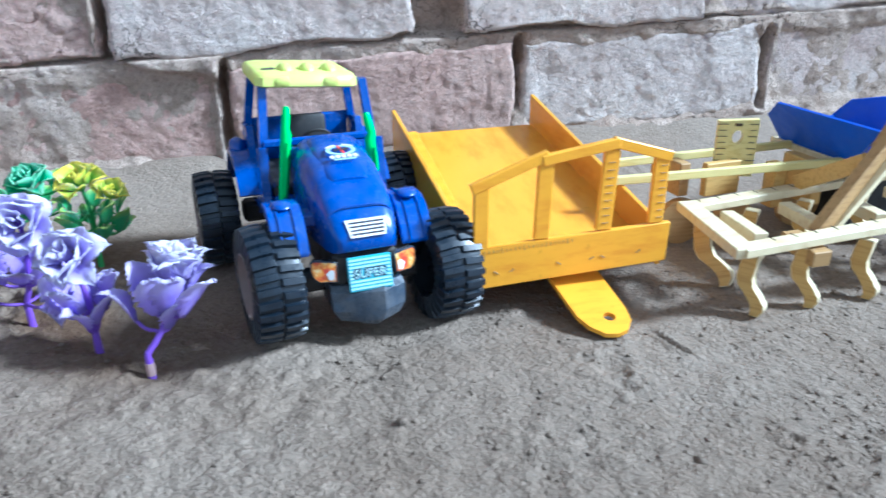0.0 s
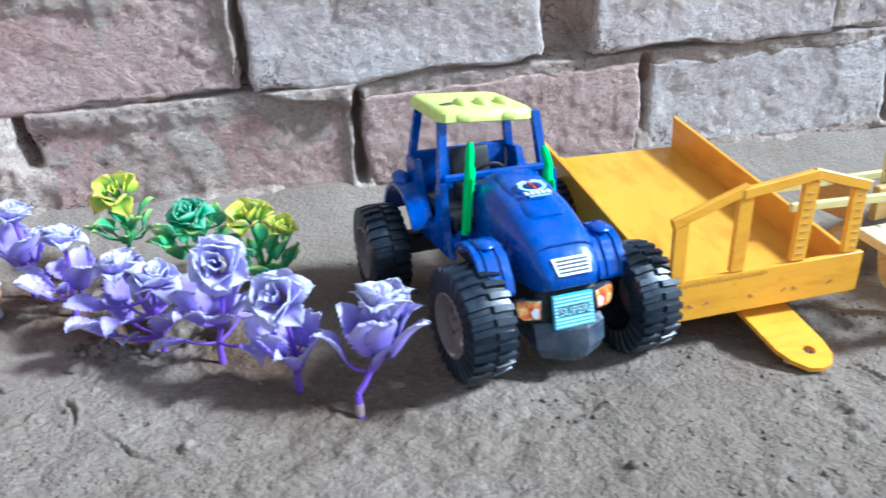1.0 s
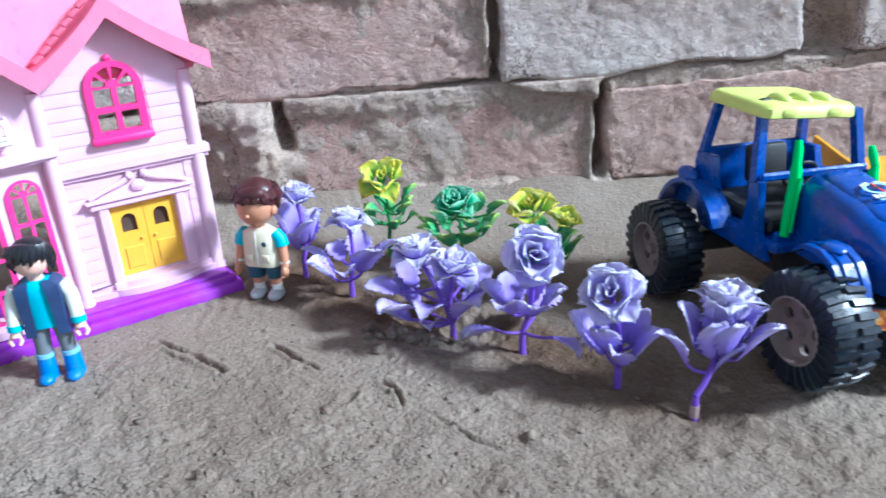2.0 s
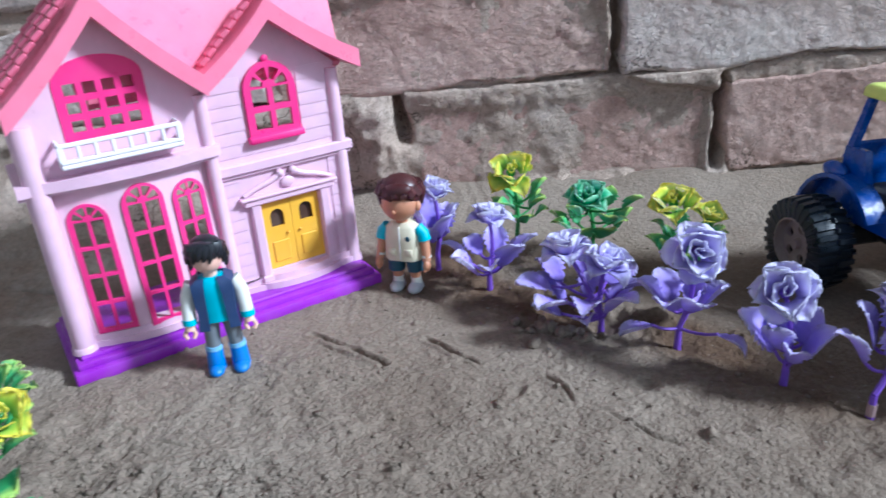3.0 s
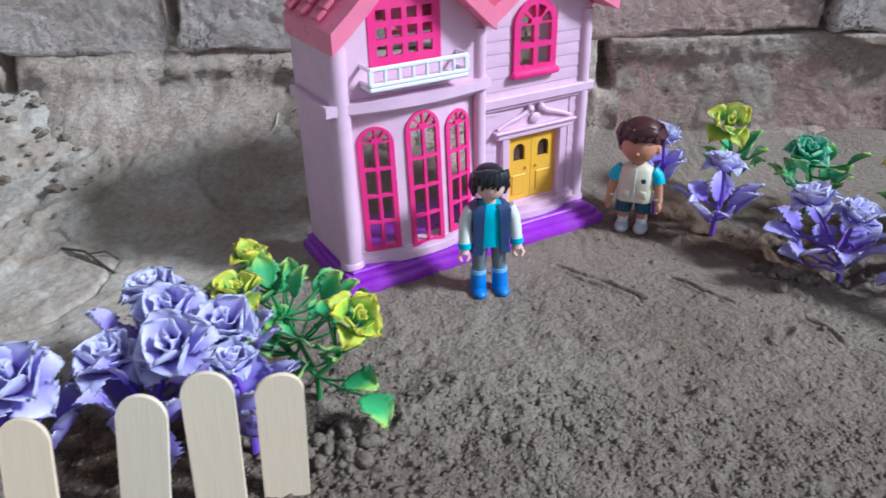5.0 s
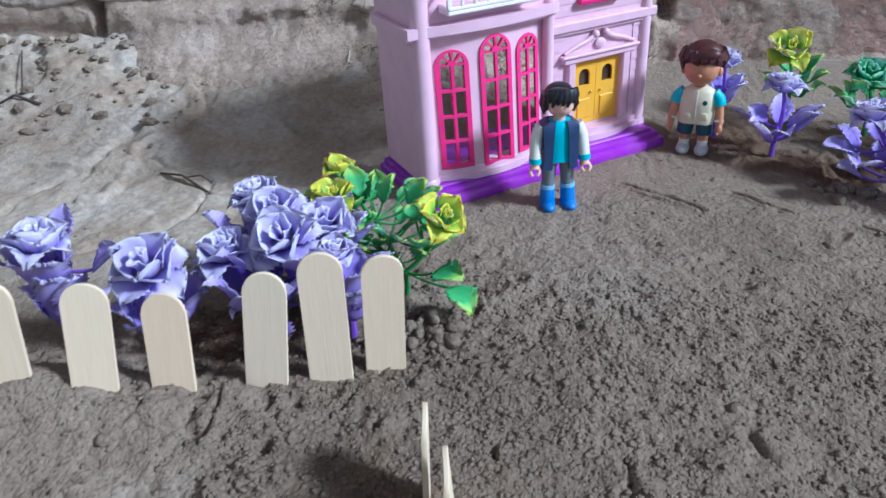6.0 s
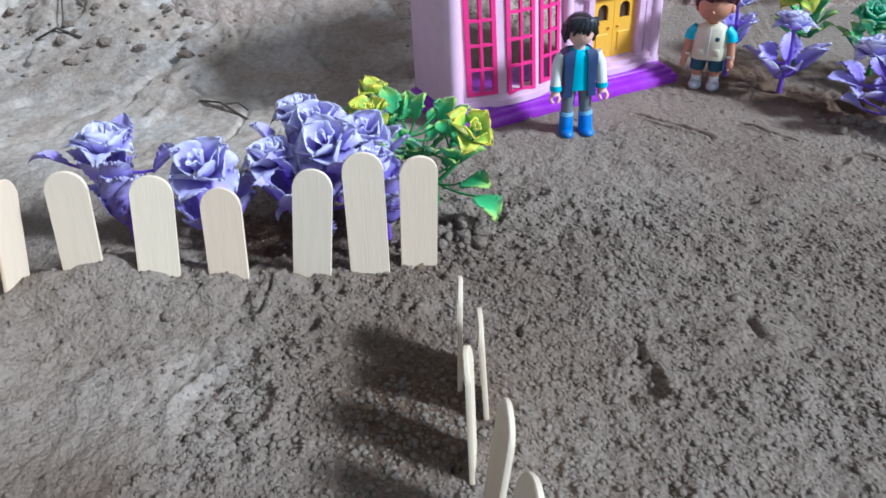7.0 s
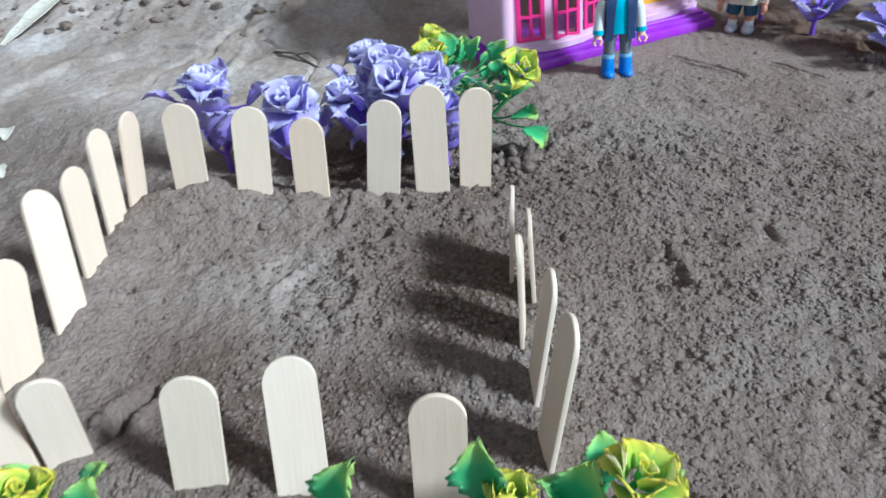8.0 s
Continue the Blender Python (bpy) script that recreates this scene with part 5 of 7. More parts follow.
def rose_plant(name, base, heads, leaves, petals, leaf_set, stem_mat, label, category, seed, stem_r=0.0013, group=""):
    """One stem stuck in the soil: heads are (centre, facing, size, openness), leaves (height point, azimuth, tilt, size)."""
    heads = [(c, f, size * BLOOM, op) for c, f, size, op in heads]
    z = float(ground_height(base[0], base[1]))
    ob = thing(name, Matrix.Translation((base[0], base[1], z)), label, category, group)
    b0 = Vector((base[0], base[1], z))
    bm = bmesh.new()
    fork = Vector((0, 0, 0.012))
    tube(bm, [(0, 0, -0.008), (0, 0, 0.0), tuple(fork)], [stem_r * 1.5, stem_r * 1.45, stem_r * 1.2], 8)
    part("stem", bm, stem_mat, ob)
    for k, (c, facing, size, op) in enumerate(heads):
        end = Vector(c) - b0 - Vector(facing).normalized() * 0.006 * size
        bm = bmesh.new()
        tube(bm, curve_pts(fork, end, (0.002 * (-1) ** k, 0, -0.002)), [stem_r * 1.1] * 4 + [stem_r * 0.9] * 3, 7)
        part("stalk", bm, stem_mat, ob)
    # leaves branch off the nearest stalk, or off the foot when they sit low
    joints = [fork] + [fork.lerp(Vector(c) - b0, t) for c, f, size, op in heads for t in (0.25, 0.45, 0.65)]
    for c, az, tilt, size in leaves:
        end = Vector(c) - b0
        start = min(joints, key=lambda j: (j - end).length + (0.03 if j.z > end.z + 0.002 else 0.0))
        bm = bmesh.new()
        tube(bm, curve_pts(start, end, (0, 0, -0.0015), 4), stem_r * 0.62, 6)
        part("stalk", bm, stem_mat, ob)
    for k, (c, facing, size, op) in enumerate(heads):
        hub = new("bloom")
        hub.parent = ob
        hub.empty_display_size = 0.005
        bm = bmesh.new()
        f = Vector(facing).normalized()
        cc = Vector(c) - b0
        ball(bm, cc - f * 0.0055 * size, 0.0032 * size, 10, 6)
        part("calyx", bm, stem_mat, hub)
        bloom_at(hub, petals, cc, facing, size, seed * 10 + k, op)
    for k, (c, az, tilt, size) in enumerate(leaves):
        leaf_at(ob, leaf_set, Vector(c) - b0, az, tilt, size, seed + k, 20 * math.sin(seed + 3 * k))
    return ob


def wreath(base, z, r, count, az0, tilt, size, seed):
    rng = random.Random(seed)
    return [((base[0] + r * math.cos(radians(az0 + 360 * k / count)), base[1] + r * math.sin(radians(az0 + 360 * k / count)), z + rng.uniform(-0.003, 0.003)),
             az0 + 360 * k / count + rng.uniform(-15, 15), tilt + rng.uniform(-12, 12), size * rng.uniform(0.85, 1.15)) for k in range(count)]


P_LABEL = "artificial purple rose with pale petal rims stuck in the soil"
P_ROW = "row of purple roses"
# the row from the tractor's front wheel to the dollhouse
PLANTS = [
    ((-0.056, 0.329), [((-0.0445, 0.3470, 0.0470), (0.06, 0.12, 1.0), 1.18, 0.22)], [((-0.0610, 0.3345, 0.0230), 180, 26, 1.05), ((-0.0400, 0.3360, 0.0250), 0, 34, 1.15), ((-0.0500, 0.3330, 0.0270), -75, 8, 1.00), ((-0.0400, 0.3420, 0.0290), 30, 24, 1.10), ((-0.0560, 0.3400, 0.0270), 150, 16, 1.05), ((-0.0450, 0.3350, 0.0270), -40, 18, 1.05), ((-0.0490, 0.3400, 0.0310), 60, 6, 1.0), ((-0.0480, 0.3380, 0.0180), -20, 30, 0.9)]),
    ((-0.0885, 0.347), [((-0.0935, 0.3440, 0.0500), (-0.10, -0.85, 0.70), 0.96, 1.0)], wreath((-0.0885, 0.347), 0.018, 0.006, 7, 20, 30, 1.0, 2)),
    ((-0.1355, 0.372), [((-0.1290, 0.3700, 0.0550), (0.25, -0.95, 0.50), 0.98, 1.0)], wreath((-0.1355, 0.372), 0.024, 0.008, 6, 0, 40, 1.0, 3) + wreath((-0.132, 0.370), 0.016, 0.018, 3, 200, 85, 0.95, 33)),
    ((-0.1750, 0.389), [((-0.1960, 0.3990, 0.0440), (-0.15, 0.05, 1.0), 0.90, 0.85), ((-0.1720, 0.3910, 0.0400), (0.3, -0.15, 1.0), 0.90, 0.9)], wreath((-0.184, 0.391), 0.020, 0.018, 8, 10, 62, 1.05, 4) + wreath((-0.184, 0.391), 0.010, 0.014, 6, 30, 48, 0.95, 14)),
    ((-0.2440, 0.424), [((-0.2430, 0.4280, 0.0480), (0.1, 0.05, 1.0), 0.88, 0.75)], wreath((-0.244, 0.424), 0.016, 0.010, 7, 30, 45, 1.05, 5)),
    ((-0.2815, 0.4435), [((-0.2800, 0.4430, 0.0570), (0.2, 0.1, 1.0), 0.82, 0.65)], wreath((-0.2815, 0.4435), 0.024, 0.006, 6, 15, 20, 1.15, 6)),
]
for k, (base, heads, leaves) in enumerate(PLANTS):
    rose_plant("purple_rose", base, heads, leaves, PURPLE_PETALS, PURPLE_LEAVES, STEM_PURPLE, P_LABEL, "artificial rose", 20 + k, group=P_ROW)

# the bare tan foot of the first rose's stem
bm = bmesh.new()
tube(bm, [(0, 0, 0.0015), (0, 0, 0.0075)], 0.0021, 8)
first_rose = [o for o in bpy.data.objects if o.name == "purple_rose"][0]
part("stem_sleeve", bm, SLEEVE, first_rose, "bare tan stretch of the stem")

# three small yellow and green roses behind them
rose_plant("yellow_rose", (-0.236, 0.480), [((-0.2400, 0.4850, 0.0560), (0.1, -0.6, 0.8), 1.15, 1.0)], wreath((-0.236, 0.480), 0.026, 0.012, 7, 0, 38, 0.85, 7) + wreath((-0.232, 0.478), 0.036, 0.008, 4, 50, 50, 0.8, 77), YELLOW_PETALS, GREEN_LEAVES, STEM_GREEN,
           "artificial yellow rose with green leaves stuck in the soil", "artificial rose", 40, group="yellow and green roses behind the row")
rose_plant("green_rose", (-0.186, 0.470), [((-0.1900, 0.4760, 0.0430), (0.0, -0.5, 0.9), 1.10, 0.75)], wreath((-0.186, 0.470), 0.022, 0.014, 9, 15, 42, 0.95, 8) + wreath((-0.182, 0.470), 0.034, 0.014, 5, 0, 35, 0.85, 78), GREEN_PETALS, GREEN_LEAVES, STEM_GREEN,
           "artificial green rose bud with broad leaves stuck in the soil", "artificial rose", 41, group="yellow and green roses behind the row")
rose_plant("yellow_rose", (-0.133, 0.440), [((-0.1400, 0.4440, 0.0540), (-0.2, -0.4, 0.9), 1.05, 0.8), ((-0.1180, 0.4400, 0.0480), (0.4, -0.3, 0.9), 0.75, 0.6)], wreath((-0.130, 0.440), 0.022, 0.012, 8, 0, 32, 0.9, 9) + wreath((-0.130, 0.438), 0.032, 0.012, 5, 40, 35, 0.8, 79), YELLOW_PETALS, GREEN_LEAVES, STEM_GREEN,
           "artificial yellow and green rose stuck in the soil", "artificial rose", 42, group="yellow and green roses behind the row")

# the bed behind the fence
BED = "purple roses behind the fence"
BED_LABEL = "artificial purple rose with pale rims planted behind the sticks"
for k, (base, heads, leaves) in enumerate([
    ((-0.5430, 0.1230), [((-0.5475, 0.1255, 0.0590), (0.10, 0.05, 1.0), 1.02, 0.70)], wreath((-0.545, 0.124), 0.022, 0.006, 8, 0, 9, 1.15, 11) + wreath((-0.547, 0.125), 0.036, 0.006, 6, 20, 12, 0.95, 18) + [((-0.566, 0.118, 0.0460), 200, 62, 0.95), ((-0.553, 0.140, 0.0440), 120, 40, 1.0), ((-0.524, 0.128, 0.0440), 20, 48, 0.95), ((-0.517, 0.120, 0.0380), -20, 50, 0.9)]),
    ((-0.4980, 0.1330), [((-0.5000, 0.1340, 0.0490), (0.20, -0.35, 1.0), 1.12, 1.15)], wreath((-0.498, 0.135), 0.018, 0.010, 7, 20, 30, 1.05, 12)),
    ((-0.4640, 0.1620), [((-0.4790, 0.1600, 0.0450), (-0.1, -0.10, 1.0), 0.98, 0.9), ((-0.4490, 0.1630, 0.0540), (0.1, -0.55, 0.9), 1.02, 1.0)], wreath((-0.464, 0.162), 0.020, 0.014, 9, 10, 26, 1.05, 13) + wreath((-0.452, 0.160), 0.022, 0.012, 4, 200, 110, 0.85, 16)),
    ((-0.4620, 0.1900), [((-0.4880, 0.2030, 0.0500), (-0.1, -0.1, 1.0), 0.95, 0.9), ((-0.4420, 0.1890, 0.0490), (0.30, -0.25, 1.0), 0.98, 1.0), ((-0.4660, 0.1850, 0.0540), (0.1, -0.4, 1.0), 0.95, 1.0)], wreath((-0.460, 0.188), 0.028, 0.020, 10, 25, 26, 1.05, 14) + wreath((-0.458, 0.184), 0.036, 0.030, 6, 10, 30, 0.85, 17)),
    ((-0.4230, 0.1690), [((-0.4290, 0.1720, 0.0440), (0.1, 0.0, 1.0), 0.75, 0.6)], wreath((-0.424, 0.170), 0.014, 0.008, 7, 10, 18, 1.2, 15) + wreath((-0.421, 0.168), 0.024, 0.009, 5, 35, 16, 1.05, 19)),
]):
    rose_plant("purple_rose", base, heads, leaves, PURPLE_PETALS, PURPLE_LEAVES, STEM_PURPLE, BED_LABEL, "artificial rose", 60 + k, group=BED)

# green sprig with yellow roses at the bed's corner
SPRIG_LEAVES = [((-0.4300, 0.2250, 0.0400), 80, 35, 1.1), ((-0.4180, 0.2300, 0.0370), 40, 30, 1.15), ((-0.4050, 0.2300, 0.0360), 20, 36, 1.05), ((-0.4380, 0.2060, 0.0380), 200, 50, 1.2), ((-0.4260, 0.2000, 0.0330), 250, 55, 1.2),
                ((-0.4180, 0.1960, 0.0250), 290, 55, 1.15), ((-0.3980, 0.2020, 0.0300), 0, 45, 1.05), ((-0.3940, 0.1990, 0.0210), -20, 70, 1.3), ((-0.3860, 0.1980, 0.0150), -30, 95, 1.45), ((-0.4450, 0.2300, 0.0400), 140, 40, 1.15), ((-0.4560, 0.2200, 0.0380), 230, 45, 1.2),
                ((-0.4400, 0.2200, 0.0300), 300, 60, 1.2), ((-0.4480, 0.2350, 0.0320), 60, 30, 1.2), ((-0.4580, 0.2400, 0.0360), 100, 25, 1.1), ((-0.4000, 0.2120, 0.0360), 150, 20, 1.1)]
rose_plant("yellow_rose_sprig", (-0.4100, 0.2030), [((-0.4650, 0.2480, 0.0470), (0.1, 0.1, 1.0), 0.85, 0.5), ((-0.4500, 0.2120, 0.0510), (0.1, -0.2, 1.0), 0.85, 0.95), ((-0.3890, 0.2080, 0.0490), (0.6, -0.3, 0.7), 0.92, 0.85)],
           [(c, az, tilt, 0.84 * size) for c, az, tilt, size in SPRIG_LEAVES] + wreath((-0.420, 0.208), 0.026, 0.020, 9, 15, 55, 0.85, 97) + wreath((-0.440, 0.225), 0.028, 0.024, 9, 30, 50, 0.85, 98) + wreath((-0.432, 0.216), 0.036, 0.026, 10, 0, 45, 0.75, 91) + wreath((-0.404, 0.206), 0.036, 0.012, 4, 25, 50, 0.65, 92) + wreath((-0.452, 0.236), 0.034, 0.014, 5, 10, 38, 0.7, 93), YELLOW_PETALS, GREEN_LEAVES, STEM_GREEN, "artificial green sprig with three yellow roses stuck in the soil", "artificial rose sprig", 80, 0.0010)

# yellow roses in front of the fence
FRONT = "yellow roses in front of the fence"
for k, (base, heads, leaves) in enumerate([
    ((-0.4250, -0.1180), [((-0.4340, -0.1040, 0.0420), (0.1, 0.2, 1.0), 0.85, 0.7)], [((-0.4140, -0.1020, 0.0300), 80, 18, 1.0), ((-0.3940, -0.0990, 0.0260), 60, 22, 1.0)] + wreath((-0.428, -0.108), 0.030, 0.012, 5, 0, 30, 0.95, 94)),
    ((-0.3450, -0.0850), [((-0.3600, -0.1080, 0.0320), (-0.2, -0.3, 1.0), 0.75, 0.8)], [((-0.3480, -0.0720, 0.0280), 70, 8, 1.35), ((-0.3560, -0.0900, 0.0200), 160, 40, 1.1)] + wreath((-0.352, -0.096), 0.020, 0.012, 5, 20, 35, 0.95, 95)),
    ((-0.2950, -0.0620), [((-0.3020, -0.0530, 0.0400), (-0.1, 0.1, 1.0), 0.70, 0.5), ((-0.2690, -0.0400, 0.0500), (0.10, 0.10, 1.0), 0.85, 0.85)], [((-0.3110, -0.0530, 0.0320), 120, 6, 1.2), ((-0.2850, -0.0480, 0.0280), 60, 10, 1.25), ((-0.2620, -0.0500, 0.0260), -30, 60, 1.0)] + wreath((-0.275, -0.046), 0.030, 0.012, 5, 40, 30, 1.0, 96)),
]):
    rose_plant("yellow_rose", base, heads, leaves, YELLOW_PETALS, GREEN_LEAVES, STEM_GREEN, "artificial yellow rose with green leaves in front of the sticks", "artificial rose", 90 + k, group=FRONT)


# ---------------------------------------------------------------- the toy tractor (local +y points to its back)
tractor = thing("toy_tractor", pose(0.0291, 0.3764, -0.0006, -0.6, 0.9, 24.8), "blue plastic toy tractor with a lime roof and black tyres", "toy tractor")


def hood_ring(y, half, zb, zt, n=14):
    """A cross-section: straight flanks and a softly crowned top."""
    out = [(-half, y, zb), (half, y, zb)]
    for k in range(n + 1):
        a = math.pi * k / n
        c, s = math.cos(a), math.sin(a)
        out.append((half * math.copysign(abs(c) ** 0.55, c), y, zb + (zt - zb) * (0.55 + 0.45 * s ** 0.75)))
    return out


bm = bmesh.new()
loft(bm, [hood_ring(*r) for r in ((-0.0215, 0.0105, 0.0490, 0.0530), (-0.0205, 0.0130, 0.0475, 0.0560), (-0.0165, 0.0150, 0.0465, 0.0610), (-0.0090, 0.0165, 0.0460, 0.0680), (0.0020, 0.0180, 0.0455, 0.0735),
                              (0.0160, 0.0188, 0.0450, 0.0785), (0.0320, 0.0190, 0.0450, 0.0820), (0.0460, 0.0190, 0.0450, 0.0842), (0.0480, 0.0180, 0.0455, 0.0835))])
part("hood", bm, BLUE, tractor, "rounded glossy blue hood", 50)
bm = bmesh.new()
loft(bm, [hood_ring(*r) for r in ((0.0020, 0.0095, 0.0620, 0.0746), (0.0060, 0.0110, 0.0630, 0.0766), (0.0300, 0.0125, 0.0660, 0.0832), (0.0420, 0.0125, 0.0680, 0.0853), (0.0455, 0.0110, 0.0680, 0.0846))])
part("hood_panel", bm, BLUE, tractor, "raised panel on the hood", 50)
bm = bmesh.new()                                             # seam line round the nose
for y, half, zt in ((-0.0120, 0.0160, 0.0660),):
    tube(bm, [(x * half, y - 0.001 * (1 - x * x), 0.0455 + (zt - 0.0455) * (0.55 + 0.45 * max(0, 1 - abs(x) ** 3.5) ** 0.5) + 0.0002) for x in (k / 8 - 1 for k in range(17))], 0.0004, 6)
part("hood_seam", bm, BLUE, tractor)

# chassis and engine block
bm = bmesh.new()
box(bm, (0, 0.050, 0.0355), (0.0300, 0.1350, 0.0210), 0.002)
box(bm, (0, 0.108, 0.0290), (0.0780, 0.0120, 0.0120), 0.002)
box(bm, (0, 0.000, 0.0280), (0.0600, 0.0100, 0.0100), 0.002)
part("chassis", bm, CHASSIS, tractor)

# cab tub: floor, side panels, dash, rear fenders
bm = bmesh.new()
box(bm, (0, 0.080, 0.0470), (0.0600, 0.0720, 0.0060), 0.0015)
box(bm, (0, 0.0485, 0.0640), (0.0370, 0.0040, 0.0300), 0.001)
box(bm, (0, 0.0485, 0.0515), (0.0560, 0.0040, 0.0060), 0.001)
box(bm, (0, 0.1150, 0.0640), (0.0560, 0.0035, 0.0340), 0.001)
part("cab_floor", bm, BLUE, tractor)
for s in (-1, 1):
    bm = bmesh.new()
    out = [(0.046, 0.0400), (0.108, 0.0380), (0.118, 0.0560), (0.117, 0.0790), (0.100, 0.0800), (0.094, 0.0560), (0.090, 0.0510), (0.070, 0.0510), (0.067, 0.0560), (0.0655, 0.0760), (0.058, 0.0780), (0.0555, 0.0520)]
    prism(bm, out, s * 0.0290, s * 0.0330, "yz", bev=0.0006)
    part("side_panel", bm, BLUE, tractor)
    # rear fender: arched sheet over the back wheel
    bm = bmesh.new()
    arc = [(0.108 + 0.0345 * math.cos(a), 0.0290 + 0.0365 * math.sin(a)) for a in (radians(150 - 130 * k / 10) for k in range(11))]
    arc_in = [(0.108 + 0.0320 * math.cos(a), 0.0290 + 0.0340 * math.sin(a)) for a in (radians(150 - 130 * k / 10) for k in range(11))]
    prism(bm, arc + arc_in[::-1], s * 0.0300, s * 0.0425, "yz")
    prism(bm, arc + [(0.135, 0.045), (0.090, 0.045)], s * 0.0300, s * 0.0325, "yz")
    ball(bm, (s * 0.0370, 0.1165, 0.0655), (0.0050, 0.0090, 0.0050), 12, 8)
    part("rear_fender", bm, BLUE, tractor, "curved blue rear fender")
    # front fender
    bm = bmesh.new()
    prof = [(-0.0150, 0.0500), (-0.0125, 0.0560), (-0.0060, 0.0640), (0.0020, 0.0675), (0.0120, 0.0670), (0.0200, 0.0610)]
    inner = [(y + 0.0008, z - 0.0022) for y, z in prof]
    xa, xb = (-0.0400, -0.0245) if s < 0 else (0.0190, 0.0345)
    dy, dz = (0.0, -0.0024) if s < 0 else (0.002, -0.0042)
    prof = [(y + dy, z + dz) for y, z in prof]
    inner = [(y + dy, z + dz) for y, z in inner]
    prism(bm, prof + inner[::-1], xa, xb, "yz", bev=0.0005)
    box(bm, (s * 0.0195, 0.008, 0.0560), (0.0080, 0.0120, 0.0060), 0.001)
    ball(bm, ((xa + xb) / 2, 0.0030, 0.0650 if s < 0 else 0.0636), (0.0050, 0.0062, 0.0020), 12, 8)
    for k in (0.28, 0.72):
        tube(bm, [(xa + (xb - xa) * k, y - 0.0003, z + 0.0003) for y, z in prof], 0.0005, 6)
    part("front_fender", bm, BLUE, tractor, "glossy blue front fender")
    # exhaust pipe; the one on the far side leans out and is shorter
    bm = bmesh.new()
    dx, dz = (0.0, 0.0) if s < 0 else (0.0050, -0.0065)
    tube(bm, [(s * 0.0245, 0.0460, 0.0530), (s * 0.0225 + 0.3 * dx, 0.0475, 0.0650 + 0.3 * dz), (s * 0.0200 + 0.7 * dx, 0.0495, 0.0830 + dz), (s * 0.0196 + 0.8 * dx, 0.0500, 0.0850 + dz), (s * 0.0196 + dx, 0.0505, 0.0885 + dz), (s * 0.0185 + dx, 0.0520, 0.0940 + dz), (s * 0.0178 + dx, 0.0535, 0.0985 + dz)],
         [0.0022, 0.0026, 0.0028, 0.0028, 0.0021, 0.0022, 0.0016], 12)
    tube(bm, [(s * 0.0245 + 0.0008, 0.0428, 0.0560), (s * 0.0205 + 0.0008 + 0.7 * dx, 0.0462, 0.0820 + dz)], 0.0009, 6)
    part("exhaust_pipe", bm, GREEN, tractor, "bright green exhaust pipe")
    # pillars
    for y0, z0, y1, z1, w in ((0.0625, 0.0540, 0.0715, 0.1070, 0.0052), (0.1150, 0.0720, 0.1100, 0.1060, 0.0042)):
        bm = bmesh.new()
        x0, x1 = s * 0.0312, s * 0.0262
        rings = []
        for t in (0, 0.5, 1):
            x, y, z, h = x0 + (x1 - x0) * t, y0 + (y1 - y0) * t, z0 + (z1 - z0) * t, w / 2 * (1.15 - 0.25 * t)
            rings.append([(x - 0.0021, y - h, z), (x + 0.0021, y - h, z), (x + 0.0021, y + h, z), (x - 0.0021, y + h, z)])
        loft(bm, rings)
        part("pillar", bm, BLUE, tractor)
bm = bmesh.new()
box(bm, (0, 0.0620, 0.0785), (0.0600, 0.0030, 0.0042), 0.0010)
box(bm, (0, 0.1150, 0.0790), (0.0600, 0.0030, 0.0042), 0.0010)
part("cab_rail", bm, BLUE, tractor)
bm = bmesh.new()
box(bm, (0, 0.0820, 0.0545), (0.0540, 0.0560, 0.0070), 0.0015)
box(bm, (0, 0.0900, 0.0610), (0.0240, 0.0200, 0.0100), 0.003, seg=2)
box(bm, (0, 0.1010, 0.0735), (0.0240, 0.0060, 0.0210), 0.0028, pose(0, 0, 0, -8), seg=2)
part("seat", bm, CHASSIS, tractor, "black seat on a black moulded floor")
bm = bmesh.new()
tube(bm, [(0, 0.0660, 0.0620), (0, 0.0720, 0.0740)], 0.0012, 8)
tube(bm, [(0.0085 * math.cos(a), 0.0722 - 0.004 * math.sin(a), 0.0745 + 0.0075 * math.sin(a)) for a in (2 * math.pi * k / 18 for k in range(19))], 0.0009, 6)
part("steering_wheel", bm, CHASSIS, tractor)

# roof slab with a raised rim and rounded lamps
bm = bmesh.new()
rings = []
for z, g, cut in ((0.1050, -0.0018, 0.0030), (0.1058, 0.0000, 0.0036), (0.1100, 0.0000, 0.0040), (0.1118, -0.0014, 0.0044), (0.1124, -0.0034, 0.0044)):
    x0, x1, y0, y1 = -0.0300 - g, 0.0226 + g, 0.0645 - g, 0.1170 + g
    rings.append([(x0 + cut, y0, z), (x1 - cut, y0, z), (x1, y0 + cut, z), (x1, y1 - cut, z), (x1 - cut, y1, z), (x0 + cut, y1, z), (x0, y1 - cut, z), (x0, y0 + cut, z)])
loft(bm, rings)
lean = Matrix.Identity(4)                                    # the roof sits a little askew on its pillars
lean[2][0], lean[2][3] = -0.065, -0.0003
bmesh.ops.transform(bm, matrix=lean, verts=bm.verts)
roof = part("roof", bm, LIME, tractor, "lime green roof slab with rounded lamps", 40)
for x in (-0.0125, -0.0010, 0.0105):
    bm = bmesh.new()
    ball(bm, (x, 0.0790, 0.1117 - 0.065 * x), (0.0042, 0.0085, 0.0036), 14, 10)
    part("roof_lamp", bm, LIME, roof)
for x in (-0.0165, 0.0085):
    bm = bmesh.new()
    box(bm, (x, 0.0662, 0.1080 - 0.065 * x), (0.0085, 0.0052, 0.0052), 0.0018, seg=2)
    part("front_lamp", bm, LIME, roof)
bm = bmesh.new()
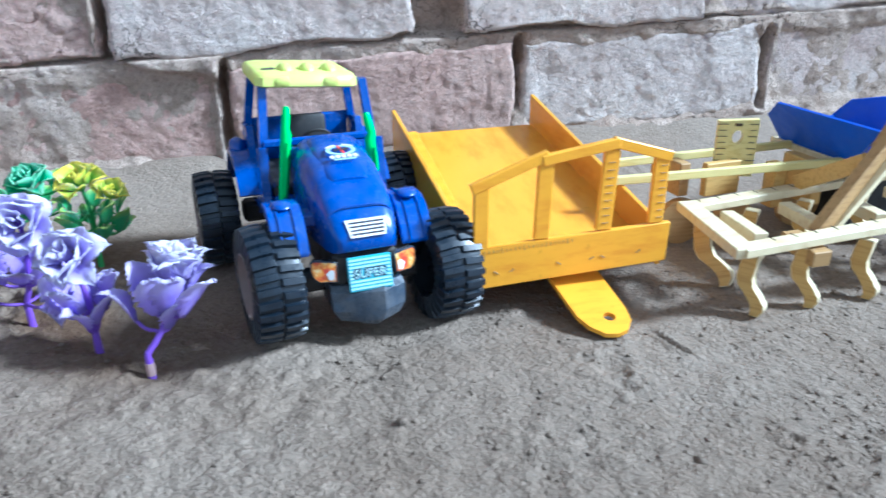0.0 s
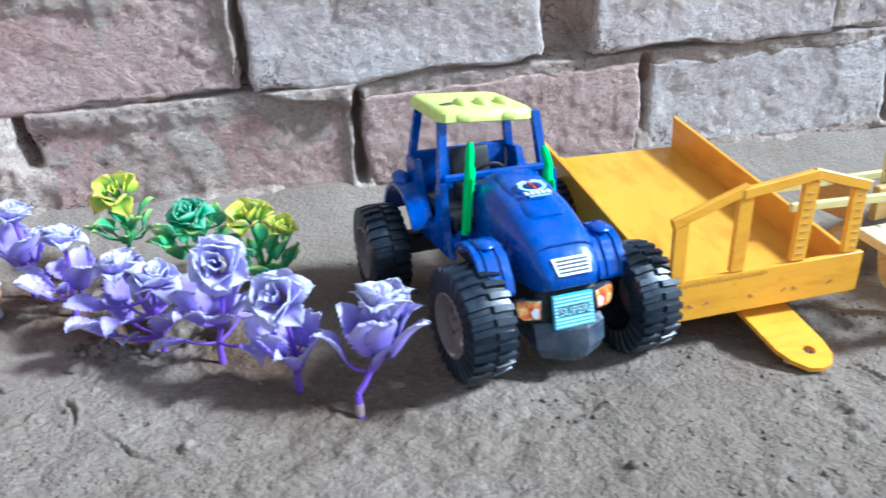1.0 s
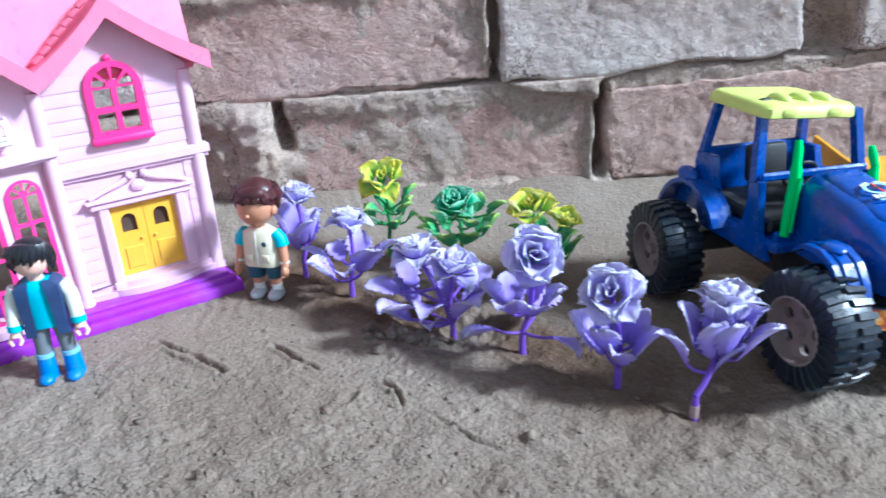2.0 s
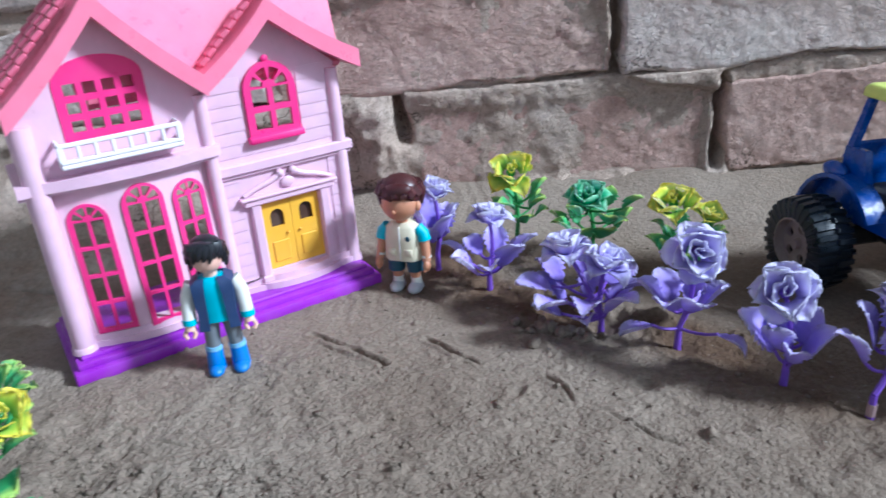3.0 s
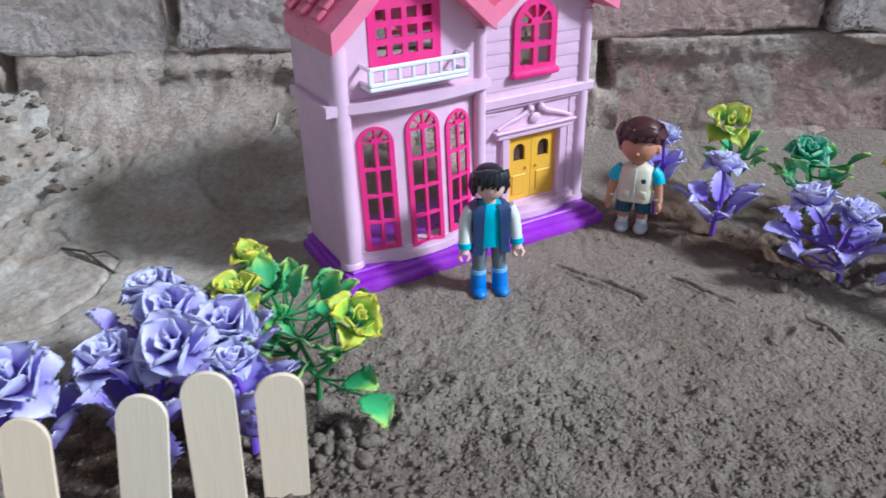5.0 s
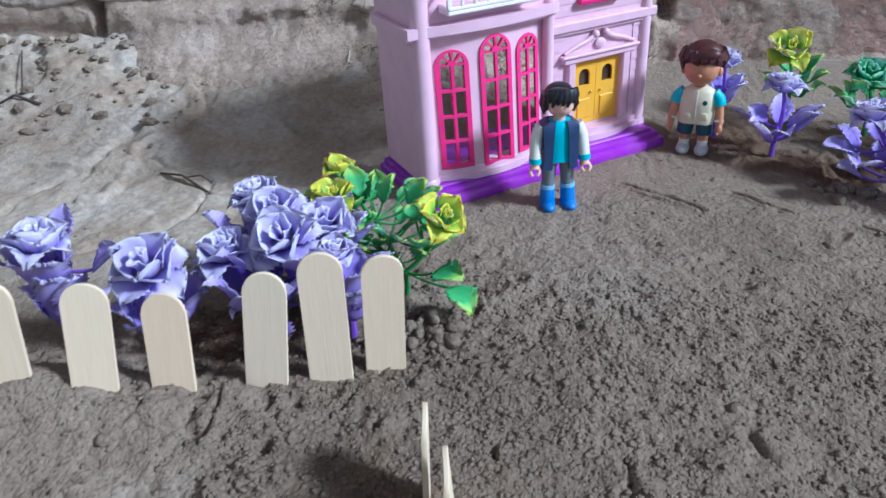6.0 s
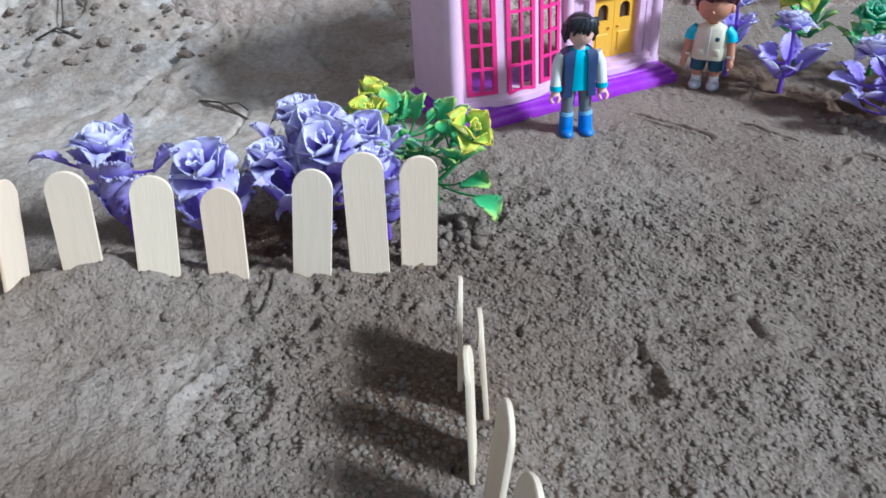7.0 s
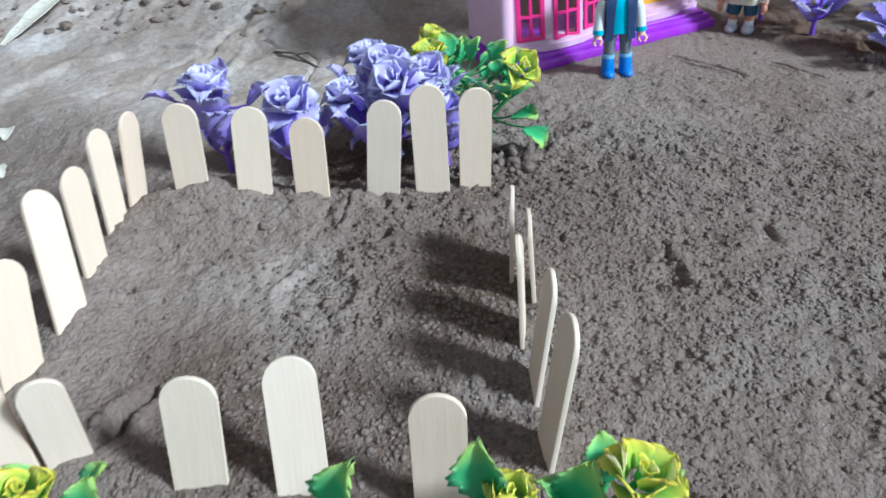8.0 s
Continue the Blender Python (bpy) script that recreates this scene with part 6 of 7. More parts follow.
box(bm, (-0.0215, 0.0780, 0.1136), (0.0070, 0.0035, 0.0010), 0.0004, pose(0, 0, 0, 0, 0, 20))
part("smudge", bm, CHASSIS, roof, "dark scuff on the roof")

# nose: grille sticker, number panel, lamps and bumper
bm = bmesh.new()
holed(bm, [(-0.0100, 0.0), (0.0100, 0.0), (0.0120, 0.0105), (-0.0120, 0.0105)], [[(-0.0092 - 0.0003 * k, 0.0012 + 0.0022 * k), (0.0092 + 0.0003 * k, 0.0012 + 0.0022 * k), (0.0094 + 0.0003 * k, 0.0024 + 0.0022 * k), (-0.0094 - 0.0003 * k, 0.0024 + 0.0022 * k)] for k in range(4)], -0.0002, 0.0003)
bmesh.ops.transform(bm, matrix=Matrix.Translation((0.0008, -0.0222, 0.0545)) @ Matrix.Rotation(radians(-38), 4, "X") @ Matrix.Scale(0.80, 4), verts=bm.verts)
part("grille", bm, STICKER_WHITE, tractor, "white slatted grille sticker")
bm = bmesh.new()
prism(bm, [(-0.0098, 0.0004), (0.0098, 0.0004), (0.0117, 0.0102), (-0.0117, 0.0102)], 0.0004, 0.0007, "xz")
bmesh.ops.transform(bm, matrix=Matrix.Translation((0.0008, -0.0222, 0.0545)) @ Matrix.Rotation(radians(-38), 4, "X") @ Matrix.Scale(0.80, 4), verts=bm.verts)
part("grille_back", bm, STICKER_DARK, tractor)

panel_m = Matrix.Translation((0.0006, -0.0224, 0.0370)) @ Matrix.Rotation(radians(-14), 4, "X") @ Matrix.Scale(0.90, 4)
bm = bmesh.new()
box(bm, (0, 0.0010, 0), (0.0225, 0.0020, 0.0175), 0.0004)
bmesh.ops.transform(bm, matrix=panel_m, verts=bm.verts)
panel = part("front_panel", bm, STICKER_CYAN, tractor, "striped pale blue panel lettered SUPER")
for k in range(9):
    z = 0.0072 - k * 0.0018
    bm = bmesh.new()
    if abs(z) < 0.0031:
        box(bm, (-0.0094, -0.0002, z), (0.0026, 0.0004, 0.0009), 0)
        box(bm, (0.0098, -0.0002, z), (0.0022, 0.0004, 0.0009), 0)
    else:
        box(bm, (0, -0.0002, z), (0.0214, 0.0004, 0.0009), 0)
    bmesh.ops.transform(bm, matrix=panel_m, verts=bm.verts)
    part("stripe", bm, STICKER_PALE, panel)


def lettering(text, size, m, material, parent, name="lettering", extrude=0.00012, bold=0.0):
    cu = bpy.data.curves.new(name, "FONT")
    cu.body, cu.size, cu.align_x, cu.align_y, cu.extrude, cu.offset = text, size, "CENTER", "CENTER", extrude, bold
    tmp = new(name, cu)
    me = bpy.data.meshes.new_from_object(tmp.evaluated_get(bpy.context.evaluated_depsgraph_get()))
    bpy.data.objects.remove(tmp)
    me.materials.append(material)
    ob = new(name, me)
    ob.parent = parent
    ob.matrix_basis = m
    return ob


up = Matrix.Rotation(radians(90), 4, "X")
lettering("SUPER", 0.0062, panel_m @ Matrix.Translation((0, -0.00035, 0)) @ up, STICKER_DARK, panel, bold=0.00035)
lettering("SUPER", 0.0060, panel_m @ Matrix.Translation((0, -0.00060, 0)) @ up, STICKER_PALE, panel, bold=0.0)

for s in (-1, 1):
    bm = bmesh.new()
    m = Matrix.Translation((s * 0.0190, -0.0170, 0.0385)) @ Matrix.Rotation(radians(s * 18), 4, "Z") @ Matrix.Rotation(radians(-10), 4, "X") @ Matrix.Scale(0.88, 4)
    prism(bm, [(s * -0.0066, -0.0060), (s * 0.0030, -0.0062), (s * 0.0058, -0.0040), (s * 0.0074, 0.0005), (s * 0.0072, 0.0048), (s * 0.0060, 0.0058), (s * -0.0066, 0.0048)], 0, 0.0050, "xz", bev=0.0005)
    bmesh.ops.transform(bm, matrix=m, verts=bm.verts)
    lamp = part("headlight", bm, BUMPER, tractor, "yellow and red headlight sticker in a black housing")
    for mat, pts in ((LAMP_PRINT, [(-0.0058, -0.0052), (0.0026, -0.0054), (0.0050, -0.0034), (0.0064, 0.0006), (0.0062, 0.0042), (0.0052, 0.0050), (-0.0058, 0.0042)]),
                     (STICKER_WHITE, [(-0.0050, -0.0044), (-0.0024, -0.0046), (-0.0008, -0.0014), (-0.0030, 0.0008), (-0.0050, 0.0004)])):
        bm = bmesh.new()
        k = 0.0002 if mat is LAMP_PRINT else 0.0005
        prism(bm, [(s * x, z) for x, z in pts], -k, -k + 0.0003, "xz")
        bmesh.ops.transform(bm, matrix=m, verts=bm.verts)
        part("lens", bm, mat, lamp)
bm = bmesh.new()
rings = []
for z, w, y in ((0.0310, 0.0168, -0.0205), (0.0285, 0.0172, -0.0235), (0.0200, 0.0168, -0.0255), (0.0150, 0.0140, -0.0250), (0.0125, 0.0070, -0.0235)):
    rings.append([(-w, y + 0.004, z), (-w * 0.45, y, z), (w * 0.35, y - 0.0025, z), (w, y + 0.003, z), (w, 0.0000, z), (-w, 0.0000, z)])
loft(bm, rings)
part("bumper", bm, BUMPER, tractor, "dark slate wedge bumper", 20)

# hood sticker: plain shapes in its colours
hs = Matrix.Translation((0.0008, 0.0190, 0.0815)) @ Matrix.Rotation(radians(13), 4, "X")
def flat_ring(b, c, r0, r1, wide, lift):
    """A thin flat oval ring on the sticker's plane."""
    n = 24
    rows = [[(c[0] + wide * r * math.cos(2 * math.pi * k / n), c[1] + r * math.sin(2 * math.pi * k / n), z) for k in range(n)] for r, z in ((r0, lift), (r0, lift + 0.0003), (r1, lift + 0.0003), (r1, lift))]
    loft(b, rows + rows[:1], caps=False)


bm = bmesh.new()
flat_ring(bm, (0.0, 0.0025), 0.0034, 0.0046, 1.55, 0.0004)
bmesh.ops.transform(bm, matrix=hs, verts=bm.verts)
part("hood_sticker", bm, STICKER_PALE, tractor, "pale blue oval emblem")
for mat, x, y, w, h, rz, lift in ((STICKER_WHITE, -0.0042, 0.0066, 0.0052, 0.0010, 24, 0.0002), (STICKER_WHITE, 0.0042, 0.0066, 0.0052, 0.0010, -24, 0.0002), (STICKER_RED, 0.0, 0.0025, 0.0011, 0.0080, 10, 0.0004), (STICKER_DARK, 0.0, 0.0025, 0.0070, 0.0012, 10, 0.0005),
                                  (STICKER_PALE, 0.0, -0.0066, 0.0110, 0.0008, 0, 0.0002)) + tuple((STICKER_WHITE, -0.0056 + 0.0028 * k, -0.0038, 0.0020, 0.0026, 6 * (-1) ** k, 0.0002) for k in range(5)):
    bm = bmesh.new()
    box(bm, (x, y, 0.0004 + lift), (w, h, 0.0004), 0, pose(0, 0, 0, 0, 0, rz))
    bmesh.ops.transform(bm, matrix=hs, verts=bm.verts)
    part("hood_sticker", bm, mat, tractor)


def tyre_bm(radius, width, lugs):
    """One moulded tyre: flat bars in two staggered columns stand out of the tread and run over the shoulders."""
    b = bmesh.new()
    h = width / 2
    # across the tread: position, radius of the groove floor, height of a bar, column
    prof = [(-h * 0.96, 0.56, 0, 0), (-h * 0.96, 0.76, 0, 0), (-h * 0.96, 0.78, 0.0, 0), (-h * 0.90, 0.885, 0.072, 0), (-h * 0.45, 0.925, 0.064, 0), (-h * 0.07, 0.93, 0.060, 0), (-h * 0.02, 0.93, 0, 0),
            (h * 0.02, 0.93, 0, 1), (h * 0.07, 0.93, 0.060, 1), (h * 0.45, 0.925, 0.064, 1), (h * 0.90, 0.885, 0.072, 1), (h * 0.96, 0.78, 0.0, 1), (h * 0.96, 0.76, 0, 1), (h * 0.96, 0.56, 0, 1), (h * 0.6, 0.54, 0, 1), (-h * 0.6, 0.54, 0, 0)]
    steps = (0.0, 0.09, 0.16, 0.62, 0.69, 0.98)               # within one bar's pitch
    on = (0, 0, 1, 1, 0, 0)
    cols = []
    for k in range(lugs):
        for t, bar in zip(steps, on):
            ring = []
            for x, r, lift, side in prof:
                ang = 2 * math.pi * (k + t + (0.5 if side else 0.0) + 0.10 * abs(x) / h) / lugs
                rr = radius * (r + lift * bar)
                out = x * (1.04 if bar and abs(x) > 0.85 * h else 1.0)
                ring.append(b.verts.new((out, rr * math.cos(ang), rr * math.sin(ang))))
            cols.append(ring)
    n = len(cols)
    for k in range(n):
        p, q = cols[k], cols[(k + 1) % n]
        for i in range(len(prof)):
            j = (i + 1) % len(prof)
            b.faces.new((p[i], p[j], q[j], q[i]))
    return b


def rim_bm(radius, width, s):
    b = bmesh.new()
    h = width / 2
    holes = [[(radius * 0.33 * math.cos(a) + radius * 0.105 * math.cos(q), radius * 0.33 * math.sin(a) + radius * 0.105 * math.sin(q)) for q in (2 * math.pi * j / 10 for j in range(10))] for a in (2 * math.pi * k / 5 for k in range(5))]
    outline = [(radius * 0.52 * math.cos(a), radius * 0.52 * math.sin(a)) for a in (2 * math.pi * k / 32 for k in range(32))]
    holed(b, outline, holes, -h * 0.55, -h * 0.35)
    tube(b, [(0, -h * 0.80, 0), (0, -h * 0.3, 0)], [radius * 0.10, radius * 0.16], 14)
    n = 32
    rows = []
    for y, r in ((-h * 0.98, 0.57), (-h * 1.0, 0.53), (-h * 0.55, 0.49), (-h * 0.40, 0.55)):
        rows.append([(radius * r * math.cos(2 * math.pi * k / n), y, radius * r * math.sin(2 * math.pi * k / n)) for k in range(n)])
    loft(b, rows, caps=False)
    bmesh.ops.transform(b, matrix=Matrix.Rotation(radians(-90 if s < 0 else 90), 4, "Z"), verts=b.verts)
    return b


WHEEL_R, WHEEL_W = 0.0275, 0.0225
for s, x, y, turn, lift in ((-1, -0.0415, -0.0030, 4, 0.0046), (1, 0.0425, -0.0030, 4, 0.0006), (-1, -0.0535, 0.1080, 0, 0.0), (1, 0.0545, 0.1080, 0, 0.0)):
    wheel = new("wheel")
    wheel.parent = tractor
    wheel.empty_display_size = 0.01
    wheel.matrix_basis = Matrix.Translation((x, y, WHEEL_R - 0.0008 + lift)) @ Matrix.Rotation(radians(turn), 4, "Z") @ Matrix.Rotation(radians(13 * s + 5), 4, "X")
    tagged(wheel, "black lugged tyre on a dusty silver rim")
    part("tyre", tyre_bm(WHEEL_R, WHEEL_W, 28), TYRE, wheel, "", 30)
    part("rim", rim_bm(WHEEL_R, WHEEL_W, s), RIM, wheel, "dusty silver rim with round holes")


# ---------------------------------------------------------------- the orange wooden trailer (local +y points to its back)
trailer = thing("toy_trailer", pose(0.0848, 0.3805, 0.0, 0, 0, 16.8), "orange painted wooden toy trailer with an open window frame in front", "toy trailer")


def plank(bm, a, b, width, thick, up=(0, 0, 1), bev=0.0004):
    """A flat bar from a to b; width lies along `up`, thickness across."""
    a, b = Vector(a), Vector(b)
    d = b - a
    x = d.normalized()
    z = (Vector(up) - x * Vector(up).dot(x)).normalized()
    y = z.cross(x)
    m = Matrix((x, y, z)).transposed().to_4x4()
    box(bm, (a + b) / 2, (d.length, thick, width), bev, m)


bm = bmesh.new()
prism(bm, [(0.0, 0.0172), (0.1008, 0.0208), (0.1016, 0.0418), (-0.0002, 0.0385)], -0.0022, 0.0010, "xz", bev=0.0005)
front = part("front_board", bm, ORANGE_EDGE, trailer, "bright orange front board with faint ruler marks")
for s, x0, x1, zt in ((-1, -0.0005, -0.0062, 0.0672), (1, 0.0985, 0.0905, 0.0712)):
    bm = bmesh.new()
    out = [(0.001, 0.0175), (0.001, 0.0395), (0.1720, zt), (0.1720, 0.0235)]
    prism(bm, out, -0.0014, 0.0014, "yz", bev=0.0004)
    shear = Matrix.Translation((x0, 0, 0)) @ Matrix.Rotation(math.atan((x0 - x1) / 0.172), 4, "Z")
    bmesh.ops.transform(bm, matrix=shear, verts=bm.verts)
    part("side_board", bm, ORANGE_WOOD, trailer, "orange side board that rises towards the back")
bm = bmesh.new()
prism(bm, [(0.0010, 0.0215), (0.0010, 0.0240), (0.1690, 0.0512), (0.1690, 0.0487)], -0.0010, 0.0960, "yz", bev=0.0004)
part("bed", bm, ORANGE_WOOD, trailer, "sloping orange load bed")
bm = bmesh.new()                                             # bright lath along the left edge of the bed
plank(bm, (0.0052, 0.0020, 0.0250), (0.0030, 0.1670, 0.0520), 0.0022, 0.0100, (0, 0, 1))
part("edge_lath", bm, ORANGE_EDGE, trailer, "bright orange lath along the bed")
for (xa, za), (xb, zb), w in (((0.0036, 0.0380), (0.0040, 0.0680), 0.0072), ((0.0338, 0.0400), (0.0352, 0.0795), 0.0074), ((0.0658, 0.0412), (0.0680, 0.0812), 0.0078), ((0.0935, 0.0420), (0.0942, 0.0750), 0.0076)):
    bm = bmesh.new()
    plank(bm, (xa, -0.0004, za), (xb, -0.0004, zb), w, 0.0030, (1, 0, 0))
    part("post", bm, ORANGE_EDGE, trailer)
for a, b in (((-0.0008, -0.0008, 0.0680), (0.0360, -0.0008, 0.0815)), ((0.0330, -0.0012, 0.0790), (0.0710, -0.0012, 0.0845)), ((0.0680, -0.0008, 0.0850), (0.0990, -0.0008, 0.0755))):
    bm = bmesh.new()
    plank(bm, a, b, 0.0050, 0.0034, (0, 0, 1))
    part("top_rail", bm, ORANGE_EDGE, trailer)
for k in range(22):                                          # printed ruler ticks that show faintly through the paint
    x = 0.0030 + k * 0.0022
    bm = bmesh.new()
    box(bm, (x, -0.0023, 0.0362 + 0.034 * x), (0.0003, 0.0003, 0.0026 if k % 5 == 0 else 0.0016), 0)
    part("tick", bm, TAN_WOOD, front)
for k, x in enumerate((0.0110, 0.0190, 0.0430, 0.0600, 0.0660, 0.0850)):
    bm = bmesh.new()
    box(bm, (x, -0.0024, 0.0250 + 0.035 * x), (0.0026, 0.0004, 0.0007), 0, pose(0, 0, 0, 0, 35 * (-1) ** k, 0))
    part("mark", bm, TAN_WOOD, front)
for k in range(9):
    bm = bmesh.new()
    box(bm, (0.0662 + 0.0002 * k, -0.0021, 0.0450 + 0.0038 * k), (0.0034, 0.0004, 0.0004), 0)
    part("tick", bm, TAN_WOOD, front)
for k in range(8):
    bm = bmesh.new()
    box(bm, (0.0950, -0.0021, 0.0450 + 0.0038 * k), (0.0030, 0.0004, 0.0004), 0)
    part("tick", bm, TAN_WOOD, front)
# draw bar with a round eye
bm = bmesh.new()
n = 12
out = [(-0.0140, 0.0), (0.0140, 0.0)]
end = [(0.0125, 0.0740), (0.0105, 0.0830), (0.0060, 0.0885), (0.0, 0.0900), (-0.0060, 0.0885), (-0.0110, 0.0820), (-0.0135, 0.0740)]
hole = [(0.0015 + 0.0030 * math.cos(2 * math.pi * k / n), 0.0780 + 0.0030 * math.sin(2 * math.pi * k / n)) for k in range(n)]
holed(bm, out + end, [hole], -0.0012, 0.0012)
# lay it flat, pointing forwards and down
bmesh.ops.transform(bm, matrix=Matrix.Translation((0.0520, 0.0500, 0.0232)) @ Matrix.Rotation(radians(5), 4, "Z") @ Matrix.Rotation(radians(103), 4, "X"), verts=bm.verts)
part("draw_bar", bm, ORANGE_EDGE, trailer, "orange draw bar with a round hole")
for s, x in ((-1, 0.0060), (1, 0.0880)):
    bm = bmesh.new()
    tube(bm, [(x - 0.004, 0.1200, 0.0150), (x + 0.004, 0.1200, 0.0150)], 0.0150, 24)
    part("wheel", bm, TAN_WOOD, trailer)
bm = bmesh.new()
box(bm, (0.0470, 0.1200, 0.0250), (0.0800, 0.0080, 0.0300), 0.0006)
part("axle_block", bm, TAN_WOOD, trailer)

# ---------------------------------------------------------------- the wooden cultivator
plough = thing("toy_cultivator", pose(0.2142, 0.3856, -0.0109, 0, 0, 21.5) @ Matrix.Scale(1.06, 4), "toy cultivator of cream ruler wood with curved tines", "toy cultivator")
ZF = 0.0440
for label, a, b, w, t in (("rear_beam", (0.0088, 0.0555, ZF), (0.1700, 0.0640, ZF), 0.0085, 0.0042), ("front_beam", (-0.0030, 0.0010, ZF), (0.1700, 0.0030, ZF), 0.0085, 0.0042),
                          ("side_beam", (0.0084, 0.0585, ZF + 0.0006), (-0.0020, -0.0020, ZF - 0.0004), 0.0100, 0.0050), ("side_beam", (0.1660, 0.0650, ZF), (0.1640, 0.0000, ZF), 0.0100, 0.0050)):
    bm = bmesh.new()
    plank(bm, a, b, t, w, (0, 0, 1))
    part(label, bm, CREAM_WOOD, plough)
for x in (0.0240, 0.0600, 0.0960, 0.1300):
    bm = bmesh.new()
    plank(bm, (x, 0.0460, ZF - 0.0030), (x - 0.0060, 0.0130, ZF - 0.0020), 0.0060, 0.0070, (0, 0, 1))
    part("cross_bar", bm, CREAM_WOOD, plough)
for k in range(12):                                          # ruler ticks on the beams
    for y in (0.0592, 0.0042):
        bm = bmesh.new()
        box(bm, (0.0160 + 0.0120 * k, y - 0.0004 + 0.0003 * k, ZF + 0.0021), (0.0005, 0.0045, 0.0004), 0)
        part("tick", bm, INK, plough)


def tine_bm():
    """A flat S-shaped tooth cut from board, in the local xz plane: top at the origin, foot below and forwards; ochre sides, cream cut edges."""
    b = bmesh.new()
    mid = [(0.0, 0.0), (-0.0010, -0.0056), (-0.0022, -0.0112), (-0.0010, -0.0160), (0.0028, -0.0196), (0.0058, -0.0232), (0.0062, -0.0262), (0.0046, -0.0298)]
    half = [0.0036, 0.0036, 0.0034, 0.0033, 0.0032, 0.0030, 0.0027, 0.0022]
    out = [(x + h, z) for (x, z), h in zip(mid, half)] + [(x - h, z) for (x, z), h in list(zip(mid, half))[::-1]]
    prism(b, out, -0.0026, 0.0026, "xz", bev=0.0005)
    b.faces.ensure_lookup_table()
    b.normal_update()
    for face in b.faces:
        face.material_index = 1 if abs(face.normal.y) > 0.9 else 0
    return b


for k, (x, y) in enumerate(((0.0090, 0.0440), (0.0060, 0.0030), (0.0345, 0.0010), (0.0680, -0.0010), (0.1020, 0.0000), (0.0440, 0.0500), (0.0800, 0.0520), (0.1200, 0.0530))):
    ob = part("tine", tine_bm(), [CREAM_WOOD, OCHRE_WOOD], plough, "S-shaped wooden tine with cream edges")
    ob.matrix_basis = Matrix.Translation((x, y, 0.0405)) @ Matrix.Rotation(radians(-62 + 5 * (k % 3)), 4, "Z")
    if k == 0:                                               # this one is splayed forwards
        ob.matrix_basis = Matrix.Translation((x, y, 0.0405)) @ Matrix.Rotation(radians(-27), 4, "X") @ Matrix.Rotation(radians(-50), 4, "Z") @ Matrix.Scale(1.12, 4)
for a, b, w, t, mat in (((0.0500, 0.0130, 0.0400), (0.0930, 0.0210, 0.0800), 0.0080, 0.0060, TAN_WOOD), ((0.0570, 0.0130, 0.0400), (0.1000, 0.0180, 0.0800), 0.0030, 0.0070, CREAM_WOOD), ((0.0790, 0.0600, 0.0475), (0.0830, 0.0220, 0.0700), 0.0085, 0.0050, OCHRE_WOOD), ((0.0900, 0.0220, 0.0740), (0.1030, 0.0220, 0.0960), 0.0095, 0.0060, TAN_WOOD),
                        ((0.1400, 0.0130, 0.0400), (0.1040, 0.0220, 0.0840), 0.0090, 0.0060, TAN_WOOD)):
    bm = bmesh.new()
    plank(bm, a, b, w, t, (0, 0, 1))
    part("hitch_arm", bm, mat, plough, "brown wooden hitch arm")
for x in (0.0330, 0.1000):
    bm = bmesh.new()
    plank(bm, (x + 0.0040, -0.0060, ZF - 0.0075), (x + 0.0060, 0.0180, ZF - 0.0060), 0.0075, 0.0095, (0, 0, 1))
    part("block", bm, TAN_WOOD, plough)

# ---------------------------------------------------------------- the blue leveller behind it
lev = thing("toy_leveller", pose(0.170, 0.462, 0.0, 0, 0, 16.0), "toy leveller with a blue bucket on yellow wooden bars", "toy leveller")
lev_inv = lev.matrix_basis.inverted()
for a, b in (((0.1600, 0.4778, 0.0500), (0.2800, 0.5205, 0.0500)), ((0.1600, 0.4472, 0.0500), (0.3000, 0.4842, 0.0500))):
    bm = bmesh.new()
    plank(bm, lev_inv @ Vector(a), lev_inv @ Vector(b), 0.0046, 0.0034, (0, 0, 1))
    part("long_bar", bm, STRAW_WOOD, lev, "long straw-yellow wooden bar")
bm = bmesh.new()
n = 12
holed(bm, [(-0.0112, 0.0), (0.0112, 0.0), (0.0116, 0.0340), (-0.0110, 0.0330)], [[(0.0004 + 0.0032 * math.cos(2 * math.pi * k / n), 0.0235 + 0.0042 * math.sin(2 * math.pi * k / n)) for k in range(n)]], -0.0022, 0.0022)
bmesh.ops.transform(bm, matrix=lev_inv @ Matrix.Translation((0.2360, 0.4900, 0.0395)) @ Matrix.Rotation(radians(-3), 4, "Z"), verts=bm.verts)
plate = part("ruler_plate", bm, STRAW_WOOD, lev, "upright ruler plate with a round hole")
pm = lev_inv @ Matrix.Translation((0.2360, 0.4900, 0.0395)) @ Matrix.Rotation(radians(-3), 4, "Z")
for k in range(9):
    bm = bmesh.new()
    for x, w in ((-0.0086, 0.0040 if k % 2 else 0.0060), (0.0086, 0.0034 if k % 2 else 0.0050)):
        box(bm, (x, -0.0024, 0.0025 + k * 0.0036), (w, 0.0004, 0.0004), 0)
    bmesh.ops.transform(bm, matrix=pm, verts=bm.verts)
    part("tick", bm, INK, plate)
for z in (0.0100, 0.0310):
    bm = bmesh.new()
    box(bm, (0, -0.0024, z), (0.0040, 0.0004, 0.0016), 0)
    bmesh.ops.transform(bm, matrix=pm, verts=bm.verts)
    part("mark", bm, INK, plate)
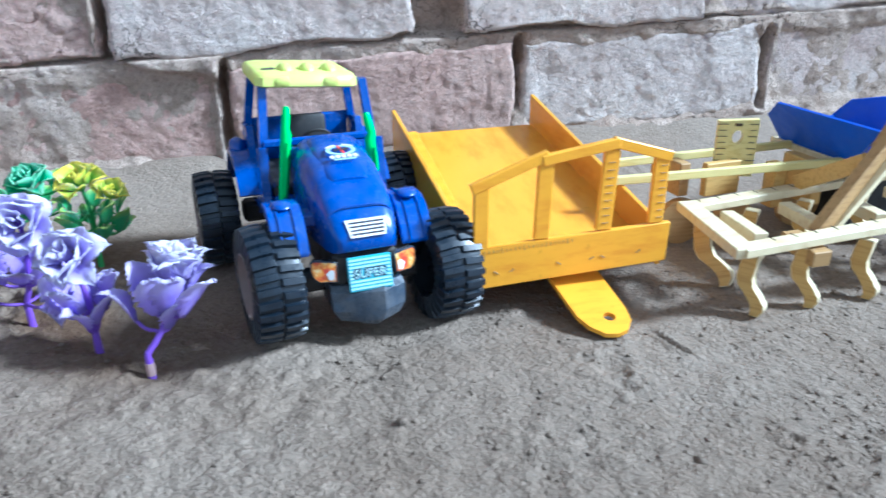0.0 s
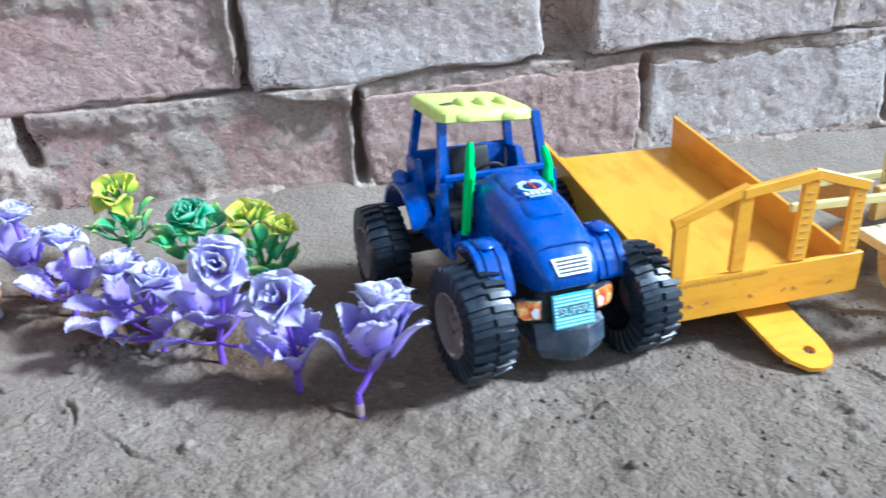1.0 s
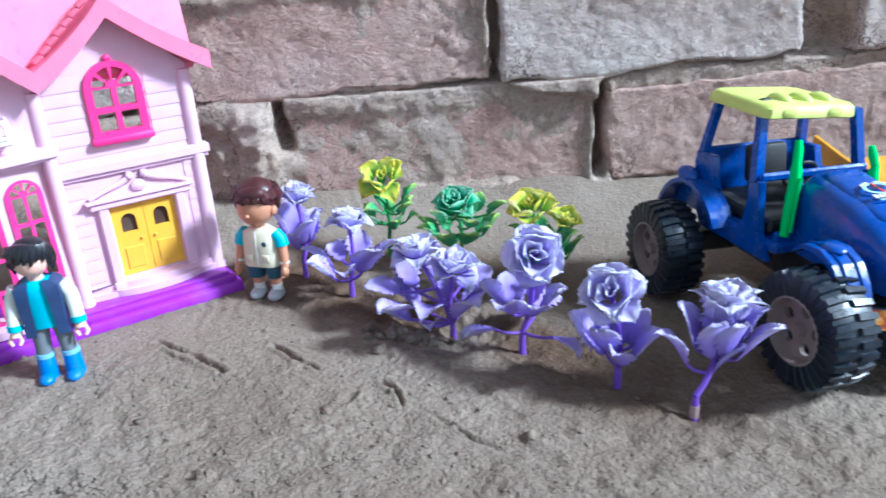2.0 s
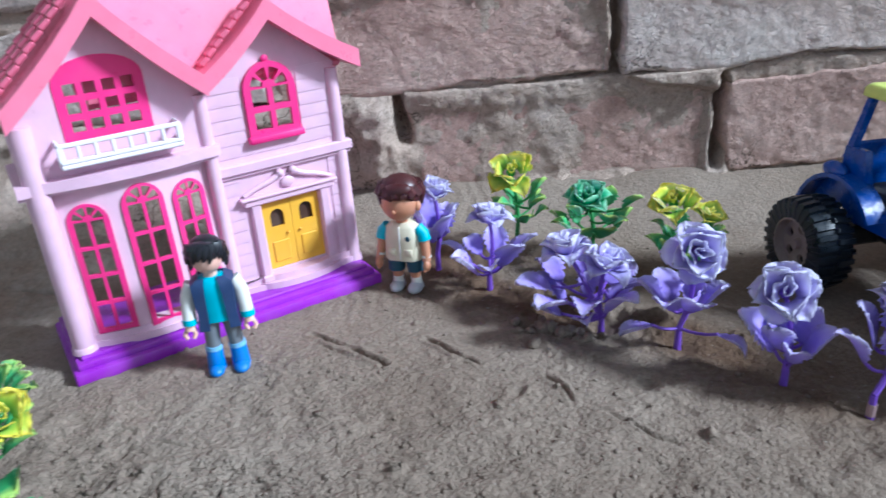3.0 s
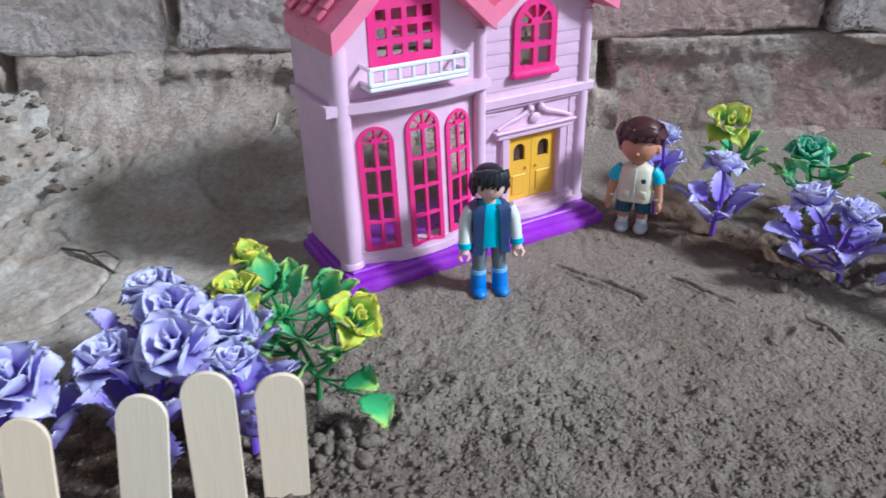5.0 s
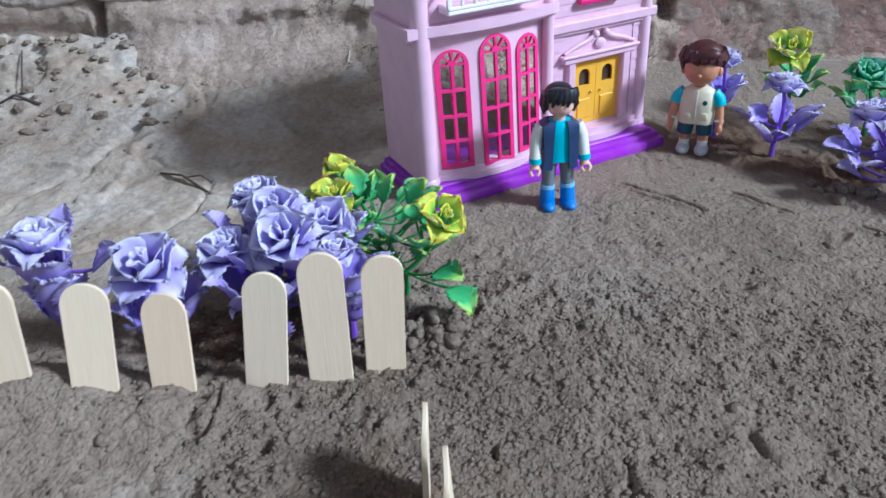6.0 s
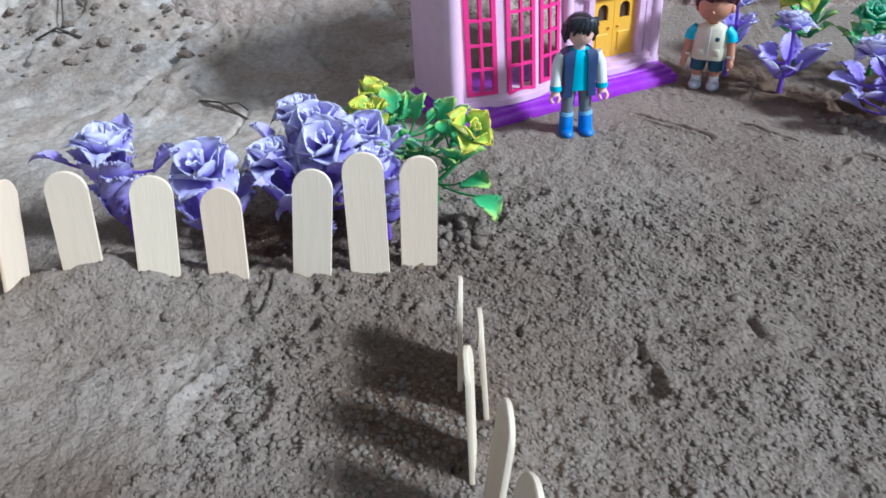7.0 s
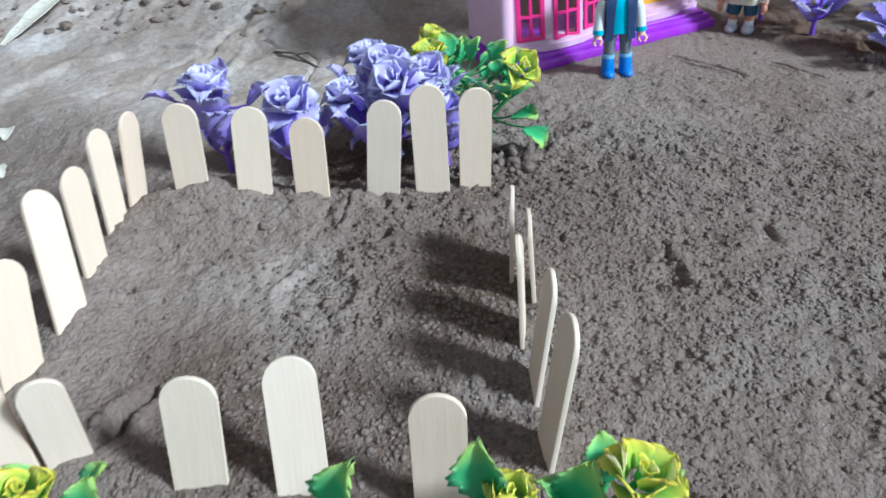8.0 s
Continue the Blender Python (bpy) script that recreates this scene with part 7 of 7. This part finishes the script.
for x, y, w, d, h, mat in ((0.0620, 0.0050, 0.0240, 0.0050, 0.0200, OCHRE_WOOD), (0.0380, 0.0210, 0.0070, 0.0300, 0.0200, TAN_WOOD), (0.0900, -0.0060, 0.0080, 0.0100, 0.0260, OCHRE_WOOD), (0.1130, 0.0000, 0.0080, 0.0260, 0.0260, OCHRE_WOOD)):
    bm = bmesh.new()
    box(bm, (x, y, 0.0500 - h / 2), (w, d, h), 0.0006, pose(0, 0, 0, 0, 0, 6))
    part("bracket", bm, mat, lev)
for x, y in ((0.0400, 0.0080), (0.0680, -0.0040), (0.1250, 0.0150)):
    bm = bmesh.new()
    tube(bm, [(x, y - 0.0025, 0.0140), (x, y + 0.0025, 0.0140)], 0.0140, 24)
    part("wheel", bm, TAN_WOOD, lev, "small wooden wheel")
# bucket: a hopper whose near side faces the tractor
def slab(points, thick, name, material, label=""):
    b = bmesh.new()
    p = [lev_inv @ Vector(q) for q in points]
    nrm = (p[1] - p[0]).cross(p[2] - p[0]).normalized() * thick
    loft(b, [p, [q + nrm for q in p]])
    return part(name, b, material, lev, label)


slab([(0.2800, 0.5340, 0.0500), (0.2995, 0.4790, 0.0500), (0.2985, 0.4520, 0.0760), (0.2693, 0.5204, 0.0766), (0.2702, 0.5353, 0.0661)], 0.0018, "bucket_side", CARD_BLUE, "bright blue hopper side")
slab([(0.2800, 0.5380, 0.0490), (0.2790, 0.5370, 0.0560), (0.3260, 0.5700, 0.0560), (0.3280, 0.5720, 0.0490)], 0.0018, "bucket_back", CARD_BLUE, "bright blue hopper back")
slab([(0.3285, 0.5808, 0.0500), (0.3290, 0.5800, 0.0540), (0.3374, 0.5748, 0.0654), (0.3486, 0.5535, 0.0718), (0.3600, 0.5150, 0.0740), (0.3640, 0.5000, 0.0500)], 0.0018, "bucket_side", CARD_BLUE, "far blue hopper side")
slab([(0.3010, 0.4770, 0.0490), (0.3000, 0.4520, 0.0740), (0.3600, 0.4800, 0.0740), (0.3650, 0.4990, 0.0490)], 0.0018, "bucket_front", CARD_BLUE)
slab([(0.2800, 0.5370, 0.0480), (0.3010, 0.4780, 0.0480), (0.3640, 0.5000, 0.0480), (0.3300, 0.5780, 0.0480)], 0.0020, "bucket_floor", CHASSIS, "black hopper floor")
bm = bmesh.new()
plank(bm, lev_inv @ Vector((0.2770, 0.5400, 0.0480)), lev_inv @ Vector((0.3010, 0.4720, 0.0480)), 0.0044, 0.0060, (0, 0, 1))
part("edge_lath", bm, CREAM_WOOD, lev, "tan lath under the hopper")
bm = bmesh.new()
box(bm, lev_inv @ Vector((0.3300, 0.5250, 0.0235)), (0.0600, 0.0450, 0.0460), 0.002)
part("support", bm, CHASSIS, lev, "black block under the hopper")


# ---------------------------------------------------------------- two plastic play figures, each one plain mesh
def figure(name, m, mats, build, label):
    b = bmesh.new()
    build(b)
    ob = part(name, b, mats, None, "", 50)
    ob.matrix_basis = m
    return tagged(ob, label, "toy figure")


def tall_figure(b):
    for s in (-1, 1):
        tube(b, [(s * 0.0062, -0.0010, 0.0000), (s * 0.0062, -0.0008, 0.0040), (s * 0.0060, 0.0000, 0.0130), (s * 0.0058, 0.0, 0.0140)], [0.0048, 0.0046, 0.0042, 0.0038], 12, 0)
        ball(b, (s * 0.0064, -0.0045, 0.0022), (0.0042, 0.0062, 0.0030), 12, 8, None, 0)
        tube(b, [(s * 0.0060, 0.0, 0.0128), (s * 0.0059, 0.0, 0.0150)], [0.0045, 0.0043], 12, 7)
        tube(b, [(s * 0.0058, 0.0, 0.0135), (s * 0.0052, 0.0004, 0.0260), (s * 0.0042, 0.0, 0.0310)], [0.0037, 0.0043, 0.0046], 12, 1)
        tube(b, [(s * 0.0100, 0.0, 0.0515), (s * 0.0130, -0.0004, 0.0450), (s * 0.0140, -0.0022, 0.0365), (s * 0.0142, -0.0030, 0.0330)], [0.0036, 0.0036, 0.0034, 0.0034], 12, 2)
        tube(b, [(s * 0.0142, -0.0030, 0.0335), (s * 0.0143, -0.0034, 0.0305)], 0.0037, 12, 3)
        tube(b, [(s * 0.0143, -0.0034, 0.0305), (s * 0.0146, -0.0040, 0.0275)], [0.0024, 0.0030], 10, 4)
        for k in (-1, 1):
            tube(b, [(s * 0.0146 + k * 0.0018, -0.0042, 0.0280), (s * 0.0150 + k * 0.0026, -0.0052, 0.0255), (s * 0.0150 + k * 0.0014, -0.0062, 0.0236)], [0.0011, 0.0012, 0.0009], 8, 4)
    loft(b, [[(x * w, y * d, z) for x, y in ((-1, -0.55), (-0.6, -1), (0.6, -1), (1, -0.55), (1, 0.55), (0.6, 1), (-0.6, 1), (-1, 0.55))] for z, w, d in ((0.0300, 0.0084, 0.0054), (0.0340, 0.0080, 0.0052), (0.0450, 0.0094, 0.0056), (0.0520, 0.0096, 0.0054), (0.0545, 0.0060, 0.0042))], mat=3)
    for s in (-1, 1):                                        # open vest
        loft(b, [[(s * x, y, z) for x, y in ((i, -d), (w * 0.92, -d * 0.92), (w, 0.0), (w * 0.92, d), (0.0, d), (0.0, d - 0.001), (w * 0.85, d - 0.001), (w - 0.001, 0.0), (w * 0.85, -d + 0.001), (i, -d + 0.001))] for z, w, d, i in ((0.0265, 0.0112, 0.0068, 0.0050), (0.0340, 0.0102, 0.0064, 0.0046), (0.0450, 0.0108, 0.0068, 0.0042), (0.0520, 0.0110, 0.0066, 0.0036), (0.0548, 0.0072, 0.0052, 0.0030))], mat=5)
    tube(b, [(0, 0, 0.0540), (0, -0.0002, 0.0575)], 0.0034, 10, 4)
    ball(b, (0, -0.0012, 0.0645), (0.0077, 0.0078, 0.0080), 18, 12, None, 4)
    # hair: a cap with a fringe and locks at the sides
    ball(b, (0, 0.0020, 0.0676), (0.0088, 0.0086, 0.0076), 18, 12, None, 6)
    for a in range(-20, 201, 20):
        t = radians(a)
        if -140 < a < 250:
            tube(b, [(0.0078 * math.cos(t), 0.0012 + 0.0078 * math.sin(t), 0.0690), (0.0090 * math.cos(t), 0.0012 + 0.0088 * math.sin(t), 0.0635), (0.0084 * math.cos(t), 0.0012 + 0.0084 * math.sin(t), 0.0580 if 0 <= a <= 180 else 0.0610)], [0.0024, 0.0022, 0.0008], 7, 6)
    ball(b, (-0.0008, -0.0046, 0.0702), (0.0084, 0.0050, 0.0040), 16, 10, Matrix.Rotation(radians(10), 4, "Y"), 6)
    for k, a in enumerate(range(205, 340, 19)):              # pointed fringe, swept to one side
        t = radians(a)
        tube(b, [(0.0072 * math.cos(t), 0.0070 * math.sin(t), 0.0725), (0.0086 * math.cos(t - 0.12), -0.0006 + 0.0086 * math.sin(t - 0.12), 0.0690), (0.0084 * math.cos(t - 0.30), -0.0006 + 0.0088 * math.sin(t - 0.30), 0.0652 + 0.0010 * math.sin(2.3 * k))], [0.0026, 0.0022, 0.0006], 7, 6)


def small_figure(b):
    for s in (-1, 1):
        ball(b, (s * 0.0058, -0.0026, 0.0028), (0.0044, 0.0066, 0.0034), 12, 8, None, 0)
        tube(b, [(s * 0.0058, 0, 0.0020), (s * 0.0058, 0, 0.0050)], [0.0042, 0.0038], 12, 0)
        tube(b, [(s * 0.0058, 0, 0.0048), (s * 0.0057, 0, 0.0092)], [0.0032, 0.0033], 12, 1)
        tube(b, [(s * 0.0057, 0, 0.0090), (s * 0.0056, 0, 0.0150)], [0.0031, 0.0036], 12, 2)
        tube(b, [(s * 0.0062, 0, 0.0135), (s * 0.0056, 0, 0.0200), (s * 0.0046, 0, 0.0240)], [0.0050, 0.0052, 0.0054], 12, 3)
        tube(b, [(s * 0.0088, 0, 0.0410), (s * 0.0122, 0.0, 0.0375), (s * 0.0130, -0.0004, 0.0335)], [0.0038, 0.0040, 0.0042], 12, 4)
        tube(b, [(s * 0.0128, -0.0004, 0.0345), (s * 0.0142, -0.0018, 0.0270), (s * 0.0148, -0.0036, 0.0215)], [0.0030, 0.0026, 0.0024], 10, 2)
        tube(b, [(s * 0.0142, -0.0022, 0.0245), (s * 0.0144, -0.0026, 0.0232)], 0.0029, 10, 1)
        ball(b, (s * 0.0150, -0.0044, 0.0190), (0.0022, 0.0030, 0.0038), 10, 8, None, 2)
        tube(b, [(s * 0.0150 - 0.001, -0.0050, 0.0180), (s * 0.0146, -0.0072, 0.0160)], [0.0012, 0.0009], 7, 2)
    loft(b, [[(x * w, y * d, z) for x, y in ((-1, -0.5), (-0.65, -1), (0.65, -1), (1, -0.5), (1, 0.5), (0.65, 1), (-0.65, 1), (-1, 0.5))] for z, w, d in ((0.0215, 0.0108, 0.0068), (0.0225, 0.0110, 0.0070), (0.0330, 0.0104, 0.0066), (0.0415, 0.0098, 0.0060), (0.0445, 0.0052, 0.0042))], mat=5)
    tube(b, [(0, -0.0069, 0.0225), (0, -0.0069, 0.0330), (0, -0.0060, 0.0430)], 0.0005, 6, 1)
    for x, z in ((-0.0050, 0.0270), (0.0050, 0.0270)):
        box(b, (x, -0.0070, z), (0.0050, 0.0012, 0.0048), 0.0005, None, 1, 5)
    ball(b, (0.0050, -0.0064, 0.0358), (0.0016, 0.0006, 0.0016), 10, 6, None, 3)
    tube(b, [(0, 0, 0.0430), (0, 0, 0.0470)], 0.0036, 10, 2)
    ball(b, (0, -0.0010, 0.0560), (0.0106, 0.0098, 0.0104), 20, 14, None, 2)
    for s in (-1, 1):
        ball(b, (s * 0.0108, 0.0, 0.0545), (0.0018, 0.0026, 0.0030), 8, 6, None, 2)
    ball(b, (0, -0.0108, 0.0540), (0.0014, 0.0014, 0.0012), 8, 6, None, 2)
    ball(b, (0, 0.0020, 0.0620), (0.0122, 0.0112, 0.0108), 20, 12, None, 6)
    for k in range(16):                                      # tousled locks
        t = radians(22.5 * k)
        low = 0.0612 + 0.0012 * math.sin(2.1 * k) if math.sin(t) < -0.3 else 0.0545
        tube(b, [(0.0100 * math.cos(t), 0.0020 + 0.0092 * math.sin(t), 0.0665), (0.0124 * math.cos(t + 0.15), 0.0016 + 0.0116 * math.sin(t + 0.15), 0.0625), (0.0118 * math.cos(t + 0.3), 0.0016 + 0.0112 * math.sin(t + 0.3), low)], [0.0034, 0.0030, 0.0008], 7, 6)
    ball(b, (0.0010, -0.0070, 0.0652), (0.0100, 0.0046, 0.0046), 16, 10, Matrix.Rotation(radians(-12), 4, "Y"), 6)


figure("toy_figure", pose(-0.3625, 0.3185, -0.0002, 0, 0, 28), [BOOT_BLUE, TROUSER_GREY, CLOTH_WHITE, TURQUOISE, SKIN_PALE, NAVY, HAIR_BLACK, CUFF_BLUE], tall_figure,
       "plastic play figure in navy vest and blue boots by the dollhouse")
figure("toy_figure", pose(-0.2935, 0.4155, 0.0, 0, 0, -4) @ Matrix.Scale(1.02, 4), [SHOE_GREY, CLOTH_WHITE, SKIN_TAN, SHORTS_BLUE, TURQUOISE, CLOTH_CREAM, HAIR_BROWN], small_figure,
       "plastic child figure in cream vest and dark shorts by the dollhouse")


# ---------------------------------------------------------------- dry leaves, straws and a twig on the ground
def on_ground(x, y, lift=0.0):
    return Vector((x, y, float(ground_height(x, y)) + lift))


def dry_leaf(a, b, width, seed, label):
    """A curled, pale dry leaf lying on the soil from a to b."""
    rng = random.Random(seed)
    p, q = on_ground(*a, 0.0012), on_ground(*b, 0.0012)
    along = q - p
    side = Vector((-along.y, along.x, 0)).normalized()
    rings = []
    for k in range(13):
        t = k / 12
        c = p + along * t + side * 0.08 * along.length * math.sin(2.6 * t)
        h = width / 2 * (math.sin(math.pi * min(1, t * 0.92 + 0.05)) ** 0.8 + 0.05) * rng.uniform(0.88, 1.1)
        lift = 0.003 * math.sin(math.pi * t)
        top = [c + side * h * s + Vector((0, 0, lift + 0.25 * h * s * s)) for s in (-1, -0.5, 0, 0.5, 1)]
        rings.append(top + [v - Vector((0, 0, 0.0007)) for v in top[::-1]])
    b_ = bmesh.new()
    loft(b_, rings)
    ob = part("dry_leaf", b_, DRY_PALE)
    return tagged(ob, label, "dry leaf")


dry_leaf((-0.8766, 0.3300), (-0.8760, 0.2330), 0.021, 1, "pale dry leaf lying on the soil below the wall")
dry_leaf((-0.742, 0.128), (-0.728, 0.112), 0.010, 2, "small pale dry leaf lying on the clay")
dry_leaf((-0.700, 0.085), (-0.684, 0.074), 0.007, 3, "tiny pale dry leaf lying on the clay")


def straw(points, r, material, label, category):
    b_ = bmesh.new()
    tube(b_, [on_ground(x, y, z) for x, y, z in points], r, 6)
    return tagged(part(category.replace(" ", "_"), b_, material), label, category)


straw([(-1.064, 0.599, 0.004), (-1.000, 0.574, 0.010), (-0.941, 0.543, 0.003)], 0.0011, DRY_PALE, "long pale straw lying below the wall", "straw")
straw([(-1.064, 0.523, 0.003), (-1.085, 0.556, 0.008), (-1.100, 0.580, 0.006)], 0.0011, DRY_PALE, "pale straw lying below the wall", "straw")
straw([(-0.683, 0.412, 0.002), (-0.687, 0.430, 0.004), (-0.689, 0.447, 0.002)], 0.0006, DRY_PALE, "thin pale straw lying on the clay", "straw")
straw([(-0.677, 0.456, 0.002), (-0.661, 0.455, 0.003)], 0.0008, DRY_PALE, "stub of pale straw lying on the clay", "straw")
straw([(-0.937, 0.452, 0.001), (-0.915, 0.455, 0.003), (-0.892, 0.452, 0.001)], 0.0009, DRY_PALE, "short pale straw lying on the soil", "straw")
straw([(-0.560, 0.444, 0.004), (-0.575, 0.490, 0.016), (-0.594, 0.540, 0.030)], 0.0006, DRY_PALE, "thin pale straw leaning on the soil bank", "straw")
straw([(-0.819, 0.329, 0.0008), (-0.800, 0.336, 0.003), (-0.778, 0.338, 0.0008)], 0.0011, BARK, "short dark twig lying on the clay", "twig")
straw([(-0.6267, 0.2870, 0.0008), (-0.6067, 0.2845, 0.0026), (-0.5792, 0.2749, 0.0008)], 0.0008, BARK, "short dark twig lying beside the roses", "twig")
straw([(-0.796, 0.340, 0.002), (-0.815, 0.362, 0.006), (-0.832, 0.382, 0.003)], 0.0007, BARK, "thin dark twig lying on the clay", "twig")
straw([(-0.604, 0.2840, 0.0022), (-0.595, 0.2885, 0.0040), (-0.590, 0.2920, 0.0010)], 0.0006, BARK, "thin dark side twig lying beside the roses", "twig")
